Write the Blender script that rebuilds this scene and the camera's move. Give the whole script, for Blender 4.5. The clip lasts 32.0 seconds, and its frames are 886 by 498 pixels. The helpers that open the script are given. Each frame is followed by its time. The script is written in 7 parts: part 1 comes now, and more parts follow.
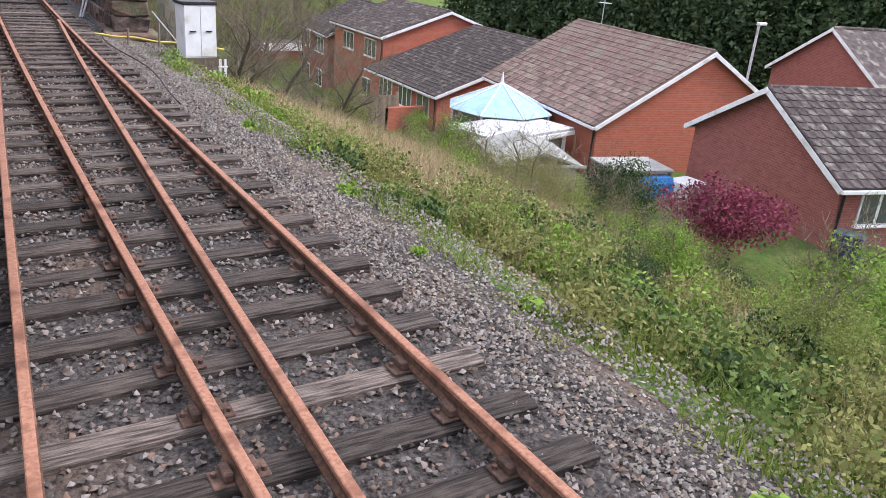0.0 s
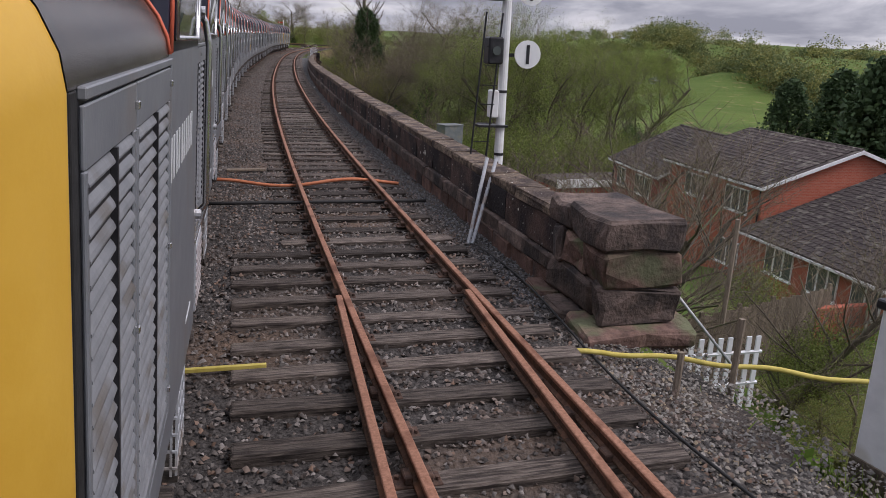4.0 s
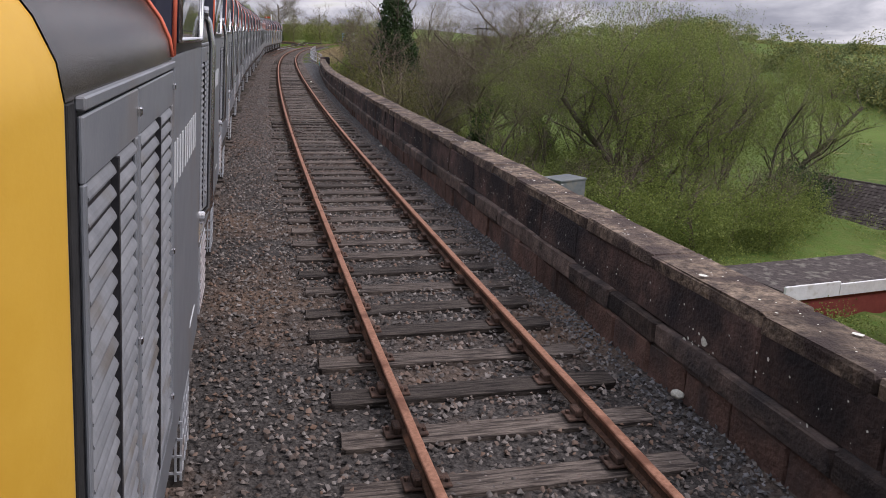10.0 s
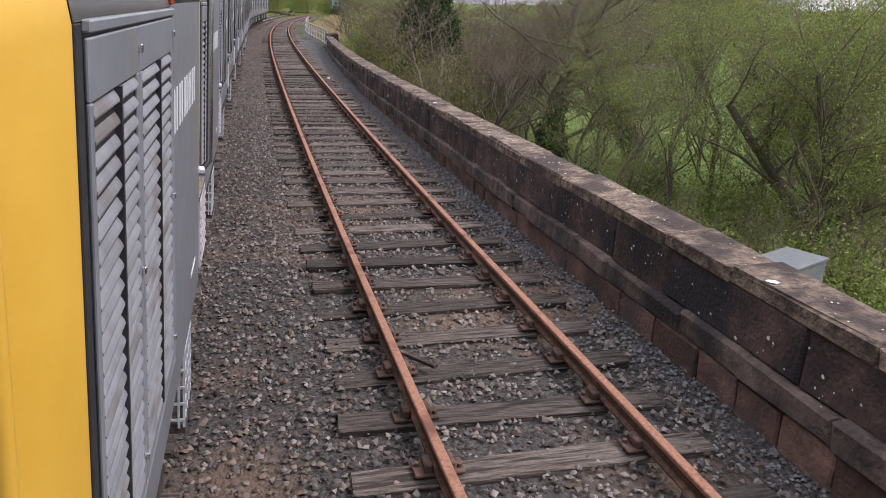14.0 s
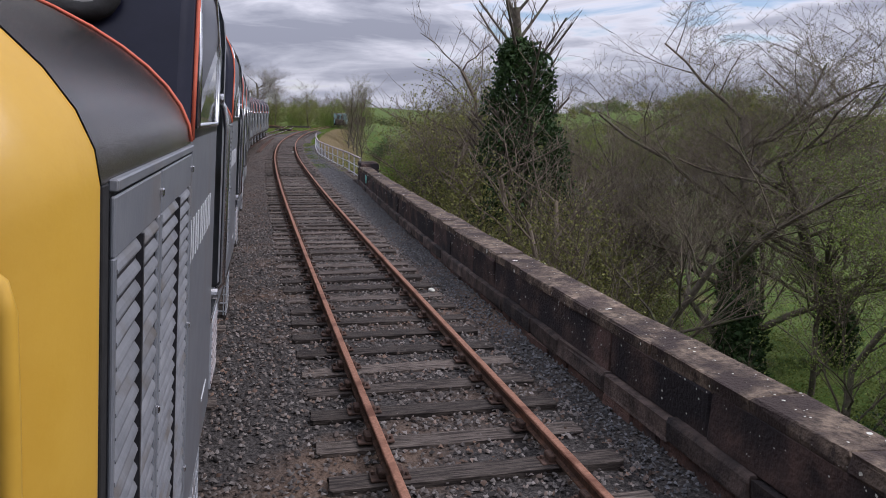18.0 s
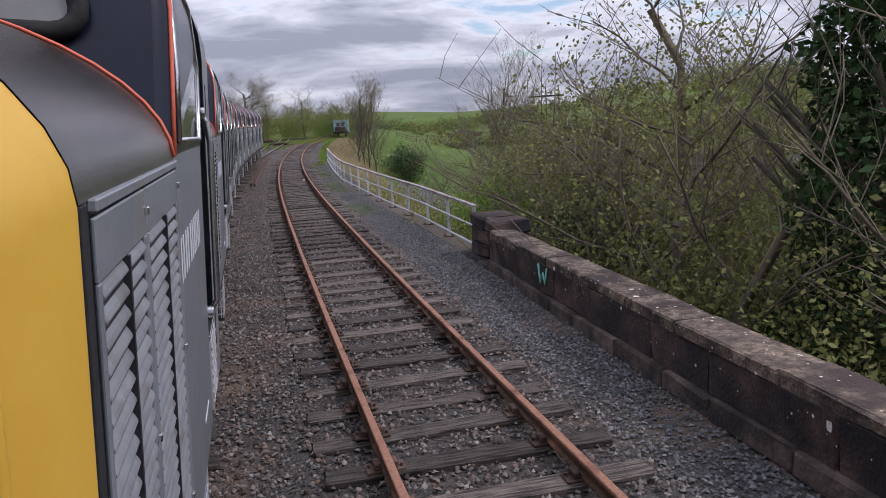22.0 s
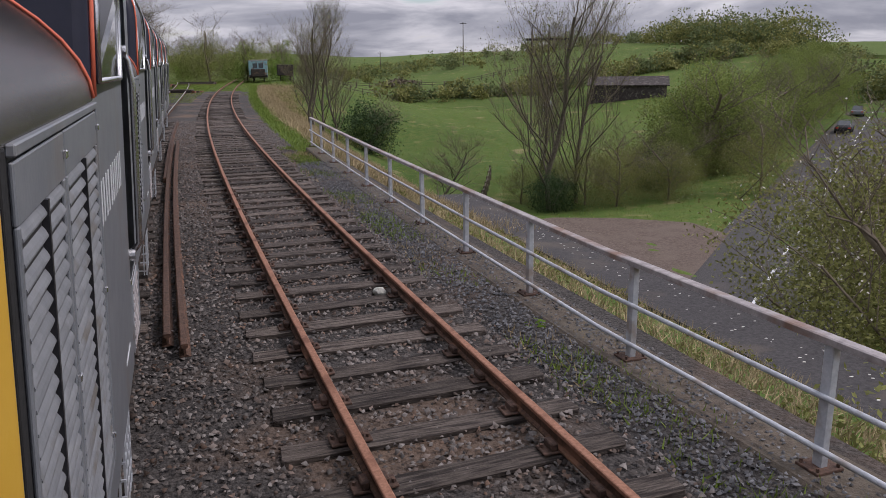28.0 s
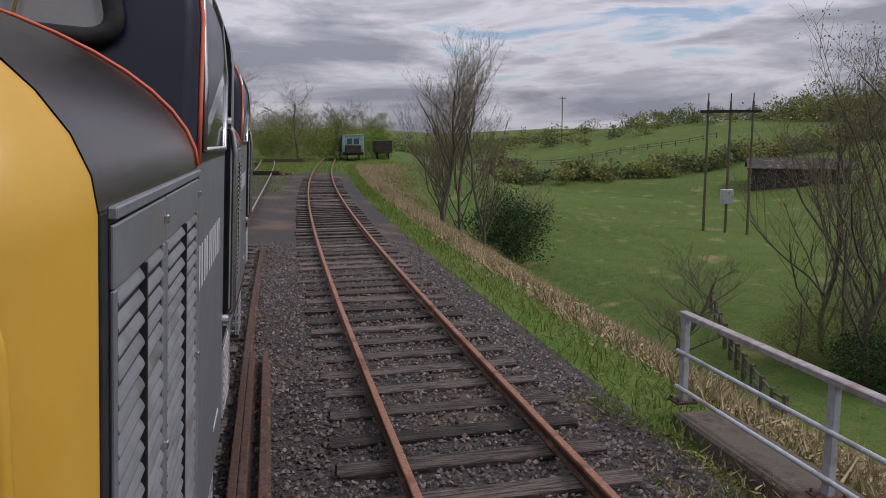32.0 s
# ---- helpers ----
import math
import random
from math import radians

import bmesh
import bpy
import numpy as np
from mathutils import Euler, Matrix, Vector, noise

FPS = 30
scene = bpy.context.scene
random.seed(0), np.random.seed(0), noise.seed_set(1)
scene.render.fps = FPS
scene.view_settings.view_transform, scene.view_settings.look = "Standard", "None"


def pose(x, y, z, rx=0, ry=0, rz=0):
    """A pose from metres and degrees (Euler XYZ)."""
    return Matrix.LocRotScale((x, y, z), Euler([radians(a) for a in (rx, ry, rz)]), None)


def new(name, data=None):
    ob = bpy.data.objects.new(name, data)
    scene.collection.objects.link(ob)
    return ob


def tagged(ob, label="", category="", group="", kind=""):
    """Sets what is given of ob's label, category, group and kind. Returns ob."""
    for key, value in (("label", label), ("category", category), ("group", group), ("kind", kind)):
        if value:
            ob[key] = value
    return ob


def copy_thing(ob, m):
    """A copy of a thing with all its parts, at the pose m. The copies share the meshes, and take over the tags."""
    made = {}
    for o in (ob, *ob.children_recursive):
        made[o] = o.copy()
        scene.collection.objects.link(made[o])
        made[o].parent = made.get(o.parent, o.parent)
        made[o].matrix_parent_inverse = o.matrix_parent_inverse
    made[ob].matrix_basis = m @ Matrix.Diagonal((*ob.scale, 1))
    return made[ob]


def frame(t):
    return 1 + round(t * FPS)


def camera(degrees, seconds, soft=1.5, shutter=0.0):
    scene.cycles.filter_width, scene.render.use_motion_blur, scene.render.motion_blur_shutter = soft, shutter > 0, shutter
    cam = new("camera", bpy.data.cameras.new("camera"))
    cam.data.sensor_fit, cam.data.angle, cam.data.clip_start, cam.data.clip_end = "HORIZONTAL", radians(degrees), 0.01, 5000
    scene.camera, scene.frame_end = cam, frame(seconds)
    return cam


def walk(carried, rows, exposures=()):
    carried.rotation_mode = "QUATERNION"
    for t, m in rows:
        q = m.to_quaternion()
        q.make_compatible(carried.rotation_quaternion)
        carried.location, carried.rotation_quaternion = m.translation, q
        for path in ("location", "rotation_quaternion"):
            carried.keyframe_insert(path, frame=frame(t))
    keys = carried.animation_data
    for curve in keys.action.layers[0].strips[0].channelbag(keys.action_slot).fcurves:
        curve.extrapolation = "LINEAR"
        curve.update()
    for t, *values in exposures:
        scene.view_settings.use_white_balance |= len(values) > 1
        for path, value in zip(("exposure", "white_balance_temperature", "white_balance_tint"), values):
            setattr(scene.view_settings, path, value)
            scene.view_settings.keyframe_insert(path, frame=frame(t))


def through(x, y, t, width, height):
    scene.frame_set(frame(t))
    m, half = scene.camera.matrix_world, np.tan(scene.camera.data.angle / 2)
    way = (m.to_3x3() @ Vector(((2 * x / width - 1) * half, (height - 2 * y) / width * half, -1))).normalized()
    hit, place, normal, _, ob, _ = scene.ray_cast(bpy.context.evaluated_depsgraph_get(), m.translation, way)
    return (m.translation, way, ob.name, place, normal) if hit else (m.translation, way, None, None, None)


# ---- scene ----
# ---------------------------------------------------------------- camera
cam = camera(60.08, 32.0, soft=0.85)
PATH = [
    (0.0, 0.003, -0.000, 2.777, 68.24, -4.44, -32.02),
    (0.5, -0.005, 1.997, 2.768, 67.49, -4.23, -33.08),
    (1.0, -0.015, 4.052, 2.790, 67.01, -3.19, -33.62),
    (1.5, -0.019, 6.081, 2.804, 67.79, -1.59, -26.22),
    (2.0, -0.013, 8.081, 2.805, 74.20, -2.52, -19.11),
    (2.5, -0.002, 10.098, 2.807, 76.00, -3.50, -18.42),
    (3.0, 0.014, 12.109, 2.798, 76.10, -3.48, -16.26),
    (3.5, 0.038, 14.152, 2.816, 74.68, -2.85, -16.31),
    (4.0, 0.072, 16.221, 2.795, 74.74, -2.28, -16.22),
    (4.5, 0.115, 18.276, 2.795, 74.83, -0.66, -16.83),
    (6.5, 0.358, 26.683, 2.817, 76.55, -1.74, -16.40),
    (7.0, 0.422, 28.808, 2.818, 76.60, -1.90, -16.53),
    (7.5, 0.489, 30.949, 2.796, 76.59, -1.89, -16.66),
    (8.0, 0.560, 33.095, 2.742, 76.37, -1.87, -16.80),
    (8.5, 0.639, 35.230, 2.792, 75.73, -2.11, -16.93),
    (9.0, 0.720, 37.369, 2.806, 75.30, -2.11, -17.13),
    (9.5, 0.804, 39.497, 2.816, 74.88, -2.14, -17.29),
    (10.0, 0.892, 41.620, 2.809, 74.50, -2.06, -17.51),
    (10.5, 0.983, 43.773, 2.802, 74.60, -2.31, -17.46),
    (11.0, 1.082, 45.919, 2.784, 74.71, -2.42, -17.45),
    (11.5, 1.200, 48.084, 2.809, 73.95, -2.56, -17.69),
    (12.0, 1.336, 50.270, 2.807, 73.70, -2.30, -17.92),
    (12.5, 1.482, 52.542, 2.842, 73.52, -2.44, -17.89),
    (13.0, 1.639, 54.799, 2.815, 73.32, -2.58, -18.01),
    (13.5, 1.803, 57.062, 2.782, 72.85, -2.61, -18.19),
    (14.0, 1.974, 59.326, 2.747, 72.34, -2.11, -18.78),
    (14.5, 2.148, 61.628, 2.801, 72.40, 1.65, -22.16),
    (16.5, 2.885, 70.839, 2.765, 72.91, 1.63, -23.83),
    (17.0, 3.089, 73.171, 2.770, 77.33, 0.81, -22.32),
    (17.5, 3.304, 75.493, 2.781, 79.55, -0.23, -19.75),
    (18.0, 3.534, 77.808, 2.817, 80.16, -1.17, -19.57),
    (18.5, 3.773, 80.172, 2.819, 80.22, -1.11, -19.64),
    (19.0, 4.024, 82.662, 2.835, 80.08, -0.43, -19.72),
    (19.5, 4.289, 85.093, 2.804, 80.15, 0.33, -19.94),
    (20.0, 4.557, 87.527, 2.815, 80.14, 1.55, -20.08),
    (20.5, 4.826, 89.961, 2.808, 80.27, 0.95, -19.92),
    (21.0, 5.091, 92.424, 2.798, 80.33, 3.73, -20.22),
    (21.5, 5.354, 94.938, 2.813, 80.20, 3.02, -20.19),
    (22.0, 5.615, 97.528, 2.800, 80.08, 3.27, -20.39),
    (22.5, 5.873, 100.184, 2.803, 80.05, 2.80, -20.77),
    (23.0, 6.130, 102.909, 2.784, 79.72, 1.15, -20.58),
    (23.5, 6.386, 105.691, 2.793, 79.36, 1.26, -20.75),
    (24.0, 6.645, 108.470, 2.815, 78.68, 1.01, -20.94),
    (24.5, 6.906, 111.227, 2.788, 78.41, 0.44, -21.03),
    (26.5, 7.994, 121.748, 2.804, 75.43, 0.56, -27.27),
    (27.0, 8.283, 124.181, 2.783, 75.99, 0.28, -27.36),
    (27.5, 8.581, 126.596, 2.817, 75.96, 0.56, -27.61),
    (28.0, 8.893, 129.011, 2.824, 76.02, 0.81, -27.89),
    (28.5, 9.227, 131.443, 2.828, 76.29, 0.77, -28.43),
    (29.0, 9.588, 133.906, 2.794, 76.83, 0.43, -26.64),
    (29.5, 9.970, 136.476, 2.791, 78.43, 2.13, -25.27),
    (30.0, 10.366, 139.123, 2.768, 80.40, 2.40, -24.32),
    (30.5, 10.772, 141.698, 2.765, 81.32, 1.22, -22.85),
    (31.0, 11.181, 144.283, 2.809, 81.46, 1.20, -22.40),
    (31.5, 11.591, 146.834, 2.805, 81.53, 0.86, -22.47),
    (32.0, 12.002, 149.349, 2.810, 81.57, 0.37, -22.54),
]
EXPOSURE = [(0.0, 1.45, 6150), (1.1, 1.5, 6050), (1.8, 0.42, 6300), (3.0, 0.25, 6300), (4.0, 0.4, 6300), (7.0, 0.5, 6350), (10.0, 0.6, 6350), (14.0, 1.1, 6350), (17.0, 0.88, 6250), (18.0, 0.4, 6000), (19.0, 0.5, 6000), (22.0, 0.5, 5950), (24.0, 0.5, 6050), (28.0, 0.28, 6300), (30.0, 0.2, 6300), (31.0, 0.15, 6250), (32.0, 0.05, 6250)]
walk(cam, [(t, pose(*p)) for t, *p in PATH], [(t, e, k, 21) for t, e, k in EXPOSURE])

BEND_AT = (-160, 0, 25, 50, 75, 100, 125, 150, 175, 200, 230, 420)
BEND_DEG = (-0.11, -0.05, 1.47, 3.56, 5.04, 5.81, 7.06, 9.25, 11.50, 13.58, 15.34, 16.72)
LINE_X0 = 1.867


# ---------------------------------------------------------------- sky and sun
world = bpy.data.worlds.new("world")
scene.world = world
world.use_nodes = True
wn, wl = world.node_tree.nodes, world.node_tree.links
sky = wn.new("ShaderNodeTexSky")
sky.sky_type = "NISHITA"
sky.sun_disc = False
sky.sun_elevation, sky.sun_rotation = radians(48), radians(120)
wtc = wn.new("ShaderNodeTexCoord")
flat = wn.new("ShaderNodeMapping")
flat.inputs["Scale"].default_value = (1.0, 1.0, 5.5)
wl.new(wtc.outputs["Generated"], flat.inputs["Vector"])
clouds = wn.new("ShaderNodeTexNoise")
clouds.inputs["Scale"].default_value, clouds.inputs["Detail"].default_value = 4.2, 10
clouds.inputs["Roughness"].default_value, clouds.inputs["Distortion"].default_value = 0.56, 0.35
wl.new(flat.outputs["Vector"], clouds.inputs["Vector"])
cover = wn.new("ShaderNodeValToRGB")
cover.color_ramp.elements[0].position, cover.color_ramp.elements[1].position = 0.36, 0.44
wl.new(clouds.outputs["Fac"], cover.inputs["Fac"])
# thin edges are bright, thick hearts grey
body = wn.new("ShaderNodeValToRGB")
body.color_ramp.elements[0].position, body.color_ramp.elements[1].position = 0.42, 0.62
body.color_ramp.elements[0].color, body.color_ramp.elements[1].color = (7.6, 7.7, 7.8, 1), (3.3, 3.5, 3.9, 1)
soft_grey = body.color_ramp.elements.new(0.52)
soft_grey.color = (5.0, 5.2, 5.5, 1)
wl.new(clouds.outputs["Fac"], body.inputs["Fac"])
# an overcast sky is brighter overhead than at the horizon
up = wn.new("ShaderNodeSeparateXYZ")
wl.new(wtc.outputs["Generated"], up.inputs[0])
rise = wn.new("ShaderNodeMapRange")
rise.inputs["From Min"].default_value, rise.inputs["From Max"].default_value = 0.0, 0.9
rise.inputs["To Min"].default_value, rise.inputs["To Max"].default_value = 0.66, 1.75
wl.new(up.outputs["Z"], rise.inputs["Value"])
lit = wn.new("ShaderNodeVectorMath")
lit.operation = "SCALE"
wl.new(body.outputs["Color"], lit.inputs[0])
wl.new(rise.outputs[0], lit.inputs["Scale"])
sky_mix = wn.new("ShaderNodeMixRGB")
wl.new(cover.outputs["Color"], sky_mix.inputs["Fac"])
wl.new(sky.outputs["Color"], sky_mix.inputs["Color1"])
wl.new(lit.outputs[0], sky_mix.inputs["Color2"])
bg = wn["Background"]
bg.inputs["Strength"].default_value = 0.1
wl.new(sky_mix.outputs["Color"], bg.inputs["Color"])

sun_data = bpy.data.lights.new("sun", "SUN")
sun_data.energy, sun_data.angle, sun_data.color = 1.5, radians(12), (1.0, 0.95, 0.88)
sun = new("sun", sun_data)
sun.rotation_euler = (radians(42), 0, radians(60))

# ---------------------------------------------------------------- materials
def material(name, base, second=None, scale=6.0, rough=0.85, metal=0.0, bump=0.3, bump_scale=60.0, third=None,
             third_scale=1.2, third_amount=0.5, vary=0.0, island=False, stretch=None, spec=0.3, dist=0.02):
    """Two-tone procedural surface: grain, larger stains, bump and an optional shift from piece to piece."""
    m = bpy.data.materials.new(name)
    m.use_nodes = True
    nt = m.node_tree
    N, L = nt.nodes, nt.links
    bsdf = N["Principled BSDF"]
    tc = N.new("ShaderNodeTexCoord")
    mp = N.new("ShaderNodeMapping")
    L.new(tc.outputs["Object"], mp.inputs["Vector"])
    if stretch:
        mp.inputs["Scale"].default_value = stretch
    info = N.new("ShaderNodeObjectInfo")
    geo = N.new("ShaderNodeNewGeometry")
    rnd = geo.outputs["Random Per Island"] if island else info.outputs["Random"]
    add = N.new("ShaderNodeVectorMath")
    add.operation = "ADD"
    mul = N.new("ShaderNodeMath")
    mul.operation = "MULTIPLY"
    mul.inputs[1].default_value = 37.0
    L.new(rnd, mul.inputs[0])
    L.new(mp.outputs["Vector"], add.inputs[0])
    if vary > 0:
        L.new(mul.outputs[0], add.inputs[1])
    grain = N.new("ShaderNodeTexNoise")
    grain.inputs["Scale"].default_value = scale
    grain.inputs["Detail"].default_value = 8
    grain.inputs["Roughness"].default_value = 0.65
    L.new(add.outputs[0], grain.inputs["Vector"])
    ramp = N.new("ShaderNodeValToRGB")
    ramp.color_ramp.elements[0].position, ramp.color_ramp.elements[1].position = 0.35, 0.68
    ramp.color_ramp.elements[0].color = (*base, 1)
    ramp.color_ramp.elements[1].color = (*(second or base), 1)
    L.new(grain.outputs["Fac"], ramp.inputs["Fac"])
    colour = ramp.outputs["Color"]
    if third:
        big = N.new("ShaderNodeTexNoise")
        big.inputs["Scale"].default_value = third_scale
        big.inputs["Detail"].default_value = 6
        L.new(add.outputs[0], big.inputs["Vector"])
        r2 = N.new("ShaderNodeValToRGB")
        r2.color_ramp.elements[0].position, r2.color_ramp.elements[1].position = 0.62 - 0.25 * third_amount, 0.72 - 0.15 * third_amount
        L.new(big.outputs["Fac"], r2.inputs["Fac"])
        mix = N.new("ShaderNodeMixRGB")
        L.new(r2.outputs["Color"], mix.inputs["Fac"])
        L.new(colour, mix.inputs["Color1"])
        mix.inputs["Color2"].default_value = (*third, 1)
        colour = mix.outputs["Color"]
    if vary > 0:
        hsv = N.new("ShaderNodeHueSaturation")
        mr = N.new("ShaderNodeMapRange")
        mr.inputs["To Min"].default_value, mr.inputs["To Max"].default_value = 1 - vary, 1 + vary
        L.new(rnd, mr.inputs["Value"])
        L.new(mr.outputs[0], hsv.inputs["Value"])
        L.new(colour, hsv.inputs["Color"])
        colour = hsv.outputs["Color"]
    L.new(colour, bsdf.inputs["Base Color"])
    bsdf.inputs["Roughness"].default_value = rough
    bsdf.inputs["Metallic"].default_value = metal
    bsdf.inputs["Specular IOR Level"].default_value = spec
    if bump > 0:
        fine = N.new("ShaderNodeTexNoise")
        fine.inputs["Scale"].default_value = bump_scale
        fine.inputs["Detail"].default_value = 5
        L.new(add.outputs[0], fine.inputs["Vector"])
        b = N.new("ShaderNodeBump")
        b.inputs["Strength"].default_value = bump
        b.inputs["Distance"].default_value = dist
        L.new(fine.outputs["Fac"], b.inputs["Height"])
        L.new(b.outputs["Normal"], bsdf.inputs["Normal"])
    return m


def leaf_material(name, dark, light, through=0.3):
    """Foliage: colour by piece, a little light coming through."""
    m = material(name, dark, light, scale=0.8, rough=0.7, bump=0, vary=0.35, island=True, spec=0.2)
    nt = m.node_tree
    bsdf = nt.nodes["Principled BSDF"]
    tr = nt.nodes.new("ShaderNodeBsdfTranslucent")
    mix = nt.nodes.new("ShaderNodeMixShader")
    mix.inputs["Fac"].default_value = through
    src = bsdf.inputs["Base Color"].links[0].from_socket
    nt.links.new(src, tr.inputs["Color"])
    nt.links.new(bsdf.outputs[0], mix.inputs[1])
    nt.links.new(tr.outputs[0], mix.inputs[2])
    nt.links.new(mix.outputs[0], nt.nodes["Material Output"].inputs["Surface"])
    return m


def glass_material(name, tint=(0.6, 0.68, 0.72)):
    m = bpy.data.materials.new(name)
    m.use_nodes = True
    b = m.node_tree.nodes["Principled BSDF"]
    b.inputs["Base Color"].default_value = (*[c * 0.12 for c in tint], 1)
    b.inputs["Roughness"].default_value = 0.05
    b.inputs["Specular IOR Level"].default_value = 0.8
    return m


def ground_material():
    """Grass, dry straw and earth, mixed by large patches."""
    m = bpy.data.materials.new("ground")
    m.use_nodes = True
    nt = m.node_tree
    N, L = nt.nodes, nt.links
    bsdf = N["Principled BSDF"]
    tc = N.new("ShaderNodeTexCoord")

    def noise_node(scale, detail=6):
        n = N.new("ShaderNodeTexNoise")
        n.inputs["Scale"].default_value, n.inputs["Detail"].default_value = scale, detail
        L.new(tc.outputs["Object"], n.inputs["Vector"])
        return n.outputs["Fac"]

    def ramp(src, a, b, ca, cb):
        r = N.new("ShaderNodeValToRGB")
        e = r.color_ramp.elements
        e[0].position, e[1].position, e[0].color, e[1].color = a, b, (*ca, 1), (*cb, 1)
        L.new(src, r.inputs["Fac"])
        return r.outputs["Color"]

    def mixed(fac, c1, c2):
        x = N.new("ShaderNodeMixRGB")
        L.new(fac, x.inputs["Fac"])
        L.new(c1, x.inputs["Color1"])
        L.new(c2, x.inputs["Color2"])
        return x.outputs["Color"]

    grass = ramp(noise_node(9, 10), 0.3, 0.7, (0.06, 0.075, 0.022), (0.145, 0.168, 0.05))
    broad = ramp(noise_node(0.035, 8), 0.35, 0.7, (0.04, 0.088, 0.017), (0.092, 0.152, 0.031))
    field = mixed(ramp(noise_node(1.5), 0.4, 0.6, (0.3, 0.3, 0.3), (0.8, 0.8, 0.8)), grass, broad)
    straw = ramp(noise_node(14, 8), 0.3, 0.7, (0.16, 0.12, 0.06), (0.36, 0.3, 0.17))
    patch = ramp(noise_node(0.35, 8), 0.6, 0.72, (0, 0, 0), (0.75, 0.75, 0.75))
    L.new(mixed(patch, field, straw), bsdf.inputs["Base Color"])
    bsdf.inputs["Roughness"].default_value = 0.95
    bsdf.inputs["Specular IOR Level"].default_value = 0.1
    b = N.new("ShaderNodeBump")
    b.inputs["Strength"].default_value, b.inputs["Distance"].default_value = 0.6, 0.15
    L.new(noise_node(7, 8), b.inputs["Height"])
    L.new(b.outputs["Normal"], bsdf.inputs["Normal"])
    return m


GROUND = ground_material()
# bed much darker than its stones, painting the shade in the gaps between them
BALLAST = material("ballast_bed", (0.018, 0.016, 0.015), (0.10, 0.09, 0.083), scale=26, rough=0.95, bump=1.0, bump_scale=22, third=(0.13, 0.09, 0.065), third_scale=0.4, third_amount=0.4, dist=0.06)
STONE = material("ballast_stone", (0.06, 0.053, 0.049), (0.185, 0.168, 0.155), scale=8, rough=0.9, bump=0.2, third=(0.11, 0.072, 0.052), third_scale=0.35, third_amount=0.55, vary=0.7, island=True)
PALE_STONE = material("pale_stone", (0.09, 0.084, 0.076), (0.225, 0.21, 0.19), scale=8, rough=0.9, bump=0.2, third=(0.20, 0.16, 0.11), third_scale=0.8, third_amount=0.4, vary=0.45, island=True)
GREY_STONE = material("blue_grey_stone", (0.055, 0.056, 0.059), (0.165, 0.165, 0.17), scale=8, rough=0.9, bump=0.2, third=(0.12, 0.105, 0.09), third_scale=0.8, third_amount=0.3, vary=0.5, island=True)
TIMBER = material("sleeper_timber", (0.045, 0.035, 0.029), (0.165, 0.138, 0.118), scale=5, rough=0.92, bump=1.0, bump_scale=14, third=(0.028, 0.022, 0.019), third_scale=2.4, third_amount=0.6, vary=0.55, stretch=(1.2, 14, 14), dist=0.012)
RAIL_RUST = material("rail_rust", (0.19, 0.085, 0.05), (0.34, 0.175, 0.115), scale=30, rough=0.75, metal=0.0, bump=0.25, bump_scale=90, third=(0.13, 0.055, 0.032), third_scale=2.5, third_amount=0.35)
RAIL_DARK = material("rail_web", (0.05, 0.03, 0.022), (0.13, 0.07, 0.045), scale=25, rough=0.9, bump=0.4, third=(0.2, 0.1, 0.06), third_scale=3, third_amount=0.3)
RAIL_SHINE = material("rail_polished", (0.30, 0.27, 0.25), (0.5, 0.47, 0.45), scale=20, rough=0.3, metal=1.0, bump=0.05)
CHAIR = material("chair_iron", (0.045, 0.03, 0.024), (0.12, 0.07, 0.05), scale=20, rough=0.9, bump=0.4, vary=0.3)
WALL_STONE = material("parapet_stone", (0.03, 0.023, 0.022), (0.125, 0.078, 0.066), scale=2.6, rough=0.95, bump=0.8, bump_scale=24, third=(0.022, 0.019, 0.021), third_scale=1.1, third_amount=0.75, vary=0.22, dist=0.03)
WALL_RED = material("parapet_red_stone", (0.085, 0.05, 0.04), (0.175, 0.105, 0.083), scale=5, rough=0.95, bump=0.8, bump_scale=24, third=(0.06, 0.045, 0.042), third_scale=1.4, third_amount=0.5, vary=0.35, dist=0.03)
PLINTH = material("plinth_stone", (0.045, 0.035, 0.031), (0.16, 0.118, 0.10), scale=5, rough=0.95, bump=0.8, bump_scale=24, third=(0.035, 0.03, 0.03), third_scale=1.4, third_amount=0.5, vary=0.35, dist=0.03)
PIER_STONE = material("pier_stone", (0.07, 0.045, 0.038), (0.20, 0.125, 0.10), scale=4, rough=0.95, bump=1.0, bump_scale=14, third=(0.10, 0.105, 0.06), third_scale=2.2, third_amount=0.5, vary=0.4, dist=0.03)
COPING = material("coping_stone", (0.045, 0.034, 0.028), (0.27, 0.205, 0.15), scale=11, rough=0.95, bump=0.9, bump_scale=30, third=(0.05, 0.036, 0.032), third_scale=2.3, third_amount=0.75, vary=0.2, dist=0.03)
LICHEN = material("lichen", (0.35, 0.35, 0.31), (0.6, 0.6, 0.54), scale=40, rough=0.95, bump=0.3, vary=0.3)
CONCRETE = material("old_concrete", (0.05, 0.04, 0.031), (0.135, 0.11, 0.085), scale=10, rough=0.95, bump=0.6, bump_scale=40, third=(0.10, 0.085, 0.065), third_scale=1.0, third_amount=0.5, vary=0.15)
GALV = material("galvanised_paint", (0.36, 0.38, 0.41), (0.50, 0.52, 0.55), scale=14, rough=0.5, metal=0.2, bump=0.1, third=(0.30, 0.26, 0.23), third_scale=3, third_amount=0.25, vary=0.1)
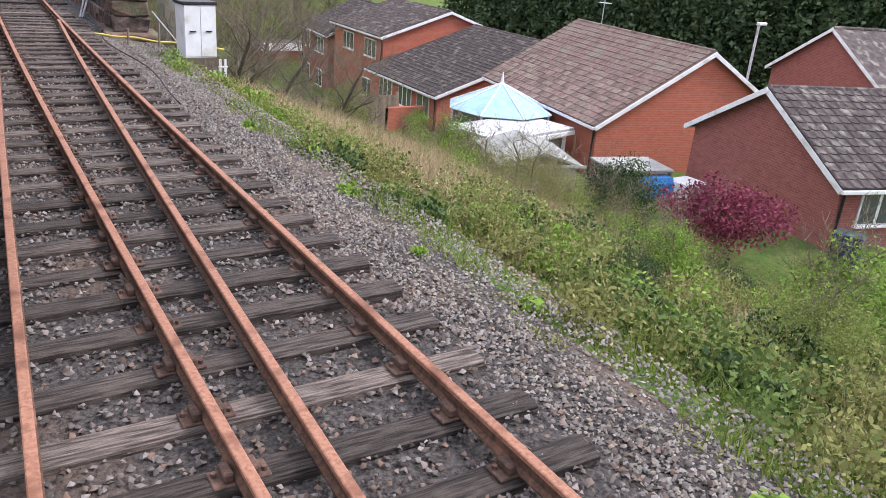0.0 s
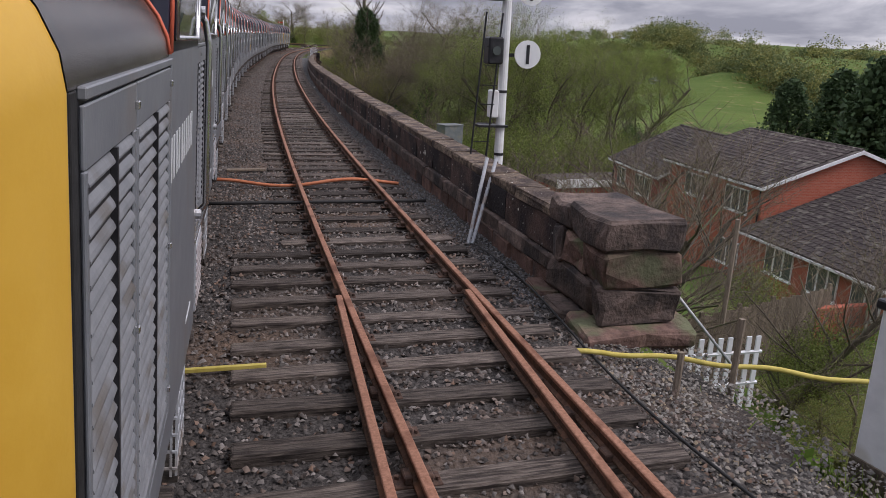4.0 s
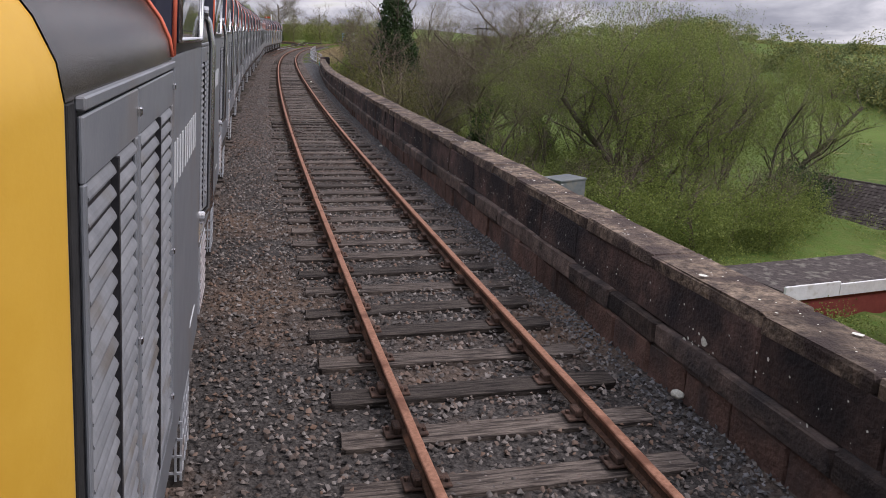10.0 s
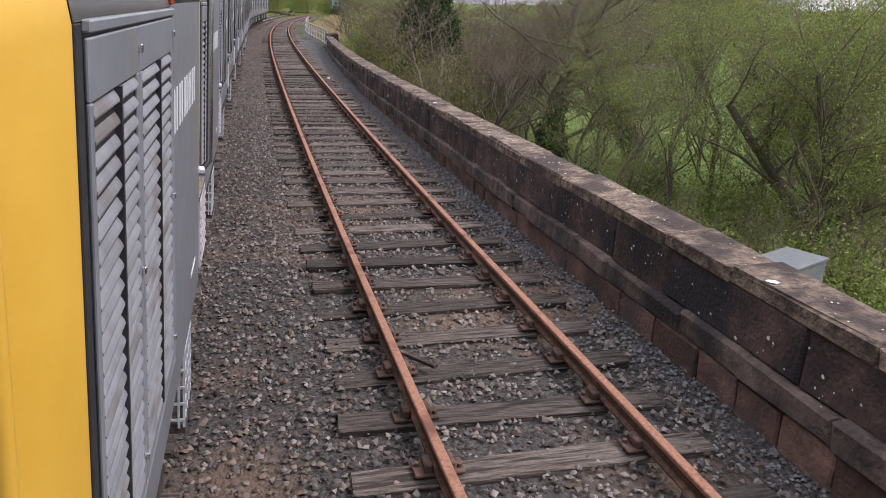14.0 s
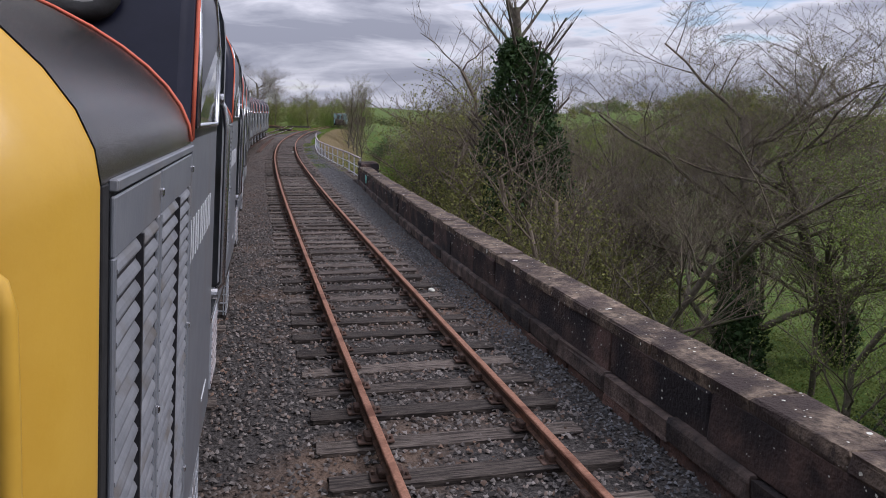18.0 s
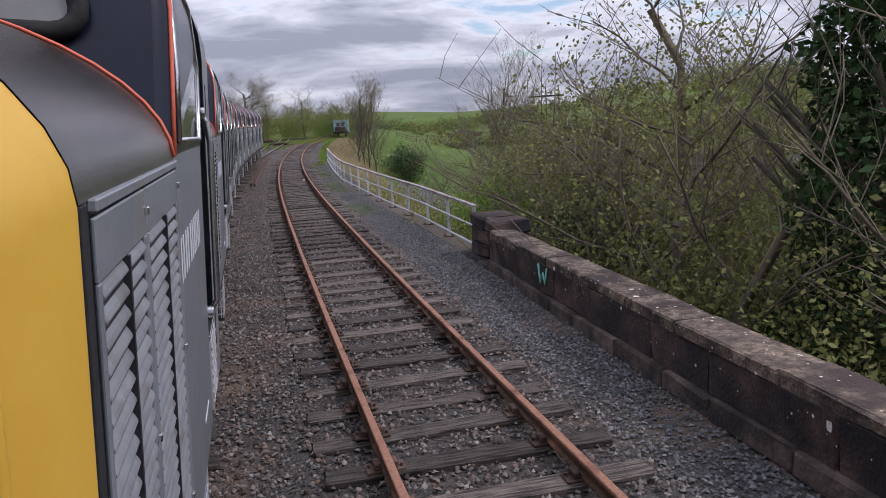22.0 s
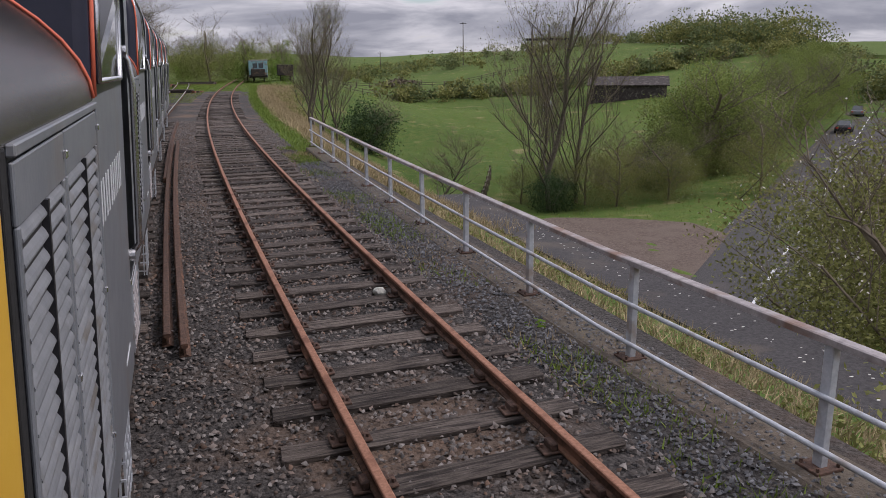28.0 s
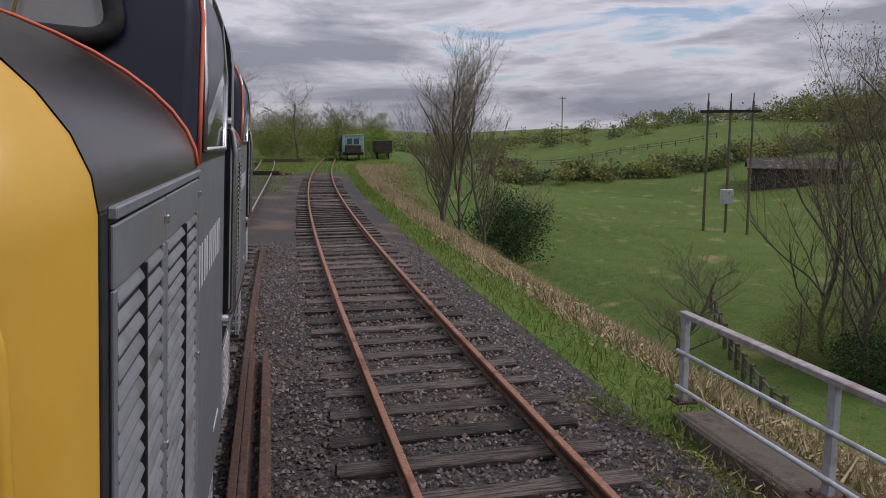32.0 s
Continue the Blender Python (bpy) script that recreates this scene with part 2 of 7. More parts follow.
TOPRAIL = material("weathered_top_rail", (0.22, 0.20, 0.20), (0.38, 0.35, 0.34), scale=12, rough=0.7, bump=0.2, third=(0.2, 0.13, 0.10), third_scale=2.0, third_amount=0.4)
WHITE = material("white_paint", (0.62, 0.63, 0.64), (0.74, 0.75, 0.76), scale=5, rough=0.45, bump=0.05, third=(0.52, 0.51, 0.49), third_scale=2.5, third_amount=0.25)
LIGHTGREY = material("light_grey_paint", (0.55, 0.57, 0.59), (0.66, 0.68, 0.70), scale=4, rough=0.45, bump=0.05, third=(0.46, 0.45, 0.42), third_scale=2.0, third_amount=0.3)
BLACK = material("black_paint", (0.012, 0.012, 0.014), (0.03, 0.03, 0.034), scale=8, rough=0.45, bump=0.1)
RUBBER = material("rubber", (0.012, 0.012, 0.012), (0.025, 0.025, 0.025), scale=20, rough=0.8, bump=0.1)
BRICK = material("red_brick", (0.26, 0.075, 0.05), (0.40, 0.14, 0.095), scale=3.0, rough=0.9, bump=0.3, bump_scale=30, third=(0.22, 0.075, 0.055), third_scale=1.2, third_amount=0.4, vary=0.12)
BRICK_DARK = material("dark_red_brick", (0.17, 0.06, 0.05), (0.29, 0.11, 0.085), scale=3.0, rough=0.9, bump=0.3, bump_scale=30, third=(0.20, 0.09, 0.07), third_scale=1.3, third_amount=0.4, vary=0.15)
TILE_BROWN = material("brown_roof_tile", (0.105, 0.068, 0.058), (0.195, 0.135, 0.118), scale=4, rough=0.9, bump=0.3, third=(0.16, 0.14, 0.11), third_scale=0.9, third_amount=0.45, vary=0.3)
TILE_DARK = material("dark_roof_tile", (0.035, 0.028, 0.027), (0.085, 0.07, 0.066), scale=4, rough=0.9, bump=0.3, third=(0.15, 0.14, 0.12), third_scale=2.0, third_amount=0.3, vary=0.3)
GLASS = glass_material("window_glass")
# flat grey stands in for the sky reflected in the windscreen
SCREEN = material("sky_grey_windscreen", (0.16, 0.16, 0.15), (0.24, 0.24, 0.23), scale=2, rough=0.2, bump=0, spec=0.5)
ROOF_GLASS = material("polycarbonate", (0.20, 0.36, 0.50), (0.30, 0.47, 0.60), scale=2, rough=0.25, bump=0.02)
FENCE_WOOD = material("fence_board", (0.13, 0.105, 0.08), (0.27, 0.22, 0.17), scale=6, rough=0.95, bump=0.4, vary=0.3, stretch=(6, 6, 1))
ASPHALT = material("asphalt", (0.04, 0.038, 0.038), (0.08, 0.076, 0.075), scale=18, rough=0.9, bump=0.3, bump_scale=80, third=(0.085, 0.075, 0.07), third_scale=0.25, third_amount=0.45)
EARTH = material("bare_earth", (0.075, 0.055, 0.044), (0.155, 0.118, 0.095), scale=8, rough=0.95, bump=0.5, third=(0.13, 0.10, 0.08), third_scale=0.7, third_amount=0.5)
BARK = material("bark", (0.06, 0.05, 0.038), (0.16, 0.135, 0.105), scale=7, rough=0.95, bump=0.8, bump_scale=18, third=(0.10, 0.115, 0.055), third_scale=1.6, third_amount=0.4)
TWIG = material("twigs", (0.095, 0.075, 0.055), (0.20, 0.165, 0.125), scale=3, rough=0.95, bump=0, vary=0.25, island=True)
STRAW = material("dry_grass", (0.23, 0.175, 0.095), (0.46, 0.37, 0.22), scale=3, rough=0.95, bump=0, vary=0.3, island=True)
LITTER = material("dead_litter", (0.13, 0.095, 0.06), (0.31, 0.24, 0.155), scale=3, rough=0.95, bump=0, vary=0.35, island=True)
GRASS = leaf_material("grass_blades", (0.085, 0.135, 0.022), (0.22, 0.29, 0.06))
LEAF_MID = leaf_material("bramble_leaves", (0.05, 0.09, 0.02), (0.14, 0.20, 0.05))
LEAF_GREEN = leaf_material("spring_leaves", (0.115, 0.155, 0.04), (0.27, 0.32, 0.09), 0.42)
LEAF_BRIGHT = leaf_material("bright_leaves", (0.10, 0.19, 0.025), (0.24, 0.36, 0.06))
LEAF_OLIVE = leaf_material("olive_leaves", (0.125, 0.135, 0.038), (0.27, 0.27, 0.095), 0.36)
LEAF_IVY = leaf_material("ivy_leaves", (0.018, 0.042, 0.014), (0.055, 0.095, 0.03), 0.15)
LEAF_CONIFER = leaf_material("conifer_leaves", (0.03, 0.056, 0.026), (0.085, 0.13, 0.055), 0.2)
LEAF_MOSS = leaf_material("moss", (0.14, 0.15, 0.03), (0.28, 0.28, 0.075), 0.2)
LEAF_MAROON = leaf_material("maroon_leaves", (0.10, 0.018, 0.035), (0.24, 0.05, 0.085))
LEAF_FAR = leaf_material("far_leaves", (0.08, 0.11, 0.045), (0.19, 0.22, 0.09))
BLOSSOM = leaf_material("blossom", (0.45, 0.42, 0.38), (0.62, 0.60, 0.56))
YELLOW = material("yellow_paint", (0.56, 0.325, 0.035), (0.63, 0.385, 0.055), scale=3, rough=0.38, bump=0.03, third=(0.57, 0.33, 0.04), third_scale=1.5, third_amount=0.3, spec=0.5)
LOCO_GREY = material("loco_grey_paint", (0.145, 0.158, 0.175), (0.195, 0.208, 0.225), scale=6, rough=0.42, bump=0.04, third=(0.165, 0.155, 0.148), third_scale=2.2, third_amount=0.3, spec=0.5)
LOCO_SLAT = material("louvre_grey_paint", (0.145, 0.153, 0.165), (0.215, 0.223, 0.235), scale=9, rough=0.5, bump=0.05, third=(0.12, 0.11, 0.10), third_scale=4, third_amount=0.3, vary=0.08)
LOCO_BLACK = material("loco_black_paint", (0.018, 0.015, 0.013), (0.036, 0.031, 0.027), scale=5, rough=0.26, bump=0.02, third=(0.05, 0.042, 0.034), third_scale=1.6, third_amount=0.4, spec=0.32, stretch=(3, 0.7, 3))
LOCO_NAVY = material("loco_navy_paint", (0.008, 0.009, 0.020), (0.014, 0.015, 0.03), scale=5, rough=0.28, bump=0.01, spec=0.35)
ORANGE_LINE = material("orange_lining", (0.62, 0.13, 0.07), (0.7, 0.17, 0.1), scale=8, rough=0.5, bump=0)
CHROME = material("bright_metal", (0.55, 0.55, 0.56), (0.7, 0.7, 0.7), scale=9, rough=0.25, metal=1.0, bump=0.02)
UNDERFRAME = material("underframe_grime", (0.02, 0.018, 0.016), (0.06, 0.05, 0.042), scale=9, rough=0.9, bump=0.4, third=(0.10, 0.065, 0.045), third_scale=2.5, third_amount=0.3)
HOSE_YELLOW = material("yellow_hose", (0.42, 0.34, 0.07), (0.55, 0.46, 0.13), scale=8, rough=0.7, bump=0.1)
HOSE_ORANGE = material("orange_pipe", (0.42, 0.13, 0.06), (0.52, 0.2, 0.1), scale=8, rough=0.7, bump=0.1)
CABLE = material("black_cable", (0.015, 0.015, 0.015), (0.03, 0.03, 0.03), scale=8, rough=0.7, bump=0.1)
TARP = material("blue_tarpaulin", (0.02, 0.13, 0.36), (0.05, 0.2, 0.46), scale=5, rough=0.5, bump=0.5, bump_scale=8)
SHEDCOL = material("shed_render", (0.33, 0.33, 0.29), (0.46, 0.46, 0.41), scale=4, rough=0.9, bump=0.2, third=(0.24, 0.25, 0.21), third_scale=1.0, third_amount=0.5)
SHEDROOF = material("shed_roofing", (0.22, 0.23, 0.22), (0.33, 0.34, 0.32), scale=5, rough=0.9, bump=0.3, third=(0.17, 0.18, 0.15), third_scale=1.0, third_amount=0.5)
RED = material("signal_red", (0.5, 0.03, 0.02), (0.58, 0.06, 0.03), scale=6, rough=0.5, bump=0)
BLUEGREEN = material("faded_teal_paint", (0.16, 0.30, 0.32), (0.24, 0.38, 0.40), scale=4, rough=0.7, bump=0.1, third=(0.2, 0.12, 0.08), third_scale=2, third_amount=0.4)
DARKBLUE = material("dark_blue_plastic", (0.02, 0.035, 0.06), (0.035, 0.055, 0.09), scale=5, rough=0.5, bump=0.05)
KIOSK = material("kiosk_paint", (0.11, 0.125, 0.13), (0.155, 0.17, 0.175), scale=4, rough=0.6, bump=0.05, third=(0.17, 0.17, 0.15), third_scale=1.5, third_amount=0.4)
DECK = material("dark_deck", (0.035, 0.033, 0.034), (0.075, 0.07, 0.07), scale=14, rough=0.92, bump=0.3, bump_scale=60, third=(0.10, 0.085, 0.07), third_scale=0.5, third_amount=0.35)
GRAFFITI = material("graffiti_paint", (0.16, 0.42, 0.36), (0.22, 0.5, 0.44), scale=5, rough=0.7, bump=0)

# ---------------------------------------------------------------- building tools
def mesh_from(name, verts, faces, mat, parent=None, label="", smooth=False):
    me = bpy.data.meshes.new(name)
    me.from_pydata([tuple(v) for v in verts], [], [tuple(f) for f in faces])
    me.update()
    if smooth:
        me.shade_smooth()
    me.materials.append(mat)
    ob = new(name, me)
    ob.parent = parent
    if label:
        tagged(ob, label)
    return ob


def quick_mesh(name, verts, size, mat, parent=None):
    """Many loose polygons with `size` corners each, from one array of corners."""
    verts = np.asarray(verts, dtype=np.float32).reshape(-1, 3)
    n = len(verts) // size
    me = bpy.data.meshes.new(name)
    me.vertices.add(len(verts))
    me.vertices.foreach_set("co", verts.ravel())
    me.loops.add(len(verts))
    me.loops.foreach_set("vertex_index", np.arange(len(verts), dtype=np.int32))
    me.polygons.add(n)
    me.polygons.foreach_set("loop_start", np.arange(0, len(verts), size, dtype=np.int32))
    me.update()
    me.materials.append(mat)
    ob = new(name, me)
    ob.parent = parent
    return ob


def indexed_mesh(name, verts, faces, mat, parent=None, smooth=False):
    """A mesh from arrays: verts (n, 3) and faces (m, k)."""
    verts, faces = np.asarray(verts, dtype=np.float32), np.asarray(faces, dtype=np.int32)
    me = bpy.data.meshes.new(name)
    me.vertices.add(len(verts))
    me.vertices.foreach_set("co", verts.ravel())
    me.loops.add(faces.size)
    me.loops.foreach_set("vertex_index", faces.ravel())
    me.polygons.add(len(faces))
    me.polygons.foreach_set("loop_start", np.arange(0, faces.size, faces.shape[1], dtype=np.int32))
    me.update(calc_edges=True)
    if smooth:
        me.shade_smooth()
    me.materials.append(mat)
    ob = new(name, me)
    ob.parent = parent
    return ob


def part(name, bm, mat, parent=None, label="", smooth=False):
    me = bpy.data.meshes.new(name)
    bm.to_mesh(me)
    bm.free()
    if smooth:
        me.shade_smooth()
    me.materials.append(mat)
    ob = new(name, me)
    ob.parent = parent
    if label:
        tagged(ob, label)
    return ob


def thing(name, m, label, category, group="", kind=""):
    ob = new(name)
    ob.matrix_world = m
    ob.empty_display_size = 0.2
    return tagged(ob, label, category, group, kind)


def add_box(bm, lo, hi, bevel=0.0, m=None):
    r = bmesh.ops.create_cube(bm, size=1.0)
    vs = r["verts"]
    lo, hi = Vector(lo), Vector(hi)
    for v in vs:
        v.co = Vector([(lo[i] + hi[i]) / 2 + v.co[i] * (hi[i] - lo[i]) for i in range(3)])
    if bevel:
        es = list({e for v in vs for e in v.link_edges})
        vs = list({v for f in bmesh.ops.bevel(bm, geom=es, offset=bevel, segments=1, affect="EDGES")["faces"] for v in f.verts} | {v for v in vs if v.is_valid})
    if m is not None:
        for v in vs:
            v.co = m @ v.co
    return bm


def box_part(name, lo, hi, mat, parent=None, bevel=0.0, label="", m=None):
    return part(name, add_box(bmesh.new(), lo, hi, bevel, m), mat, parent, label)


def tube(bm, a, b, r1, r2=None, sides=10, caps=True):
    a, b = Vector(a), Vector(b)
    d = b - a
    m = Matrix.Translation((a + b) / 2) @ d.to_track_quat("Z", "Y").to_matrix().to_4x4()
    bmesh.ops.create_cone(bm, cap_ends=caps, segments=sides, radius1=r1, radius2=r1 if r2 is None else r2, depth=d.length, matrix=m)
    return bm


def tube_part(name, a, b, r1, mat, parent=None, r2=None, sides=10, label=""):
    return part(name, tube(bmesh.new(), a, b, r1, r2, sides), mat, parent, label, smooth=False)


def pipe_along(name, pts, radius, mat, parent=None, sides=8, label=""):
    """A round pipe along points."""
    pts = [Vector(p) for p in pts]
    vs, fs = [], []
    q, last = None, None
    for i, p in enumerate(pts):
        d = (pts[min(i + 1, len(pts) - 1)] - pts[max(i - 1, 0)]).normalized()
        # the ring is carried along without twisting
        q = d.to_track_quat("Z", "Y") if q is None else last.rotation_difference(d) @ q
        last = d
        for k in range(sides):
            a = 2 * math.pi * k / sides
            vs.append(p + q @ Vector((math.cos(a) * radius, math.sin(a) * radius, 0)))
    for i in range(len(pts) - 1):
        for k in range(sides):
            j = (k + 1) % sides
            fs.append((i * sides + k, i * sides + j, (i + 1) * sides + j, (i + 1) * sides + k))
    fs.append(tuple(range(sides))[::-1])
    fs.append(tuple((len(pts) - 1) * sides + k for k in range(sides)))
    return mesh_from(name, vs, fs, mat, parent, label, smooth=True)


# ---------------------------------------------------------------- the line's alignment
# Heading (degrees to the right of +y) of the running line along its length in metres.
BEND_S = np.array(BEND_AT)
BEND_H = np.array(BEND_DEG)
_s = np.arange(-160, 420, 0.5)
_h = np.radians(np.interp(_s, BEND_S, BEND_H))
_x = np.concatenate([[0], np.cumsum(np.sin((_h[1:] + _h[:-1]) / 2) * 0.5)])
_y = np.concatenate([[0], np.cumsum(np.cos((_h[1:] + _h[:-1]) / 2) * 0.5)])
_x += LINE_X0 - np.interp(0, _s, _x)
_y -= np.interp(0, _s, _y)


def at(s, off=0.0, z=0.0):
    """The place at s metres along the line, off metres to its right, z over the rail tops."""
    h = np.interp(s, _s, _h)
    return Vector((float(np.interp(s, _s, _x) + off * math.cos(h)), float(np.interp(s, _s, _y) - off * math.sin(h)), float(z)))


def turn_at(s):
    return -math.degrees(float(np.interp(s, _s, _h)))


def at_many(s, off, z):
    s, off, z = np.broadcast_arrays(np.asarray(s, float), off, z)
    h = np.interp(s, _s, _h)
    return np.stack([np.interp(s, _s, _x) + off * np.cos(h), np.interp(s, _s, _y) - off * np.sin(h), z], -1)


def line_coords(x, y):
    """s and off of places in the plan (the alignment is nearly straight)."""
    s = np.interp(y, _y, _s)
    for _ in range(3):
        h = np.interp(s, _s, _h)
        dx, dy = x - np.interp(s, _s, _x), y - np.interp(s, _s, _y)
        s = s + dx * np.sin(h) + dy * np.cos(h)
    h = np.interp(s, _s, _h)
    off = (x - np.interp(s, _s, _x)) * np.cos(h) - (y - np.interp(s, _s, _y)) * np.sin(h)
    return s, off


def sweep(name, s0, s1, profile, mat, parent=None, step=2.0, off=None, closed=True, label="", wob=0.0):
    """A profile of (offset, height) points swept along the line; off(s) shifts it."""
    n = max(2, int(round(abs(s1 - s0) / step)) + 1)
    ss = np.linspace(s0, s1, n)
    k = len(profile)
    rows = [at_many(ss, p[0] + (np.array([off(v) for v in ss]) if off else 0.0), p[1]) for p in profile]
    verts = np.stack(rows, 1).reshape(-1, 3)
    if wob:
        verts = verts + np.random.default_rng(5).normal(0, wob, verts.shape)
    faces = []
    for i in range(n - 1):
        for j in range(k if closed else k - 1):
            a, b = i * k + j, i * k + (j + 1) % k
            faces.append((a, b, b + k, a + k))
    if closed:
        faces.append(tuple(range(k))[::-1])
        faces.append(tuple((n - 1) * k + j for j in range(k)))
    return mesh_from(name, verts, faces, mat, parent, label)

# ---------------------------------------------------------------- ground
def ease(a, b, v):
    t = np.clip((v - a) / (b - a), 0, 1)
    return t * t * (3 - 2 * t)


def at_road(s, off):
    """Distance along and across the road that crosses under the line."""
    p = at_many(s, off, 0.0)
    dx, dy = p[..., 0] - 36.8, p[..., 1] - 150.7
    return dx * 0.853 + dy * 0.522, -dx * 0.522 + dy * 0.853


def ground_height(s, off):
    """Height of the ground over the rail tops: formation, banks, valley, road and hills."""
    s, off = np.asarray(s, float), np.asarray(off, float)
    valley = np.interp(s, (-20, 0, 12, 20, 27, 36, 46, 60, 75, 90, 105), (-4.3, -4.4, -4.75, -5.2, -6.2, -7.2, -8.0, -8.4, -8.2, -7.6, -7.2))
    valley = valley - 1.6 * ease(24, 50, off) + 0.25 * np.sin(s * 0.21 + off * 0.26)
    valley = valley * (1 - ease(70, 150, off)) + (-10.0) * ease(70, 150, off)
    # the field beyond the road climbs to a rounded hill
    hill = ease(150, 260, s) * (ease(18, 130, off) * 9.0 + 1.0) + 7 * np.exp(-(((s - 360) / 130) ** 2 + ((off - 95) / 75) ** 2))
    far = 13 * ease(330, 900, np.hypot(s - 60, off)) + 30 * np.exp(-(((s - 700) / 260) ** 2 + ((off - 560) / 210) ** 2))
    low = valley + hill * ease(5, 25, off) + far
    # bank in front of the gardens, gone where the viaduct stands, back again beyond the road bridge
    edge = np.where(s < 60, 2.3, 3.3)
    width = np.where(s < 60, 10.5, 11.0)
    bank = -0.42 + (low + 0.42) * (0.85 * np.clip((off - edge) / width, 0, 1) + 0.15 * ease(0, 1, (off - edge) / width))
    bank = bank + 0.6 * np.exp(-((off - 8.5) / 2.8) ** 2) * (ease(-8, 0, s) - ease(16, 22, s))
    wall_drop = np.where(off > 2.6, low, -0.40)
    on_viaduct = ease(21.0, 24.5, s) * (1 - ease(149, 156, s))
    # a dry slope falls from the bridge fence to the old deck
    slope = np.interp(off, (2.6, 3.3, 7.0, 8.9, 9.6), (-0.5, -0.55, -2.25, -2.3, -7.0))
    slope = np.where(off > 9.0, np.minimum(slope, np.maximum(low, slope)), slope)
    beside = ease(111.0, 115.0, s)
    wall_drop = np.where(off > 2.6, wall_drop * (1 - beside) + np.where(off > 9.5, low, slope) * beside, wall_drop)
    right = bank * (1 - on_viaduct) + wall_drop * on_viaduct
    left = -0.34 - 3.0 * ease(-7.5, -16, off) * ease(15, 25, s) * (1 - ease(100, 130, s)) + 3.5 * ease(-9, -22, off) * ease(140, 190, s) + 6 * ease(-22, -90, off)
    left = left + far * ease(-60, -200, off)
    z = np.where(off > 1.9, right, np.where(off < -6.5, left, -0.40))
    # the road and the lane lie level in the valley
    ux, uy = at_road(s, off)
    near = (1 - ease(5, 16, np.abs(uy))) * ease(9, 12, off)
    z = z * (1 - near) + (-6.06 + 0.0002 * np.maximum(0, ux) ** 1.5) * near
    # yard beyond the junction is level
    yard = ease(205, 235, s) * (1 - ease(8, 30, off)) * ease(-60, -30, off)
    z = z * (1 - yard) + (-0.35) * yard
    return z


def spread(lo, hi, fine_lo, fine_hi, fine, coarse):
    a = np.arange(fine_lo, fine_hi, fine)
    out, v, st = [], fine_lo, fine
    while v > lo:
        st = min(st * 1.25, coarse)
        v -= st
        out.append(v)
    out = out[::-1]
    hi_list, v, st = [], a[-1], fine
    while v < hi:
        st = min(st * 1.25, coarse)
        v += st
        hi_list.append(v)
    return np.concatenate([out, a, hi_list])


gs = spread(-150, 410, -8, 235, 1.0, 25)
go = spread(-260, 420, -8, 30, 0.5, 16)
S, O = np.meshgrid(gs, go, indexing="ij")
Z = ground_height(S, O)
rng = np.random.default_rng(3)
Z = Z + np.where(np.abs(O + 2) > 6.5, rng.normal(0, 0.06, Z.shape), 0)
inner = at_many(S, O, Z).reshape(-1, 3)
ns, no = S.shape
idx = np.arange(ns * no).reshape(ns, no)
faces = np.stack([idx[:-1, :-1], idx[1:, :-1], idx[1:, 1:], idx[:-1, 1:]], -1).reshape(-1, 4)[:, ::-1]
# one skirt ring carries the same sheet out to the horizon
ring = np.concatenate([idx[:, 0], idx[-1, 1:], idx[::-1, -1][1:], idx[0, ::-1][1:]])
centre = inner[ring].mean(0)
verts = inner
last = ring
for k, (grow, rise) in enumerate(((1.6, 5), (2.6, 10), (4.5, 22), (9.0, 26))):
    out = centre + (inner[ring] - centre) * [grow, grow, 1]
    d = np.hypot(*(out - centre)[:, :2].T)
    ang = np.arctan2(*(out - centre)[:, :2].T)
    out[:, 2] = -4 + rise * (0.75 + 0.35 * np.sin(ang * 7 + k) + 0.2 * np.sin(ang * 17 + 2 * k))
    base = len(verts)
    verts = np.vstack([verts, out])
    now = np.arange(base, base + len(ring))
    faces = np.vstack([faces, np.stack([last[:-1], now[:-1], now[1:], last[1:]], -1)])
    last = now
ground = tagged(indexed_mesh("ground", verts, faces, GROUND, smooth=True), "rough grass banks, gardens and pasture reaching the horizon", "ground", kind="structure")

# ---------------------------------------------------------------- ballast
def ballast_top(off):
    return -0.222 - 0.11 * ease(1.2, 1.75, np.abs(off)) * (off > 0)


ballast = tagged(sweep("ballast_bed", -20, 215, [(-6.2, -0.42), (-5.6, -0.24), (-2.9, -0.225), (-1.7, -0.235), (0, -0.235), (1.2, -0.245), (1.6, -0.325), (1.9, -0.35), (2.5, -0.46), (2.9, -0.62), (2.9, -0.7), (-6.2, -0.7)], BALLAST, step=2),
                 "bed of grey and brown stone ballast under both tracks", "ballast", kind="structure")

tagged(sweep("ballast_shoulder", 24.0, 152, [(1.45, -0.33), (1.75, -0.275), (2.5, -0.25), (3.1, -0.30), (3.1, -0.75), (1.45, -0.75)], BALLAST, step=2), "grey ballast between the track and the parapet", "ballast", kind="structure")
rng = np.random.default_rng(11)
OCT = np.array([[1, 0, 0], [-1, 0, 0], [0, 1, 0], [0, -1, 0], [0, 0, 1]], float)
OCT_F = np.array([[0, 2, 4], [2, 1, 4], [1, 3, 4], [3, 0, 4]])      # the buried undersides are left out


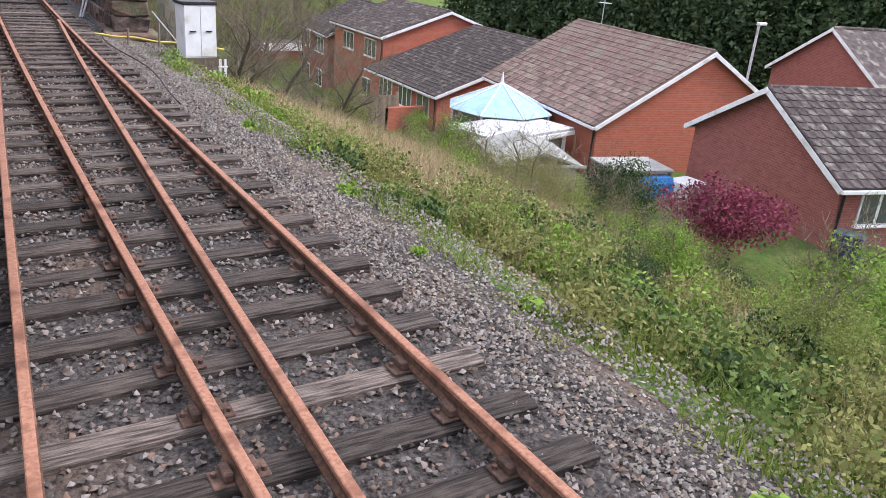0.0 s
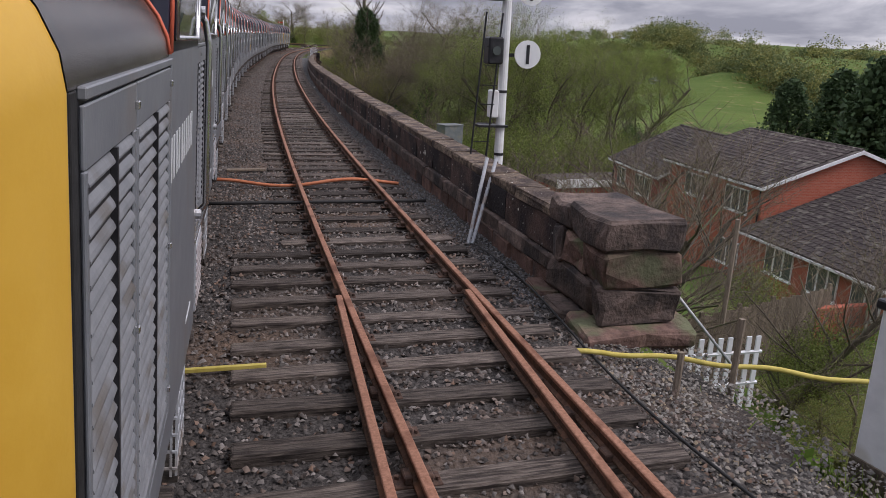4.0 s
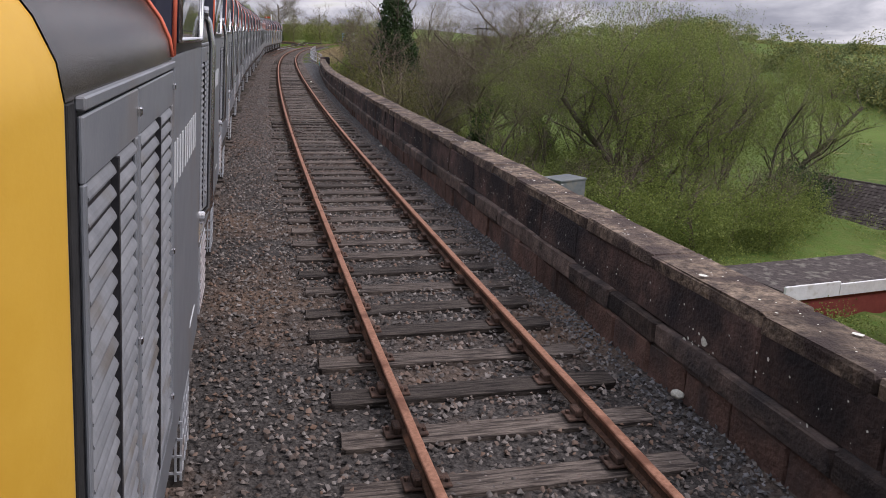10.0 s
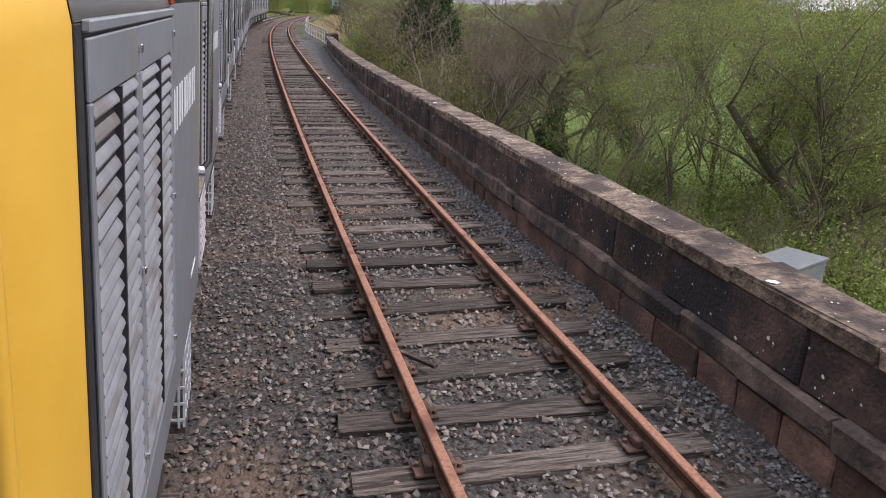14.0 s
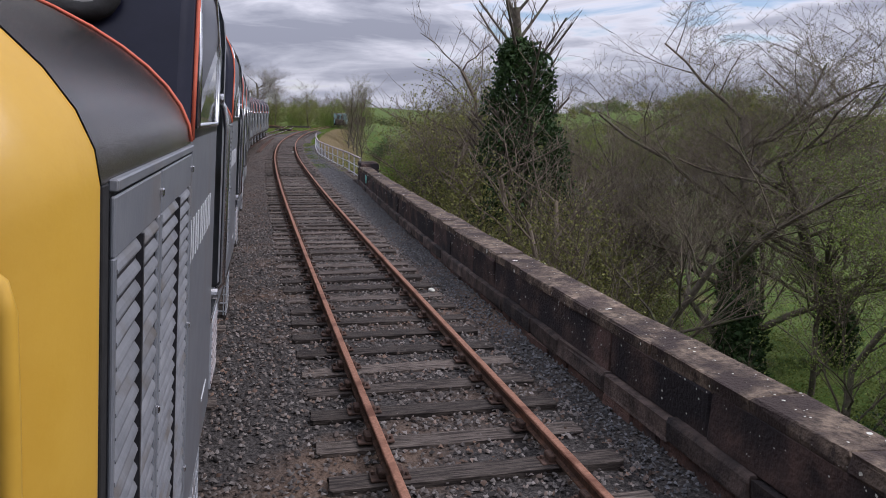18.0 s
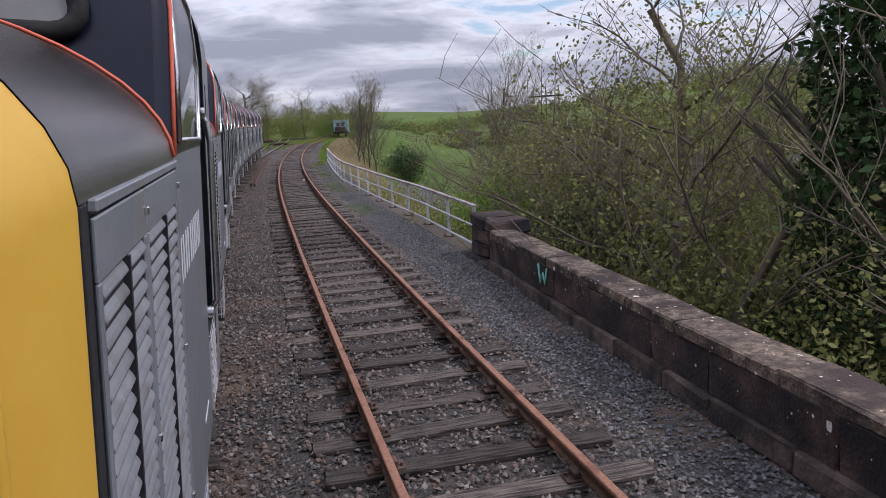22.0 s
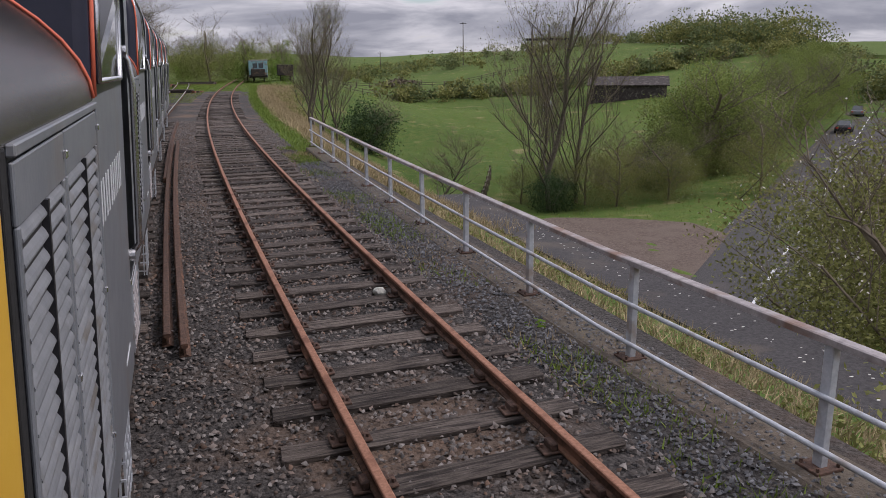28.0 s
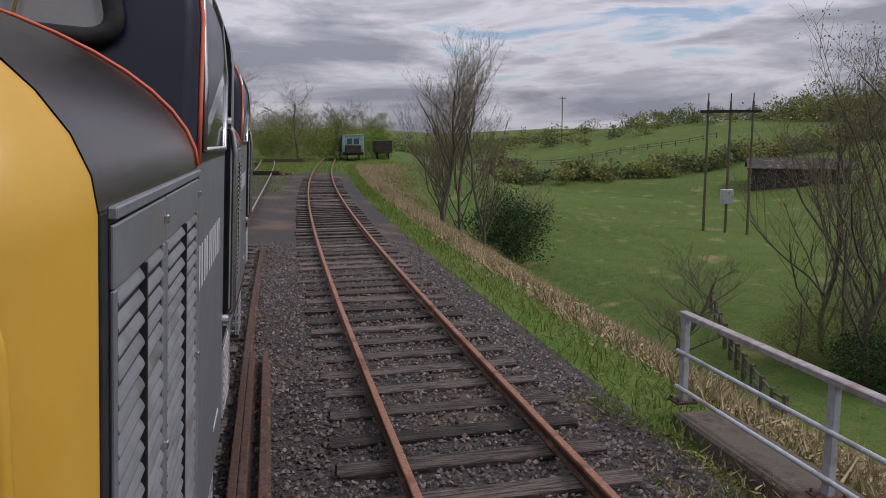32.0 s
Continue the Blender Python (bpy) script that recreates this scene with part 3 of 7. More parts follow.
def stones(name, count, s_range, off_range, top, size, mat, label):
    s = rng.uniform(*s_range, count)
    o = rng.uniform(*off_range, count)
    z = top(o) + rng.uniform(-0.008, 0.022, count)
    pos = at_many(s, o, z)
    r = rng.uniform(*size, count)
    shape = OCT[None] * rng.uniform(0.55, 1.15, (count, 5, 1)) + rng.normal(0, 0.16, (count, 5, 3))
    a, b = rng.uniform(0, 6.28, count), rng.uniform(-0.7, 0.7, count)
    ca, sa, cb, sb = np.cos(a), np.sin(a), np.cos(b), np.sin(b)
    R1 = np.stack([np.stack([ca, -sa, 0 * a], -1), np.stack([sa, ca, 0 * a], -1), np.stack([0 * a, 0 * a, 1 + 0 * a], -1)], 1)
    R2 = np.stack([np.stack([1 + 0 * b, 0 * b, 0 * b], -1), np.stack([0 * b, cb, -sb], -1), np.stack([0 * b, sb, cb], -1)], 1)
    shape = np.einsum("nij,nkj->nki", R1 @ R2, shape) * r[:, None, None]
    shape[:, :, 2] *= 0.95
    v = (shape + pos[:, None]).reshape(-1, 3)
    f = (OCT_F[None] + 5 * np.arange(count)[:, None, None]).reshape(-1, 3)
    return tagged(indexed_mesh(name, v, f, mat), label, "ballast", kind="stuff")


stones("ballast_stones", 215000, (-3, 172), (-2.7, 2.05), ballast_top, (0.017, 0.036), STONE, "loose angular grey and brown ballast stones")

stones("shoulder_stones", 24000, (-3, 23.5), (1.35, 3.1), lambda o: -0.30 - 0.04 * ease(1.5, 1.9, o) - 0.13 * ease(1.9, 2.6, o), (0.012, 0.03), PALE_STONE, "scattered ballast stones on the shoulder")

stones("wallside_stones", 80000, (24, 153), (1.45, 2.8), lambda o: np.interp(o, (1.45, 1.75, 2.5, 3.1), (-0.325, -0.27, -0.245, -0.295)), (0.015, 0.032), GREY_STONE, "fine grey ballast stones beside the wall and kerb")
# ---------------------------------------------------------------- tracks
RAIL_PROFILE = [(-0.035, 0.0), (0.035, 0.0), (0.035, -0.035), (0.012, -0.05), (0.012, -0.115), (0.045, -0.13), (0.045, -0.145), (-0.045, -0.145), (-0.045, -0.13), (-0.012, -0.115), (-0.012, -0.05), (-0.035, -0.035)]


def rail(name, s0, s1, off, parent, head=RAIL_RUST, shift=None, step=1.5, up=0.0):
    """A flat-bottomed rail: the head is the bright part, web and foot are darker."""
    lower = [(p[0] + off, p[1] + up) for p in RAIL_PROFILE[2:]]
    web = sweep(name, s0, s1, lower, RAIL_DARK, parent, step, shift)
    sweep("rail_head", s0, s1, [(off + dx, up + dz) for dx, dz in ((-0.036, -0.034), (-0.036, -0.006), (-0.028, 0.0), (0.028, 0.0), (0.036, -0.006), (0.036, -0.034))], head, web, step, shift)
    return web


def sleeper_mesh(name, length, width=0.25, depth=0.14):
    bm = add_box(bmesh.new(), (-length / 2, -width / 2, -depth), (length / 2, width / 2, 0), 0.012)
    r = random.Random(int(length * 100))
    for v in bm.verts:
        v.co += Vector((r.uniform(-0.02, 0.02), r.uniform(-0.012, 0.012), r.uniform(-0.006, 0.006)))
    me = bpy.data.meshes.new(name)
    bm.to_mesh(me)
    bm.free()
    me.materials.append(TIMBER)
    return me


def chair_mesh():
    """Cast chair: base plate, two jaws and two screw heads."""
    bm = add_box(bmesh.new(), (-0.17, -0.085, 0), (0.17, 0.085, 0.022), 0.006)
    add_box(bm, (-0.105, -0.07, 0.022), (-0.045, 0.07, 0.085), 0.01)
    add_box(bm, (0.045, -0.07, 0.022), (0.105, 0.07, 0.085), 0.01)
    tube(bm, (-0.14, 0.03, 0.02), (-0.14, 0.03, 0.05), 0.017, sides=6)
    tube(bm, (0.14, -0.03, 0.02), (0.14, -0.03, 0.05), 0.017, sides=6)
    me = bpy.data.meshes.new("chair")
    bm.to_mesh(me)
    bm.free()
    me.materials.append(CHAIR)
    return me

TRACK_2 = -3.50      # centre of the other track, on which the locomotives stand
def line_2(s):
    """Shift of the other track, fitted to keep locomotive sides equally far from the camera."""
    return float(np.interp(s, (20, 34, 50, 73, 83, 88, 98, 109, 124, 131, 140, 151, 170), (0.0, 0.04, -0.03, 0.02, 0.10, 0.18, 0.26, 0.15, -0.04, -0.04, 0.03, 0.09, 0.0)))


line = tagged(new("running_line"), "rusty railway track on weathered timber sleepers in ballast", "railway track", kind="structure")
other = tagged(new("other_line"), "railway track with worn bright rails on timber sleepers", "railway track", kind="structure")
HALF = 0.7525
# the turnout: a second pair of rails leaves the running line towards the camera
def siding_shift(s):
    return -0.046 * max(0.0, 26 - s)


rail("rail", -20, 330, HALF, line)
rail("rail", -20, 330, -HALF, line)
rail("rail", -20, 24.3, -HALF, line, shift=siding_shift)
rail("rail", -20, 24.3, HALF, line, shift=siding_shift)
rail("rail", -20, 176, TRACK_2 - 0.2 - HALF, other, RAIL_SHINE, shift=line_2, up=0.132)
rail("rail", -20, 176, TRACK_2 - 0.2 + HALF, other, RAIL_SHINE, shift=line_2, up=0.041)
# past the end of the bridge the other track swings left to the yard
def yard_shift(s):
    return -0.00075 * max(0.0, s - 175) ** 2


rail("rail", 174, 250, TRACK_2 - 0.2 - HALF, other, RAIL_SHINE, shift=yard_shift)
rail("rail", 174, 250, TRACK_2 - 0.2 + HALF, other, RAIL_SHINE, shift=yard_shift)

SLEEPER = sleeper_mesh("sleeper", 2.6)
LONG_SLEEPER = sleeper_mesh("long_sleeper", 3.35)
CHAIR_MESH = chair_mesh()
r = random.Random(4)
SLEEPER_TOP = -0.165


def place(name, mesh, m, parent):
    ob = new(name, mesh)
    ob.parent = parent
    ob.matrix_local = m
    return ob


s = -5.0
while s < 206:
    on_turnout = s < 27
    step = 0.66 if on_turnout else 0.72 + r.uniform(-0.03, 0.03)
    off = -0.32 if on_turnout else r.uniform(-0.04, 0.04)
    p = at(s, off, SLEEPER_TOP + r.uniform(-0.018, 0.01) - (0 if on_turnout else 0.012))
    place("sleeper", LONG_SLEEPER if on_turnout else SLEEPER, pose(*p, r.uniform(-1, 1), r.uniform(-0.6, 0.6), turn_at(s) + r.uniform(-1.2, 1.2)), line)
    if -1 < s < 172:
        for side in (-HALF, HALF):
            q = at(s, side, SLEEPER_TOP - 0.004)
            place("chair", CHAIR_MESH, pose(*q, 0, 0, turn_at(s)), line) if len(line.children) < 640 else None
    s += step
s = -5.0
while s < 172:
    p = at(s, TRACK_2 - 0.2 + line_2(s) + r.uniform(-0.05, 0.05), SLEEPER_TOP + 0.07 + r.uniform(-0.012, 0.005))
    place("sleeper", SLEEPER, pose(*p, 0, 3.47, turn_at(s) + r.uniform(-1, 1)), other)
    s += 0.72

# ---------------------------------------------------------------- parapet
WALL_S0, WALL_S1 = 24.95, 111.8


def wall_in(s):
    return float(np.interp(s, (20, 36, 50, 62, 76, 86, 92, 101, 112, 116), (2.03, 1.92, 1.84, 1.83, 1.88, 1.96, 2.08, 2.36, 2.78, 2.95)))


def wall_top(s):
    return float(np.interp(s, (20, 38, 55, 72, 88, 112), (0.74, 0.82, 0.88, 0.76, 0.62, 0.50)))


parapet = tagged(new("parapet_wall"), "long dark weathered sandstone viaduct parapet with pale coping", "wall", kind="structure")
n_core = 45
vs, fs = [], []
for i in range(n_core):
    s = WALL_S0 + 0.2 + (WALL_S1 - WALL_S0 - 0.4) * i / (n_core - 1)
    a, t = wall_in(s), wall_top(s)
    vs += [at(s, a + 0.1, -9.5), at(s, a + 0.1, t - 0.1), at(s, a + 0.46, t - 0.1), at(s, a + 0.46, -9.5)]
for i in range(n_core - 1):
    for j in range(4):
        fs.append((4 * i + j, 4 * i + (j + 1) % 4, 4 * i + 4 + (j + 1) % 4, 4 * i + 4 + j))
mesh_from("wall_core", vs, fs + [(3, 2, 1, 0), tuple(4 * n_core - 4 + j for j in range(4))], WALL_RED, parapet)


def block(rg, length, depth, height, mat, name, parent, s, off, z, lean=0.0, rough=0.012):
    """One dressed stone: a bevelled box with slightly uneven corners."""
    bm = add_box(bmesh.new(), (-depth / 2, -length / 2, 0), (depth / 2, length / 2, height), min(0.022, height * 0.2))
    for v in bm.verts:
        v.co += Vector((rg.uniform(-rough, rough), rg.uniform(-rough, rough), rg.uniform(-rough, rough)))
    ob = part(name, bm, mat, parent)
    ob.matrix_local = pose(*at(s, off, z), lean, 0, turn_at(s) - math.degrees(math.atan2(wall_in(s + 1) - wall_in(s - 1), 2)))
    return ob


rg = random.Random(21)


def course(name, lengths, depth, height, shift, base, mat, jitter=0.012, rough=0.012):
    s = WALL_S0
    while s < WALL_S1 - 0.2:
        ln = min(rg.uniform(*lengths), WALL_S1 - s)
        m = s + ln / 2
        h = height(m) if callable(height) else height
        block(rg, ln - 0.008, depth, h, mat, name, parapet, m, wall_in(m) + shift + rg.uniform(-jitter, jitter), (base(m) if callable(base) else base) + rg.uniform(-0.006, 0.006), 0, rough)
        s += ln


course("foot_stone", (0.5, 0.9), 0.20, lambda s: wall_top(s) - 0.79 + 0.60, 0.06, -0.60, WALL_RED, 0.025, 0.02)
course("plinth_stone", (0.9, 1.5), 0.30, 0.22, 0.09, lambda s: wall_top(s) - 0.79, PLINTH, 0.015, 0.018)
course("parapet_stone", (1.1, 1.9), 0.26, lambda s: 0.47, 0.15, lambda s: wall_top(s) - 0.578, WALL_STONE, 0.014, 0.018)
course("coping_stone", (1.0, 1.7), 0.50, 0.15, 0.265, lambda s: wall_top(s) - 0.135, COPING, 0.010, 0.016)

# lichen spots on the face and coping
pts = []
for i in range(2600):
    s = rg.uniform(WALL_S0, WALL_S1)
    top = rg.random() < 0.45
    r0 = abs(rg.gauss(0, 0.006)) + 0.003
    if rg.random() < 0.04:
        r0 *= 3
    rg_s, rg_z = rg.uniform(0.05, 0.48), rg.uniform(0.18, 0.62)
    ring = []
    for k in range(6):
        a = k * math.pi / 3
        q = r0 * rg.uniform(0.6, 1.2)
        if top:
            ring.append(at(s + q * math.cos(a), wall_in(s) + rg_s +  q * math.sin(a), wall_top(s) + 0.034))
        else:
            ring.append(at(s + q * math.cos(a), wall_in(s) - 0.010, rg_z + q * math.sin(a)))
    pts += ring
tagged(quick_mesh("lichen_spots", pts, 6, LICHEN, parapet), "pale lichen spots", kind="stuff")

# end piers: uneven courses of worn stones on a spreading base
def pier(s, off, top, ln, wd, courses, label):
    p = thing("end_pier", pose(*at(s, off, 0), 0, 0, turn_at(s)), label, "pier")
    z = -1.0
    weights = [rg.uniform(0.75, 1.3) for i in range(courses)]
    hs = [0.55, 0.24] + [(top + 0.21) * w / sum(weights) for w in weights]
    for i, h in enumerate(hs):
        grow = (0.14, 0.22)[i] if i < 2 else (0.02 if i == len(hs) - 1 else rg.uniform(-0.015, 0.01))
        cuts = [-ln / 2 - grow] + sorted(rg.uniform(-ln / 3, ln / 3) for k in range(1 + i % 2)) + [ln / 2 + grow]
        for y0, y1 in zip(cuts[:-1], cuts[1:]):
            bm = add_box(bmesh.new(), (-wd / 2 - grow, y0, z), (wd / 2 + grow, y1 - 0.008, z + h + 0.003), 0.04)
            bmesh.ops.subdivide_edges(bm, edges=bm.edges[:], cuts=1)
            for v in bm.verts:
                v.co += noise.noise_vector(v.co * 3.1 + Vector((i * 7, y0 * 5, 0))) * 0.085
            part("pier_stone", bm, WALL_STONE if s > 60 else PIER_STONE if rg.random() < 0.7 else PLINTH, p)
        z += h
    return p


pier(24.2, 2.42, 0.98, 1.55, 0.95, 3, "weathered red sandstone end pier of the parapet, mossy")
pier(112.7, 3.28, 0.66, 1.9, 0.72, 3, "dark sandstone end pier of the parapet")
# painted scrawl on the stone
scr = [(0, 0.30), (0.05, 0.02), (0.13, 0.20), (0.21, 0.0), (0.28, 0.32)]
tagged(pipe_along("graffiti", [at(108.4 + a * 1.3, wall_in(108.4) - 0.008, 0.08 + b) for a, b in scr], 0.018, GRAFFITI, None, 5), "green spray-painted scrawl on the parapet stone", "graffiti")

# ---------------------------------------------------------------- bridge fence and its kerb
FENCE = [113.75 + 2.42 * i for i in range(19)]


def fence_off(s):
    return float(np.interp(s, (112, 119, 126, 136, 146, 158), (3.05, 3.04, 2.75, 2.40, 2.55, 2.75)))


def kerb_off(s):
    return fence_off(s)


tagged(sweep("bridge_kerb", 112.9, 157.0, [(-0.28, -0.75), (-0.28, -0.26), (-0.25, -0.23), (0.32, -0.24), (0.32, -0.75)], CONCRETE, None, 1.2, kerb_off), "worn concrete kerb under the fence posts", "kerb", kind="structure")
fence = thing("post_and_rail_fence", pose(*at(113, 3)), "grey painted steel post and rail fence on the bridge", "fence")
inv = fence.matrix_world.inverted()
bm = add_box(bmesh.new(), (-0.035, -0.045, -0.22), (0.035, 0.045, 0.78), 0.006)
post_me = bpy.data.meshes.new("post")
bm.to_mesh(post_me)
bm.free()
post_me.materials.append(GALV)
bm = add_box(bmesh.new(), (-0.13, -0.11, -0.235), (0.13, 0.11, -0.21), 0.004)
for dx in (-0.1, 0.1):
    for dy in (-0.08, 0.08):
        tube(bm, (dx, dy, -0.21), (dx, dy, -0.18), 0.014, sides=6)
plate_me = bpy.data.meshes.new("base_plate")
bm.to_mesh(plate_me)
bm.free()
plate_me.materials.append(CHAIR)
for s in FENCE:
    m = pose(*at(s, fence_off(s), 0), 0, 0, turn_at(s))
    po = place("post", post_me, inv @ m, fence)
    place("base_plate", plate_me, Matrix(), po)
for z, rad, name, mat in ((0.79, 0.0, "top_rail", TOPRAIL), (0.36, 0.024, "rail", GALV), (-0.06, 0.024, "rail", GALV)):
    pts = [inv @ at(s, fence_off(s) + (-0.055 if rad else 0), z) for s in np.linspace(FENCE[0] - 0.1, FENCE[-1] + 0.06, 40)]
    if rad:
        pipe_along(name, pts, rad, mat, fence, 8)
    else:
        vs, fs = [], []
        for p in pts:
            vs += [p + Vector((dx, 0, dz)) for dx, dz in ((-0.055, -0.028), (-0.055, 0.022), (-0.04, 0.03), (0.04, 0.03), (0.055, 0.022), (0.055, -0.028))]
        for i in range(len(pts) - 1):
            for j in range(6):
                fs.append((6 * i + j, 6 * i + (j + 1) % 6, 6 * i + 6 + (j + 1) % 6, 6 * i + 6 + j))
        fs += [(0, 1, 2, 3, 4, 5), tuple(6 * len(pts) - 6 + j for j in range(6))[::-1]]
        mesh_from(name, vs, fs, mat, fence)
# the bridge's abutment face under the kerb
tagged(sweep("bridge_face", 112.0, 150.5, [(0.0, -0.7), (0.25, -0.7), (0.25, -9.0), (0.0, -9.0)], WALL_RED, None, 2, kerb_off), "red stone bridge face below the fence", "wall", kind="structure")

# ---------------------------------------------------------------- plants: shared builders
def limb_mesh(name, segs, mat, sides=5):
    """Tapered limbs from (start, end, radius, radius) rows."""
    a = np.array([g[0] for g in segs], float)
    b = np.array([g[1] for g in segs], float)
    ra = np.array([g[2] for g in segs], float)
    rb = np.array([g[3] for g in segs], float)
    d = b - a
    d /= np.linalg.norm(d, axis=1)[:, None] + 1e-9
    u = np.cross(d, np.where(np.abs(d[:, 2:]) > 0.9, [[1.0, 0, 0]], [[0, 0, 1.0]]))
    u /= np.linalg.norm(u, axis=1)[:, None] + 1e-9
    v = np.cross(d, u)
    n = len(segs)
    ang = 2 * np.pi * np.arange(sides) / sides
    ring = np.cos(ang)[None, :, None] * u[:, None] + np.sin(ang)[None, :, None] * v[:, None]
    verts = np.concatenate([a[:, None] + ring * ra[:, None, None], b[:, None] + ring * rb[:, None, None]], 1).reshape(-1, 3)
    k = np.arange(sides)
    f = np.stack([k, (k + 1) % sides, sides + (k + 1) % sides, sides + k], -1)
    faces = (f[None] + 2 * sides * np.arange(n)[:, None, None]).reshape(-1, 4)
    me = indexed_mesh(name, verts, faces, mat, smooth=True)
    return me


def grow(rg, height, trunk=0.4, levels=3, kids=(9, 7, 6), spread=0.8, rise=0.35, wiggle=0.2, low=0.25, lean=0.0, crown=1.0):
    """Limb rows and twig tips of one branching tree that stands on the origin."""
    segs, tips = [], []

    def branch(p, d, length, r, level):
        n = 5 if level == 0 else (4 if level == 1 else 2)
        pts = [p]
        for i in range(n):
            d = (d + Vector((rg.gauss(0, wiggle), rg.gauss(0, wiggle), rg.gauss(0, wiggle * 0.6) + (0.03 if level else 0)))).normalized()
            q = p + d * (length / n)
            r1 = r * (1 - 0.75 / n * (1 if level else 0.8))
            segs.append((p, q, r, r1))
            p, r = q, r1
            pts.append(p)
        if level >= levels:
            tips.append(p)
            tips.append(pts[len(pts) // 2])
            return
        for i in range(kids[level]):
            t = low + (1 - low) * (i + rg.random()) / kids[level] if level == 0 else 0.25 + 0.75 * (i + rg.random()) / kids[level]
            j = min(n - 1, int(t * n))
            base = pts[j].lerp(pts[j + 1], t * n - j)
            a = rg.uniform(0, 2 * math.pi)
            side = Vector((math.cos(a), math.sin(a), 0)) * spread
            nd = (d * (0.35 if level == 0 else 0.6) + side + Vector((0, 0, rise))).normalized()
            ln = length * (0.62 - 0.25 * t if level == 0 else 0.55) * rg.uniform(0.75, 1.2) * crown
            branch(base, nd, ln, max(0.008, r * (1.25 - 0.6 * t) * 0.8 if level else trunk * (0.42 - 0.2 * t)), level + 1)
        tips.append(p)

    branch(Vector((0, 0, -0.3)), Vector((lean, 0, 1)).normalized(), height * 0.82, trunk, 0)
    return segs, tips


def leaf_cloud(name, centres, per, radius, size, mat, seed, flat=0.6):
    """Small four-cornered leaves scattered round centres."""
    g = np.random.default_rng(seed)
    c = np.repeat(np.array([tuple(v) for v in centres], float), per, axis=0)
    n = len(c)
    off = g.normal(0, 1, (n, 3)) * radius
    off[:, 2] *= flat
    c = c + off
    nrm = g.normal(0, 1, (n, 3)) + [0, 0, 0.7]
    nrm /= np.linalg.norm(nrm, axis=1)[:, None]
    u = np.cross(nrm, g.normal(0, 1, (n, 3)))
    u /= np.linalg.norm(u, axis=1)[:, None]
    v = np.cross(nrm, u)
    s = g.uniform(0.6, 1.4, (n, 1)) * size
    quad = np.stack([c + u * s, c + v * s * 0.6, c - u * s, c - v * s * 0.6], 1)
    return quick_mesh(name, quad.reshape(-1, 3), 4, mat)


def shell_points(g, n, rx, rz, z0, power=0.5):
    """Points through a rounded crown, denser towards its outside."""
    d = g.normal(0, 1, (n, 3))
    d /= np.linalg.norm(d, axis=1)[:, None]
    r = g.uniform(0.15, 1, (n, 1)) ** power
    lump = 1 + 0.25 * np.sin(d[:, :1] * 5 + 1) * np.sin(d[:, 1:2] * 4) + 0.15 * np.sin(d[:, 2:] * 7)
    return d * r * lump * [rx, rx, rz] + [0, 0, z0]


def tree(label, seed, height, leaf=None, per=0, leaf_r=0.35, leaf_size=0.12, kind="tree", mat=BARK, ivy=0.0, ivy_top=0.73, lobes=0, **kw):
    """A tree: trunk with limbs, twigs, and leaves or ivy where it has them."""
    rg = random.Random(seed)
    t = thing(kind, Matrix(), label, "tree" if kind != "shrub" else "shrub")
    segs, tips = grow(rg, height, **kw)
    stem = np.array([tuple(segs[0][0])] + [tuple(q[1]) for q in segs[:5]])
    cut = kw.get("trunk", 0.4) * 0.13
    big = [q for q in segs if q[2] >= cut]
    small = [q for q in segs if q[2] < cut]
    limb_mesh("trunk", big, mat).parent = t
    if small:
        limb_mesh("twig_mass", small, TWIG, 3).parent = t
    if leaf:
        leaf_cloud("crown", tips, per, leaf_r, leaf_size, leaf, seed).parent = t
    if lobes:
        # leafy lobes hang on the limbs all the way down
        g = np.random.default_rng(seed + 7)
        pts = []
        for k in range(lobes):
            zf = g.uniform(0.10, 0.93)
            reach = height * 0.46 * math.sin(math.pi * min(1.0, zf * 0.85 + 0.18)) * g.uniform(0.25, 1.0)
            a = g.uniform(0, 6.28)
            rad = height * g.uniform(0.05, 0.11)
            pts.append(shell_points(g, 90, rad, rad * 0.7, 0.0, 0.4) + [reach * math.cos(a), reach * math.sin(a), zf * height])
        leaf_cloud("foliage", np.concatenate(pts), 2, 0.14, leaf_size, leaf, seed + 8).parent = t
    if ivy:
        g = np.random.default_rng(seed)
        n = 9500
        z = g.uniform(0, 1, n)
        a = g.uniform(0, 6.28, n)
        # a shaggy column, widest below the middle, blunt at the top
        rad = np.interp(z, (0, 0.2, 0.45, 0.7, 0.9, 0.97, 1.0), (1.25, 1.7, 1.75, 1.25, 0.85, 0.65, 0.2)) * ivy
        rad = rad * (1 + 0.16 * np.sin(z * 31 + 2 * np.sin(a)) + 0.14 * np.sin(a * 3 + z * 17))
        rr = rad * g.uniform(0.45, 1.0, n) ** 0.5
        zz = z * height * ivy_top
        pts = np.stack([rr * np.cos(a) + np.interp(zz, stem[:, 2], stem[:, 0]), rr * np.sin(a) + np.interp(zz, stem[:, 2], stem[:, 1]), zz], -1)
        leaf_cloud("ivy", pts, 2, 0.13, 0.10, LEAF_IVY, seed + 1).parent = t
    return t


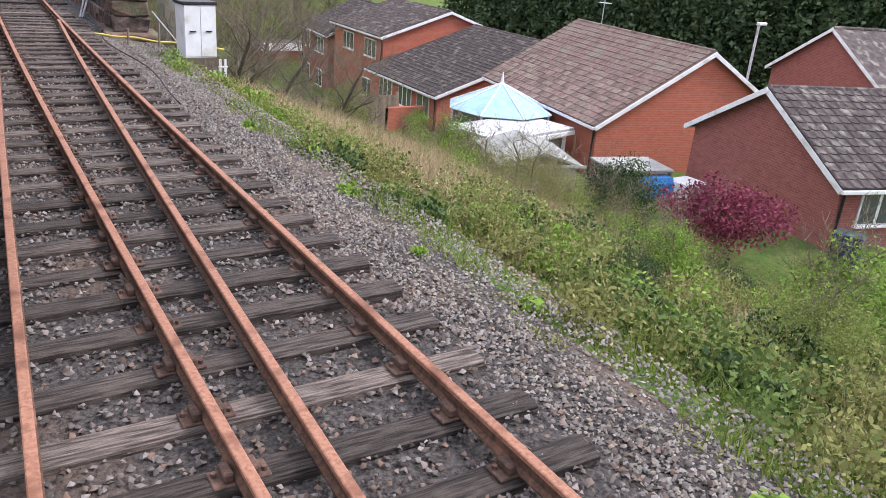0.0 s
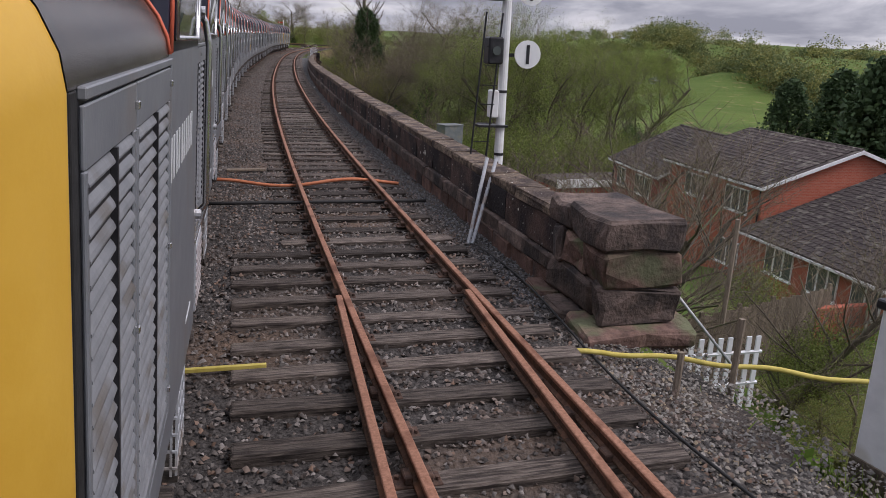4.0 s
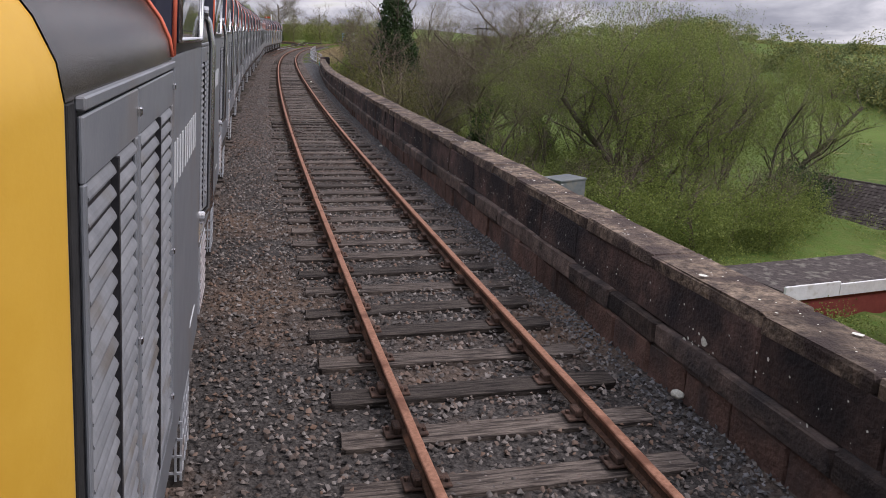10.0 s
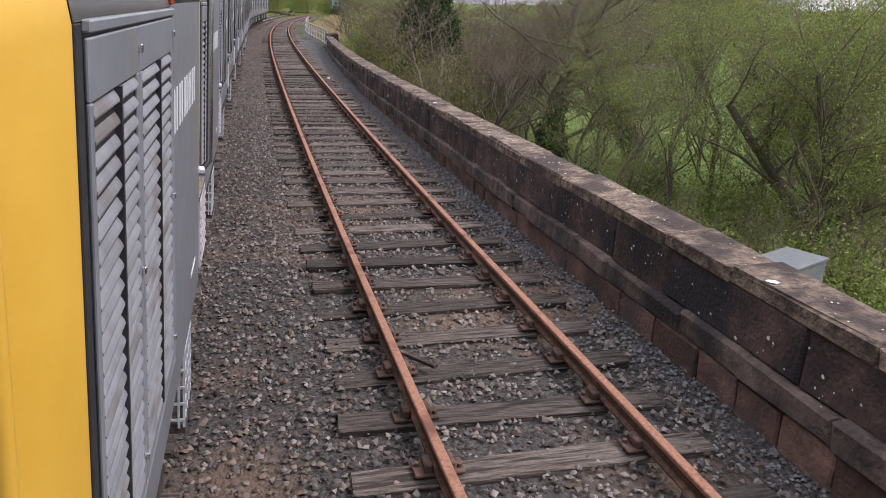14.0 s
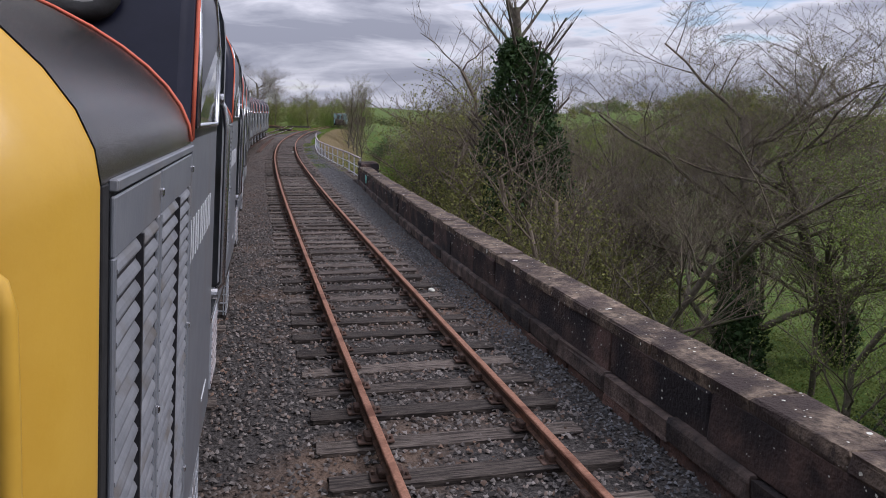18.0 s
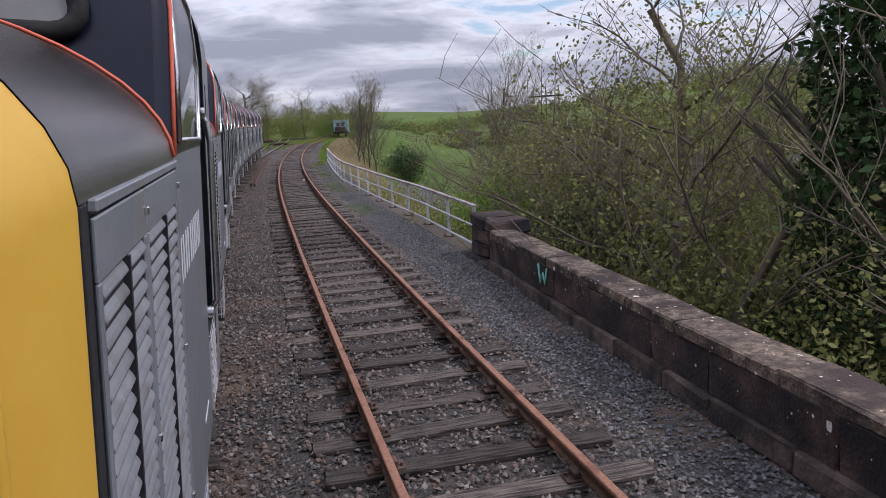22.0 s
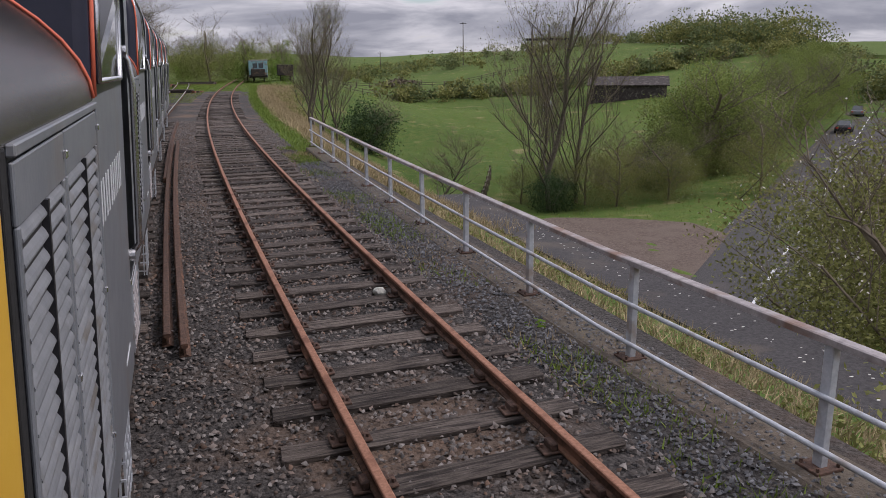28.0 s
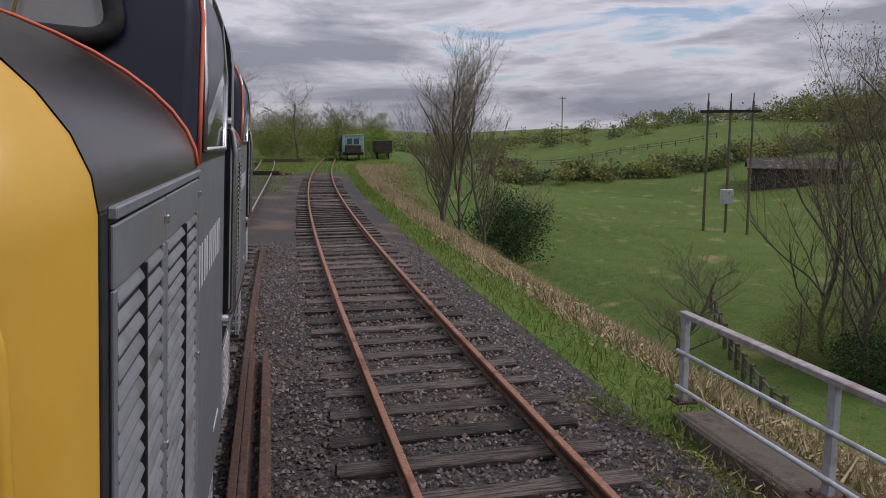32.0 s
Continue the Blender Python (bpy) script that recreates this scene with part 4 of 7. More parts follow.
def shrub(label, seed, rx, rz, leaf, n=2600, size=0.10, twigs=True, name="shrub"):
    t = thing(name, Matrix(), label, "shrub")
    g = np.random.default_rng(seed)
    leaf_cloud("leaves", shell_points(g, n, rx, rz, rz * 0.85), 2, 0.06 * rx + 0.03, size, leaf, seed).parent = t
    if twigs:
        rg = random.Random(seed)
        segs, tips = grow(rg, rz * 2.4, trunk=0.04 * rx + 0.02, levels=3, kids=(12, 6, 4), spread=0.85, rise=0.4, low=0.05)
        limb_mesh("stem_mass", segs, TWIG, 3).parent = t
    return t


def set_on(ob, s, off, turn=0.0, scale=1.0, sink=0.1, z=None):
    p = at(s, off)
    zz = float(ground_height(s, off)) if z is None else z
    ob.matrix_world = pose(p.x, p.y, zz - sink, 0, 0, turn) @ Matrix.Diagonal((scale, scale, scale, 1))
    return ob


def again(ob, s, off, turn=0.0, scale=1.0, sink=0.1, z=None):
    c = copy_thing(ob, Matrix())
    return set_on(c, s, off, turn, scale, sink, z)


# ---------------------------------------------------------------- trees beside the viaduct
IVY_TREE = set_on(tree("tall tree trunk clad in dark ivy with bare twigs on top", 5, 18.0, ivy=1.3, trunk=0.33, kids=(26, 8, 6), spread=0.85, rise=0.6, crown=0.5, low=0.4, wiggle=0.035), 108.6, 9.9)
OAK = set_on(tree("large bare spreading oak with ivy round its trunk", 8, 16.5, LEAF_OLIVE, 1, 0.2, 0.03, ivy=0.42, ivy_top=0.36, trunk=0.42, levels=4, kids=(16, 9, 7, 5), spread=1.05, rise=0.28, wiggle=0.24, low=0.22, crown=1.02), 98.6, 14.4)
again(OAK, 104.0, 22.0, 140, 0.8)
GREEN = set_on(tree("broad tree in fresh olive-green spring leaf", 12, 12.5, LEAF_GREEN, 7, 0.28, 0.05, lobes=130, trunk=0.30, kids=(14, 8, 6), spread=0.95, rise=0.5, low=0.12, crown=0.85), 88.0, 25.0)
THIN = set_on(tree("slender many-stemmed tree with thin young leaves", 15, 12.0, LEAF_GREEN, 7, 0.40, 0.043, lobes=26, trunk=0.16, kids=(12, 7, 5), spread=0.7, rise=0.6, low=0.1), 83.0, 18.5)
BARE = set_on(tree("bare grey-brown tree with fine twigs", 19, 8.5, LEAF_OLIVE, 2, 0.12, 0.014, trunk=0.17, kids=(17, 9, 7), spread=0.95, rise=0.5, low=0.1), 35.0, 8.6)
for s, off, tn, sc in ((84.0, 20.5, 20, 0.95), (93, 30, 60, 0.95), (91, 36, 200, 0.9), (98, 35, 110, 0.85)):
    again(GREEN, s, off, tn, sc)
for s, off, tn, sc in ((86, 21, 40, 1.0), (84, 23.5, 100, 0.9), (90, 16.5, 170, 0.9), (92, 20, 300, 1.0), (100, 17.5, 20, 0.8), (86, 31, 75, 0.8), (87, 28, 130, 0.85), (89, 24, 220, 1.0), (95, 25, 310, 1.0), (96, 31, 50, 0.95), (94, 13.5, 95, 0.75), (88, 13, 145, 0.7), (103, 26, 200, 0.95)):
    again(THIN, s, off, tn, sc)
for s, off, tn, sc in ((39, 10.5, 60, 0.95), (106, 9.6, 70, 1.15), (111, 9.4, 170, 1.1), (115, 9.6, 250, 1.1), (101, 9.8, 30, 1.1), (34, 7.0, 200, 0.85), (37, 8.2, 120, 1.0), (41, 8.0, 300, 0.9), (112, 14, 130, 1.3), (117, 11, 210, 1.25), (121, 13, 280, 1.2), (115, 19, 20, 1.3), (103, 8.0, 90, 1.0), (32, 12, 10, 0.75), (127, 15, 45, 1.1)):
    again(BARE, s, off, tn, sc)

SCRUB = set_on(shrub("tangled olive-brown hawthorn scrub just coming into leaf", 22, 2.6, 2.6, LEAF_OLIVE, 8000, 0.034), 118, 9.5)
DARK = set_on(shrub("dense dark green evergreen bush", 24, 2.2, 2.0, LEAF_IVY, 4600, 0.06), 100, 9.5)
BUSH = set_on(shrub("rounded mid-green leafy bush", 26, 2.4, 2.2, LEAF_GREEN, 4600, 0.06), 79, 24)
LIME = set_on(shrub("bright yellow-green bush in new leaf", 28, 1.5, 1.5, LEAF_BRIGHT, 3000, 0.05), 122, 6.3)
HAW = set_on(shrub("olive hawthorn bush with white blossom", 30, 2.6, 2.5, LEAF_OLIVE, 12000, 0.034), 151, 24.5)
g0 = np.random.default_rng(31)
leaf_cloud("blossom", shell_points(g0, 520, 2.5, 2.4, 2.5, 0.2), 2, 0.14, 0.026, BLOSSOM, 31).parent = HAW
for s, off, tn, sc in ((113, 8.5, 40, 1.1), (105.5, 7.2, 10, 1.75), (109, 6.6, 80, 1.7), (112, 7.6, 160, 1.75), (103, 9.0, 220, 1.6), (115.5, 8.8, 300, 1.6), (101, 7.4, 250, 1.5), (122, 10.5, 90, 1.35), (126, 9, 200, 1.1), (116, 13, 150, 1.5), (111, 12, 20, 1.3), (129, 13, 80, 1.3), (106, 12.5, 300, 1.1), (120, 16, 33, 1.5)):
    again(SCRUB, s, off, tn, sc)
for s, off, tn, sc in ((96, 11, 70, 1.0), (104, 10.5, 10, 1.1), (113, 7.2, 200, 0.9), (92, 13.5, 33, 0.9), (117, 8, 99, 0.9), (86, 33, 5, 1.0), (126, 11.5, 5, 1.1)):
    again(DARK, s, off, tn, sc)
for s, off, tn, sc in ((77, 20.5, 80, 1.0), (80, 15.5, 140, 0.9), (85, 14.2, 190, 0.8), (90, 12.2, 250, 0.8), (94, 17, 0, 1.0), (78.5, 16.5, 30, 1.0), (81.5, 19, 75, 1.1), (83, 17, 160, 0.9), (87, 18, 300, 1.1), (91, 15.5, 10, 0.9), (81, 13, 222, 0.9), (79, 26.5, 40, 0.9), (82, 30, 130, 0.9)):
    again(BUSH, s, off, tn, sc)
for s, off, tn, sc in ((124.5, 7.0, 40, 0.8), (130, 8.0, 100, 0.9), (126, 6.4, 3, 0.7)):
    again(LIME, s, off, tn, sc)
for s, off, tn, sc in ((147, 19, 80, 1.25), (143, 15.5, 200, 1.65), (139, 12.5, 20, 1.4), (122.5, 7.6, 130, 0.9), (185, 36, 60, 1.0), (134, 11, 60, 0.9)):
    again(HAW, s, off, tn, sc)

# bushes at the foot of the garden bank
for ob, s, off, tn, sc in ((LIME, 5.5, 9.6, 20, 0.75), (LIME, 3.6, 10.6, 90, 0.7), (LIME, 8.2, 8.2, 150, 0.4), (BUSH, 7.2, 11.4, 40, 0.4), (SCRUB, 10.2, 10.8, 80, 0.35), (SCRUB, 12.5, 11.4, 10, 0.38), (SCRUB, 14.6, 11.0, 200, 0.42), (BUSH, 1.6, 11.6, 60, 0.42), (DARK, 9.4, 11.8, 60, 0.35), (BUSH, 0.2, 9.6, 160, 0.4), (SCRUB, 17.4, 10.6, 30, 0.36), (BUSH, 4.4, 6.6, 30, 0.28), (DARK, 6.6, 5.6, 70, 0.2), (SCRUB, 2.6, 7.6, 10, 0.3), (LIME, 1.2, 6.0, 10, 0.4)):
    again(ob, s, off, tn, sc)

for ob, s, off, tn, sc in ((BUSH, 24, 12.5, 20, 0.45), (LIME, 27, 13.5, 90, 0.5), (SCRUB, 22, 13, 10, 0.45), (BUSH, 29.5, 15, 200, 0.5), (DARK, 26, 16, 33, 0.4), (SCRUB, 31, 12.5, 140, 0.5), (LIME, 20, 14.5, 60, 0.45), (BUSH, 33.5, 13.5, 250, 0.5), (SCRUB, 28.5, 10.8, 300, 0.45)):
    again(ob, s, off, tn, sc)
# a belt of taller growth hides the garden edge
for i in (0, 1, 2, 3, 4, 5, 6, 7, 11, 12, 13, 14, 15, 16):
    again((LIME, SCRUB, BUSH, SCRUB, LIME, DARK)[i % 6], -1.5 + 1.1 * i, 9.9 + 1.0 * math.sin(i * 2.3), i * 67, (0.44, 0.34, 0.36, 0.38, 0.36, 0.28)[i % 6])

# trees beyond the road and along the field
ASH = set_on(tree("tall bare ash cluster with ivy at its foot", 41, 14.0, LEAF_OLIVE, 2, 0.25, 0.04, trunk=0.17, levels=3, kids=(17, 9, 6), spread=0.66, rise=0.8, low=0.06, wiggle=0.15, crown=0.9), 174.5, 20.2, 0, 1.12)
for s, off, tn, sc in ((176, 22.8, 70, 0.9), (179, 21.5, 310, 0.85)):
    again(ASH, s, off, tn, sc)
for s, off, tn, sc in ((111, 17, 40, 0.72), (115, 15, 160, 0.66), (108, 21, 250, 0.8), (119, 19, 300, 0.7)):
    again(ASH, s, off, tn, sc)
for ob, s, off, tn, sc in ((DARK, 174.5, 20.3, 20, 0.75), (HAW, 172, 27.5, 40, 0.8), (HAW, 180.3, 35.6, 140, 1.0), (HAW, 178.5, 32.5, 240, 0.8), (SCRUB, 176, 26.0, 100, 0.9), (SCRUB, 178, 19.5, 10, 0.6), (SCRUB, 175, 23.0, 60, 0.85), (SCRUB, 177.5, 21.5, 190, 0.75), (SCRUB, 172.5, 24.0, 280, 0.8), (DARK, 176, 29.0, 120, 0.8), (BUSH, 178, 29.5, 60, 0.9), (BARE, 178.3, 13.7, 90, 0.6)):
    again(ob, s, off, tn, sc)
for s, off, tn, sc in ((192, 6.8, 0, 0.72), (194, 8, 100, 0.7), (190, 8.5, 200, 0.62), (197, 7.5, 44, 0.7)):
    again(ASH, s, off, tn, sc)
again(DARK, 202, 12.8, 0, 1.35)
again(BUSH, 204, 13.5, 60, 1.0)
LEAFY = set_on(shrub("full round tree in fresh yellow-green leaf", 33, 4.0, 3.9, LEAF_GREEN, 17000, 0.07, True, "leafy_tree"), 182, 36.8, 0, 1.2)
for s, off, tn, sc in ((187.5, 41.5, 90, 1.15), (194, 49, 200, 1.05), (202, 58, 40, 1.0), (211, 66, 140, 1.05), (222, 77, 300, 1.1), (178.5, 31.5, 70, 0.62), (236, 90, 20, 1.1)):
    again(LEAFY, s, off, tn, sc)
for s, off, tn, sc in ( (196, 54, 30, 0.8), (207, 64, 140, 0.8), (217, 73, 250, 0.85), (229, 84, 310, 0.85)):
    again(GREEN, s, off, tn, sc)
for s, off, tn, sc in ((188, 38, 20, 1.0), (196, 46, 120, 1.1), (170, 33, 220, 1.0)):
    again(SCRUB, s, off, tn, sc)
# belt of scrub at the far side of the yard, and the skyline tree
for i in range(30):
    a = 245 + 60 * ((i * 37) % 30) / 30
    again((BUSH, SCRUB, GREEN, BARE, LIME)[i % 5], a, -42 + 52 * ((i * 17) % 30) / 30, i * 50, (1.5, 1.6, 0.6, 1.0, 1.7)[i % 5])
again(OAK, 262, -16, 33, 0.95)
again(GREEN, 255, -24, 90, 0.8)
for i in range(14):
    again((BUSH, BARE, SCRUB)[i % 3], 150 + 7 * i, -13 - (i * 5 % 9), i * 70, 1.0 + 0.1 * (i % 4))

# conifers behind the houses
def conifer(seed, height):
    t = thing("conifer", Matrix(), "tall dark green pointed conifer", "tree")
    g = np.random.default_rng(seed)
    n = 3400
    z = g.uniform(0.03, 1, n)
    a = g.uniform(0, 6.28, n)
    rad = (1 - z) ** 0.5 * height * 0.29 * g.uniform(0.7, 1.08, n) * (1 + 0.18 * np.sin(a * 5 + z * 20))
    leaf_cloud("crown", np.stack([rad * np.cos(a), rad * np.sin(a), z * height], -1), 2, 0.22, 0.24, LEAF_CONIFER, seed).parent = t
    limb_mesh("trunk", [(Vector((0, 0, -0.3)), Vector((0, 0, height * 0.9)), 0.25, 0.03)], BARK, 7).parent = t
    return t


FIR = set_on(conifer(51, 12.5), 62, 40)
for s, off, sc in ((66, 44, 1.0), (57, 41, 0.95), (70, 48, 1.0), (52, 43, 0.9), (47, 44, 0.95), (42, 45, 0.9), (37, 46, 1.0), (32, 47, 0.95), (27, 48, 0.9), (74, 46, 0.9), (22, 49, 1.0), (78, 44, 0.8), (64, 41, 0.8), (59.5, 40.5, 0.85), (54.5, 42, 0.85), (49.5, 43.5, 0.8), (44.5, 44.5, 0.82), (39.5, 45.5, 0.85), (34.5, 46.5, 0.85), (29.5, 47.5, 0.85), (68, 46, 0.9)):
    again(FIR, s, off, off * 40, sc)
for s, off, tn, sc in ((50, 52, 0, 0.9), (40, 54, 90, 0.9), (60, 55, 180, 0.9), (30, 56, 250, 0.95), (68, 58, 45, 0.8), (20, 58, 80, 0.9)):
    again(GREEN, s, off, tn, sc)

# hedges and woods across the valley
g = np.random.default_rng(61)
centres = []
for i in range(1700):
    band = i % 5
    h = g.uniform(4.0, 9.0)
    if band == 0:
        s, off = g.uniform(115, 330), 108 + g.normal(0, 3)
    elif band == 1:
        s, off = g.uniform(100, 330), g.uniform(125, 330)
    elif band == 2:
        s, off, h = 262 + g.normal(0, 2.5), g.uniform(20, 260), g.uniform(1.2, 3.4)
    elif band == 3:
        s, off, h = g.uniform(330, 405), g.uniform(-150, 250), g.uniform(2.0, 5.5)
    else:
        s, off = g.uniform(10, 330), g.uniform(230, 410)
    p = at(s, off, float(ground_height(s, off)))
    centres.append(shell_points(g, 30, h * 0.55, h * 0.5, h * 0.42, 0.35) + [p.x, p.y, p.z])
far_pts = np.concatenate(centres)
half = len(far_pts) // 2
tagged(leaf_cloud("distant_woods", far_pts[:half], 7, 0.62, 0.28, LEAF_FAR, 62), "distant olive-green spring woods and hedges", "woodland", kind="stuff")
tagged(leaf_cloud("distant_hedges", far_pts[half:], 7, 0.62, 0.28, LEAF_OLIVE, 63), "distant brown and green hedges and woods", "woodland", kind="stuff")

# ---------------------------------------------------------------- houses below the bank
def brick_material(name, a, b, mortar):
    m = material(name, a, b, scale=3.0, rough=0.9, bump=0.0)
    nt = m.node_tree
    N, L = nt.nodes, nt.links
    bsdf = N["Principled BSDF"]
    tc = N.new("ShaderNodeTexCoord")
    sep = N.new("ShaderNodeSeparateXYZ")
    L.new(tc.outputs["Object"], sep.inputs[0])
    add = N.new("ShaderNodeMath")
    L.new(sep.outputs["X"], add.inputs[0])
    L.new(sep.outputs["Y"], add.inputs[1])
    com = N.new("ShaderNodeCombineXYZ")
    L.new(add.outputs[0], com.inputs["X"])
    L.new(sep.outputs["Z"], com.inputs["Y"])
    br = N.new("ShaderNodeTexBrick")
    br.inputs["Scale"].default_value = 1.0
    br.inputs["Brick Width"].default_value, br.inputs["Row Height"].default_value, br.inputs["Mortar Size"].default_value = 0.225, 0.075, 0.006
    br.inputs["Color1"].default_value, br.inputs["Color2"].default_value, br.inputs["Mortar"].default_value = (*a, 1), (*b, 1), (*mortar, 1)
    L.new(com.outputs[0], br.inputs["Vector"])
    mix = N.new("ShaderNodeMixRGB")
    mix.inputs["Fac"].default_value = 0.65
    old = bsdf.inputs["Base Color"].links[0].from_socket
    L.new(old, mix.inputs["Color1"])
    L.new(br.outputs["Color"], mix.inputs["Color2"])
    L.new(mix.outputs["Color"], bsdf.inputs["Base Color"])
    bp = N.new("ShaderNodeBump")
    bp.inputs["Strength"].default_value, bp.inputs["Distance"].default_value = 0.4, 0.01
    L.new(br.outputs["Fac"], bp.inputs["Height"])
    bp.invert = True
    L.new(bp.outputs["Normal"], bsdf.inputs["Normal"])
    return m


BRICK_RED = brick_material("orange_red_brickwork", (0.34, 0.085, 0.05), (0.42, 0.13, 0.08), (0.35, 0.25, 0.2))
BRICK_DEEP = brick_material("deep_red_brickwork", (0.20, 0.06, 0.05), (0.30, 0.10, 0.08), (0.26, 0.19, 0.17))


def window(parent, m, w, h, panes=2):
    """A white framed window with sill, set proud on a wall; m places it, looking along -y."""
    fr = part("window", add_box(bmesh.new(), (-w / 2, -0.05, 0), (w / 2, 0.03, h), 0.004), WHITE, parent, "white framed window")
    fr.matrix_local = m
    pw = w / panes
    for i in range(panes):
        box_part("pane", (-w / 2 + i * pw + 0.06, -0.062, 0.07), (-w / 2 + (i + 1) * pw - 0.06, -0.045, h - 0.07), GLASS, fr)
    box_part("sill", (-w / 2 - 0.06, -0.12, -0.06), (w / 2 + 0.06, 0.02, 0.0), WHITE, fr, 0.006)
    return fr


TILE_CACHE = {}


def tile_mesh(mat):
    """A concrete roof tile with a rounded roll at one side."""
    if mat.name not in TILE_CACHE:
        w, ln = 0.335, 0.40
        prof = [(0, 0.012), (0.05, 0.045), (0.10, 0.05), (0.15, 0.02), (0.24, 0.012), (w, 0.016)]
        vs = [Vector((x, y, z + (0.03 if y == 0 else 0.0))) for y in (0, ln) for x, z in prof] + [Vector((x, 0, 0.0)) for x, z in prof]
        k = len(prof)
        fs = [(i, i + 1, k + i + 1, k + i) for i in range(k - 1)] + [(2 * k + i, 2 * k + i + 1, i + 1, i) for i in range(k - 1)]
        me = bpy.data.meshes.new("tile")
        me.from_pydata([tuple(v) for v in vs], [], fs)
        me.materials.append(mat)
        TILE_CACHE[mat.name] = me
    return TILE_CACHE[mat.name]


def house(label, gable, ridge_deg, half, length, zg, ze, zr, wall=BRICK_RED, tile=TILE_BROWN, tiled=(1,), windows=(), name="house", single=0):
    """A gabled house. Local x runs across the gable, y along the ridge, the near gable at y = 0. windows: (face, along, height over ground, w, h, panes)."""
    h = thing(name, pose(gable[0], gable[1], zg, 0, 0, ridge_deg), label, "house")
    e, r = ze - zg, zr - zg
    vs = [(-half, 0, -1.2), (half, 0, -1.2), (half, 0, e), (0, 0, r - 0.1), (-half, 0, e), (-half, length, -1.2), (half, length, -1.2), (half, length, e), (0, length, r - 0.1), (-half, length, e)]
    mesh_from("wall", vs, [(0, 1, 2, 3, 4), (9, 8, 7, 6, 5), (1, 6, 7, 2), (0, 4, 9, 5)], wall, h)
    over, thick = 0.35, 0.10
    slope = math.atan2(r - e, half)
    run = math.hypot(r - e, half) + over
    for sx in (-1, 1):
        roof = part("roof", add_box(bmesh.new(), (0, -0.25, -thick), (run, length + 0.25, 0.0)), tile, h)
        roof.matrix_local = pose(0, 0, r, 0, math.degrees(slope), 0) if sx > 0 else pose(0, length, r, 0, 0, 180) @ pose(0, 0, 0, 0, math.degrees(slope), 0)
        if sx in tiled:
            me = tile_mesh(tile)
            rows = int(run / 0.34)
            cols = int((length + 0.5) / 0.335)
            rest_v, rest_f = [], []
            for i in range(rows):
                for j in range(cols):
                    m = pose(run - i * 0.34, -0.25 + 0.335 * j, 0.006, 0, 0, 90)
                    if i * cols + j < single:
                        place("tile", me, m, roof)
                    else:
                        b = len(rest_v)
                        rest_v += [m @ v.co for v in me.vertices]
                        rest_f += [tuple(b + q for q in f.vertices) for f in me.polygons]
            if rest_v:
                tagged(mesh_from("roof_tiling", rest_v, rest_f, tile, roof), kind="stuff")
        # white verge boards up both gables, gutter along the eaves
        for yy in (-0.27, length + 0.25):
            vb = part("verge_board", add_box(bmesh.new(), (-0.02, yy, -0.18), (run + 0.02, yy + 0.04, -0.01), 0.004), WHITE, h, "white painted verge board")
            vb.matrix_local = pose(0, 0, r, 0, math.degrees(slope), 0) if sx > 0 else pose(0, length, r, 0, 0, 180) @ pose(0, 0, 0, 0, math.degrees(slope), 0)
        xe, zz = sx * run * math.cos(slope), r - run * math.sin(slope)
        box_part("gutter", (xe - 0.06, -0.25, zz - 0.14), (xe + 0.06, length + 0.25, zz - 0.03), WHITE, h, 0.01)
        tube_part("downpipe", (sx * (half + 0.06), 0.15, e - 0.2), (sx * (half + 0.06), 0.15, -0.5), 0.04, BLACK, h, sides=8)
    n = max(2, int(length / 0.45))
    for i in range(n):
        rt = part("ridge_tile", tube(bmesh.new(), (0, -0.2 + (length + 0.4) * i / n, r - 0.03), (0, -0.2 + (length + 0.4) * (i + 0.97) / n, r - 0.03), 0.11, sides=8), tile, h)
    for face, along, z, w, hh, panes in windows:
        if face == "front":
            window(h, pose(along, -0.0, z), w, hh, panes)
        elif face == "left":
            window(h, pose(-half, along, z, 0, 0, -90), w, hh, panes)
        elif face == "right":
            window(h, pose(half, along, z, 0, 0, 90), w, hh, panes)
    return h


def heading(dx, dy):
    return -math.degrees(math.atan2(dx, dy))


# brick bungalow with its gable to the railway
house("dark red brick bungalow with brown tiled roof and white verges", (21.6, 14.65), heading(0.96, -0.28), 3.6, 10, -4.7, -2.45, -0.55, BRICK_DEEP, TILE_DARK, (1,), (("right", 1.8, 0.9, 2.0, 1.25, 3), ("right", 5.5, 0.9, 1.6, 1.25, 2)), single=300)
house("brick bungalow with a mottled brown tiled roof behind gardens", (27.1, 21.6), heading(0.2, 0.98), 5.0, 11, -6.0, -3.45, -0.5, BRICK_RED, TILE_BROWN, (-1,), (), single=300)
house("long low brick house with dark tiled roof and white windows", (30.6, 35.5), heading(0.05, 1), 7.8, 9.0, -7.2, -4.95, -2.25, BRICK_RED, TILE_DARK, (-1,), (("left", 1.6, 0.7, 1.5, 1.2, 2), ("left", 3.9, 0.7, 1.7, 1.3, 3), ("left", 6.6, 0.7, 1.8, 1.4, 3)))
house("two-storey red brick house with shallow dark tiled roof", (29.5, 45.6), heading(0.05, 1), 4.9, 8.5, -8.2, -3.1, -1.45, BRICK_RED, TILE_DARK, (-1,), (("left", 2.0, 3.4, 1.9, 1.2, 3), ("left", 5.8, 3.4, 1.9, 1.2, 3), ("left", 2.2, 0.6, 1.9, 1.3, 2)))
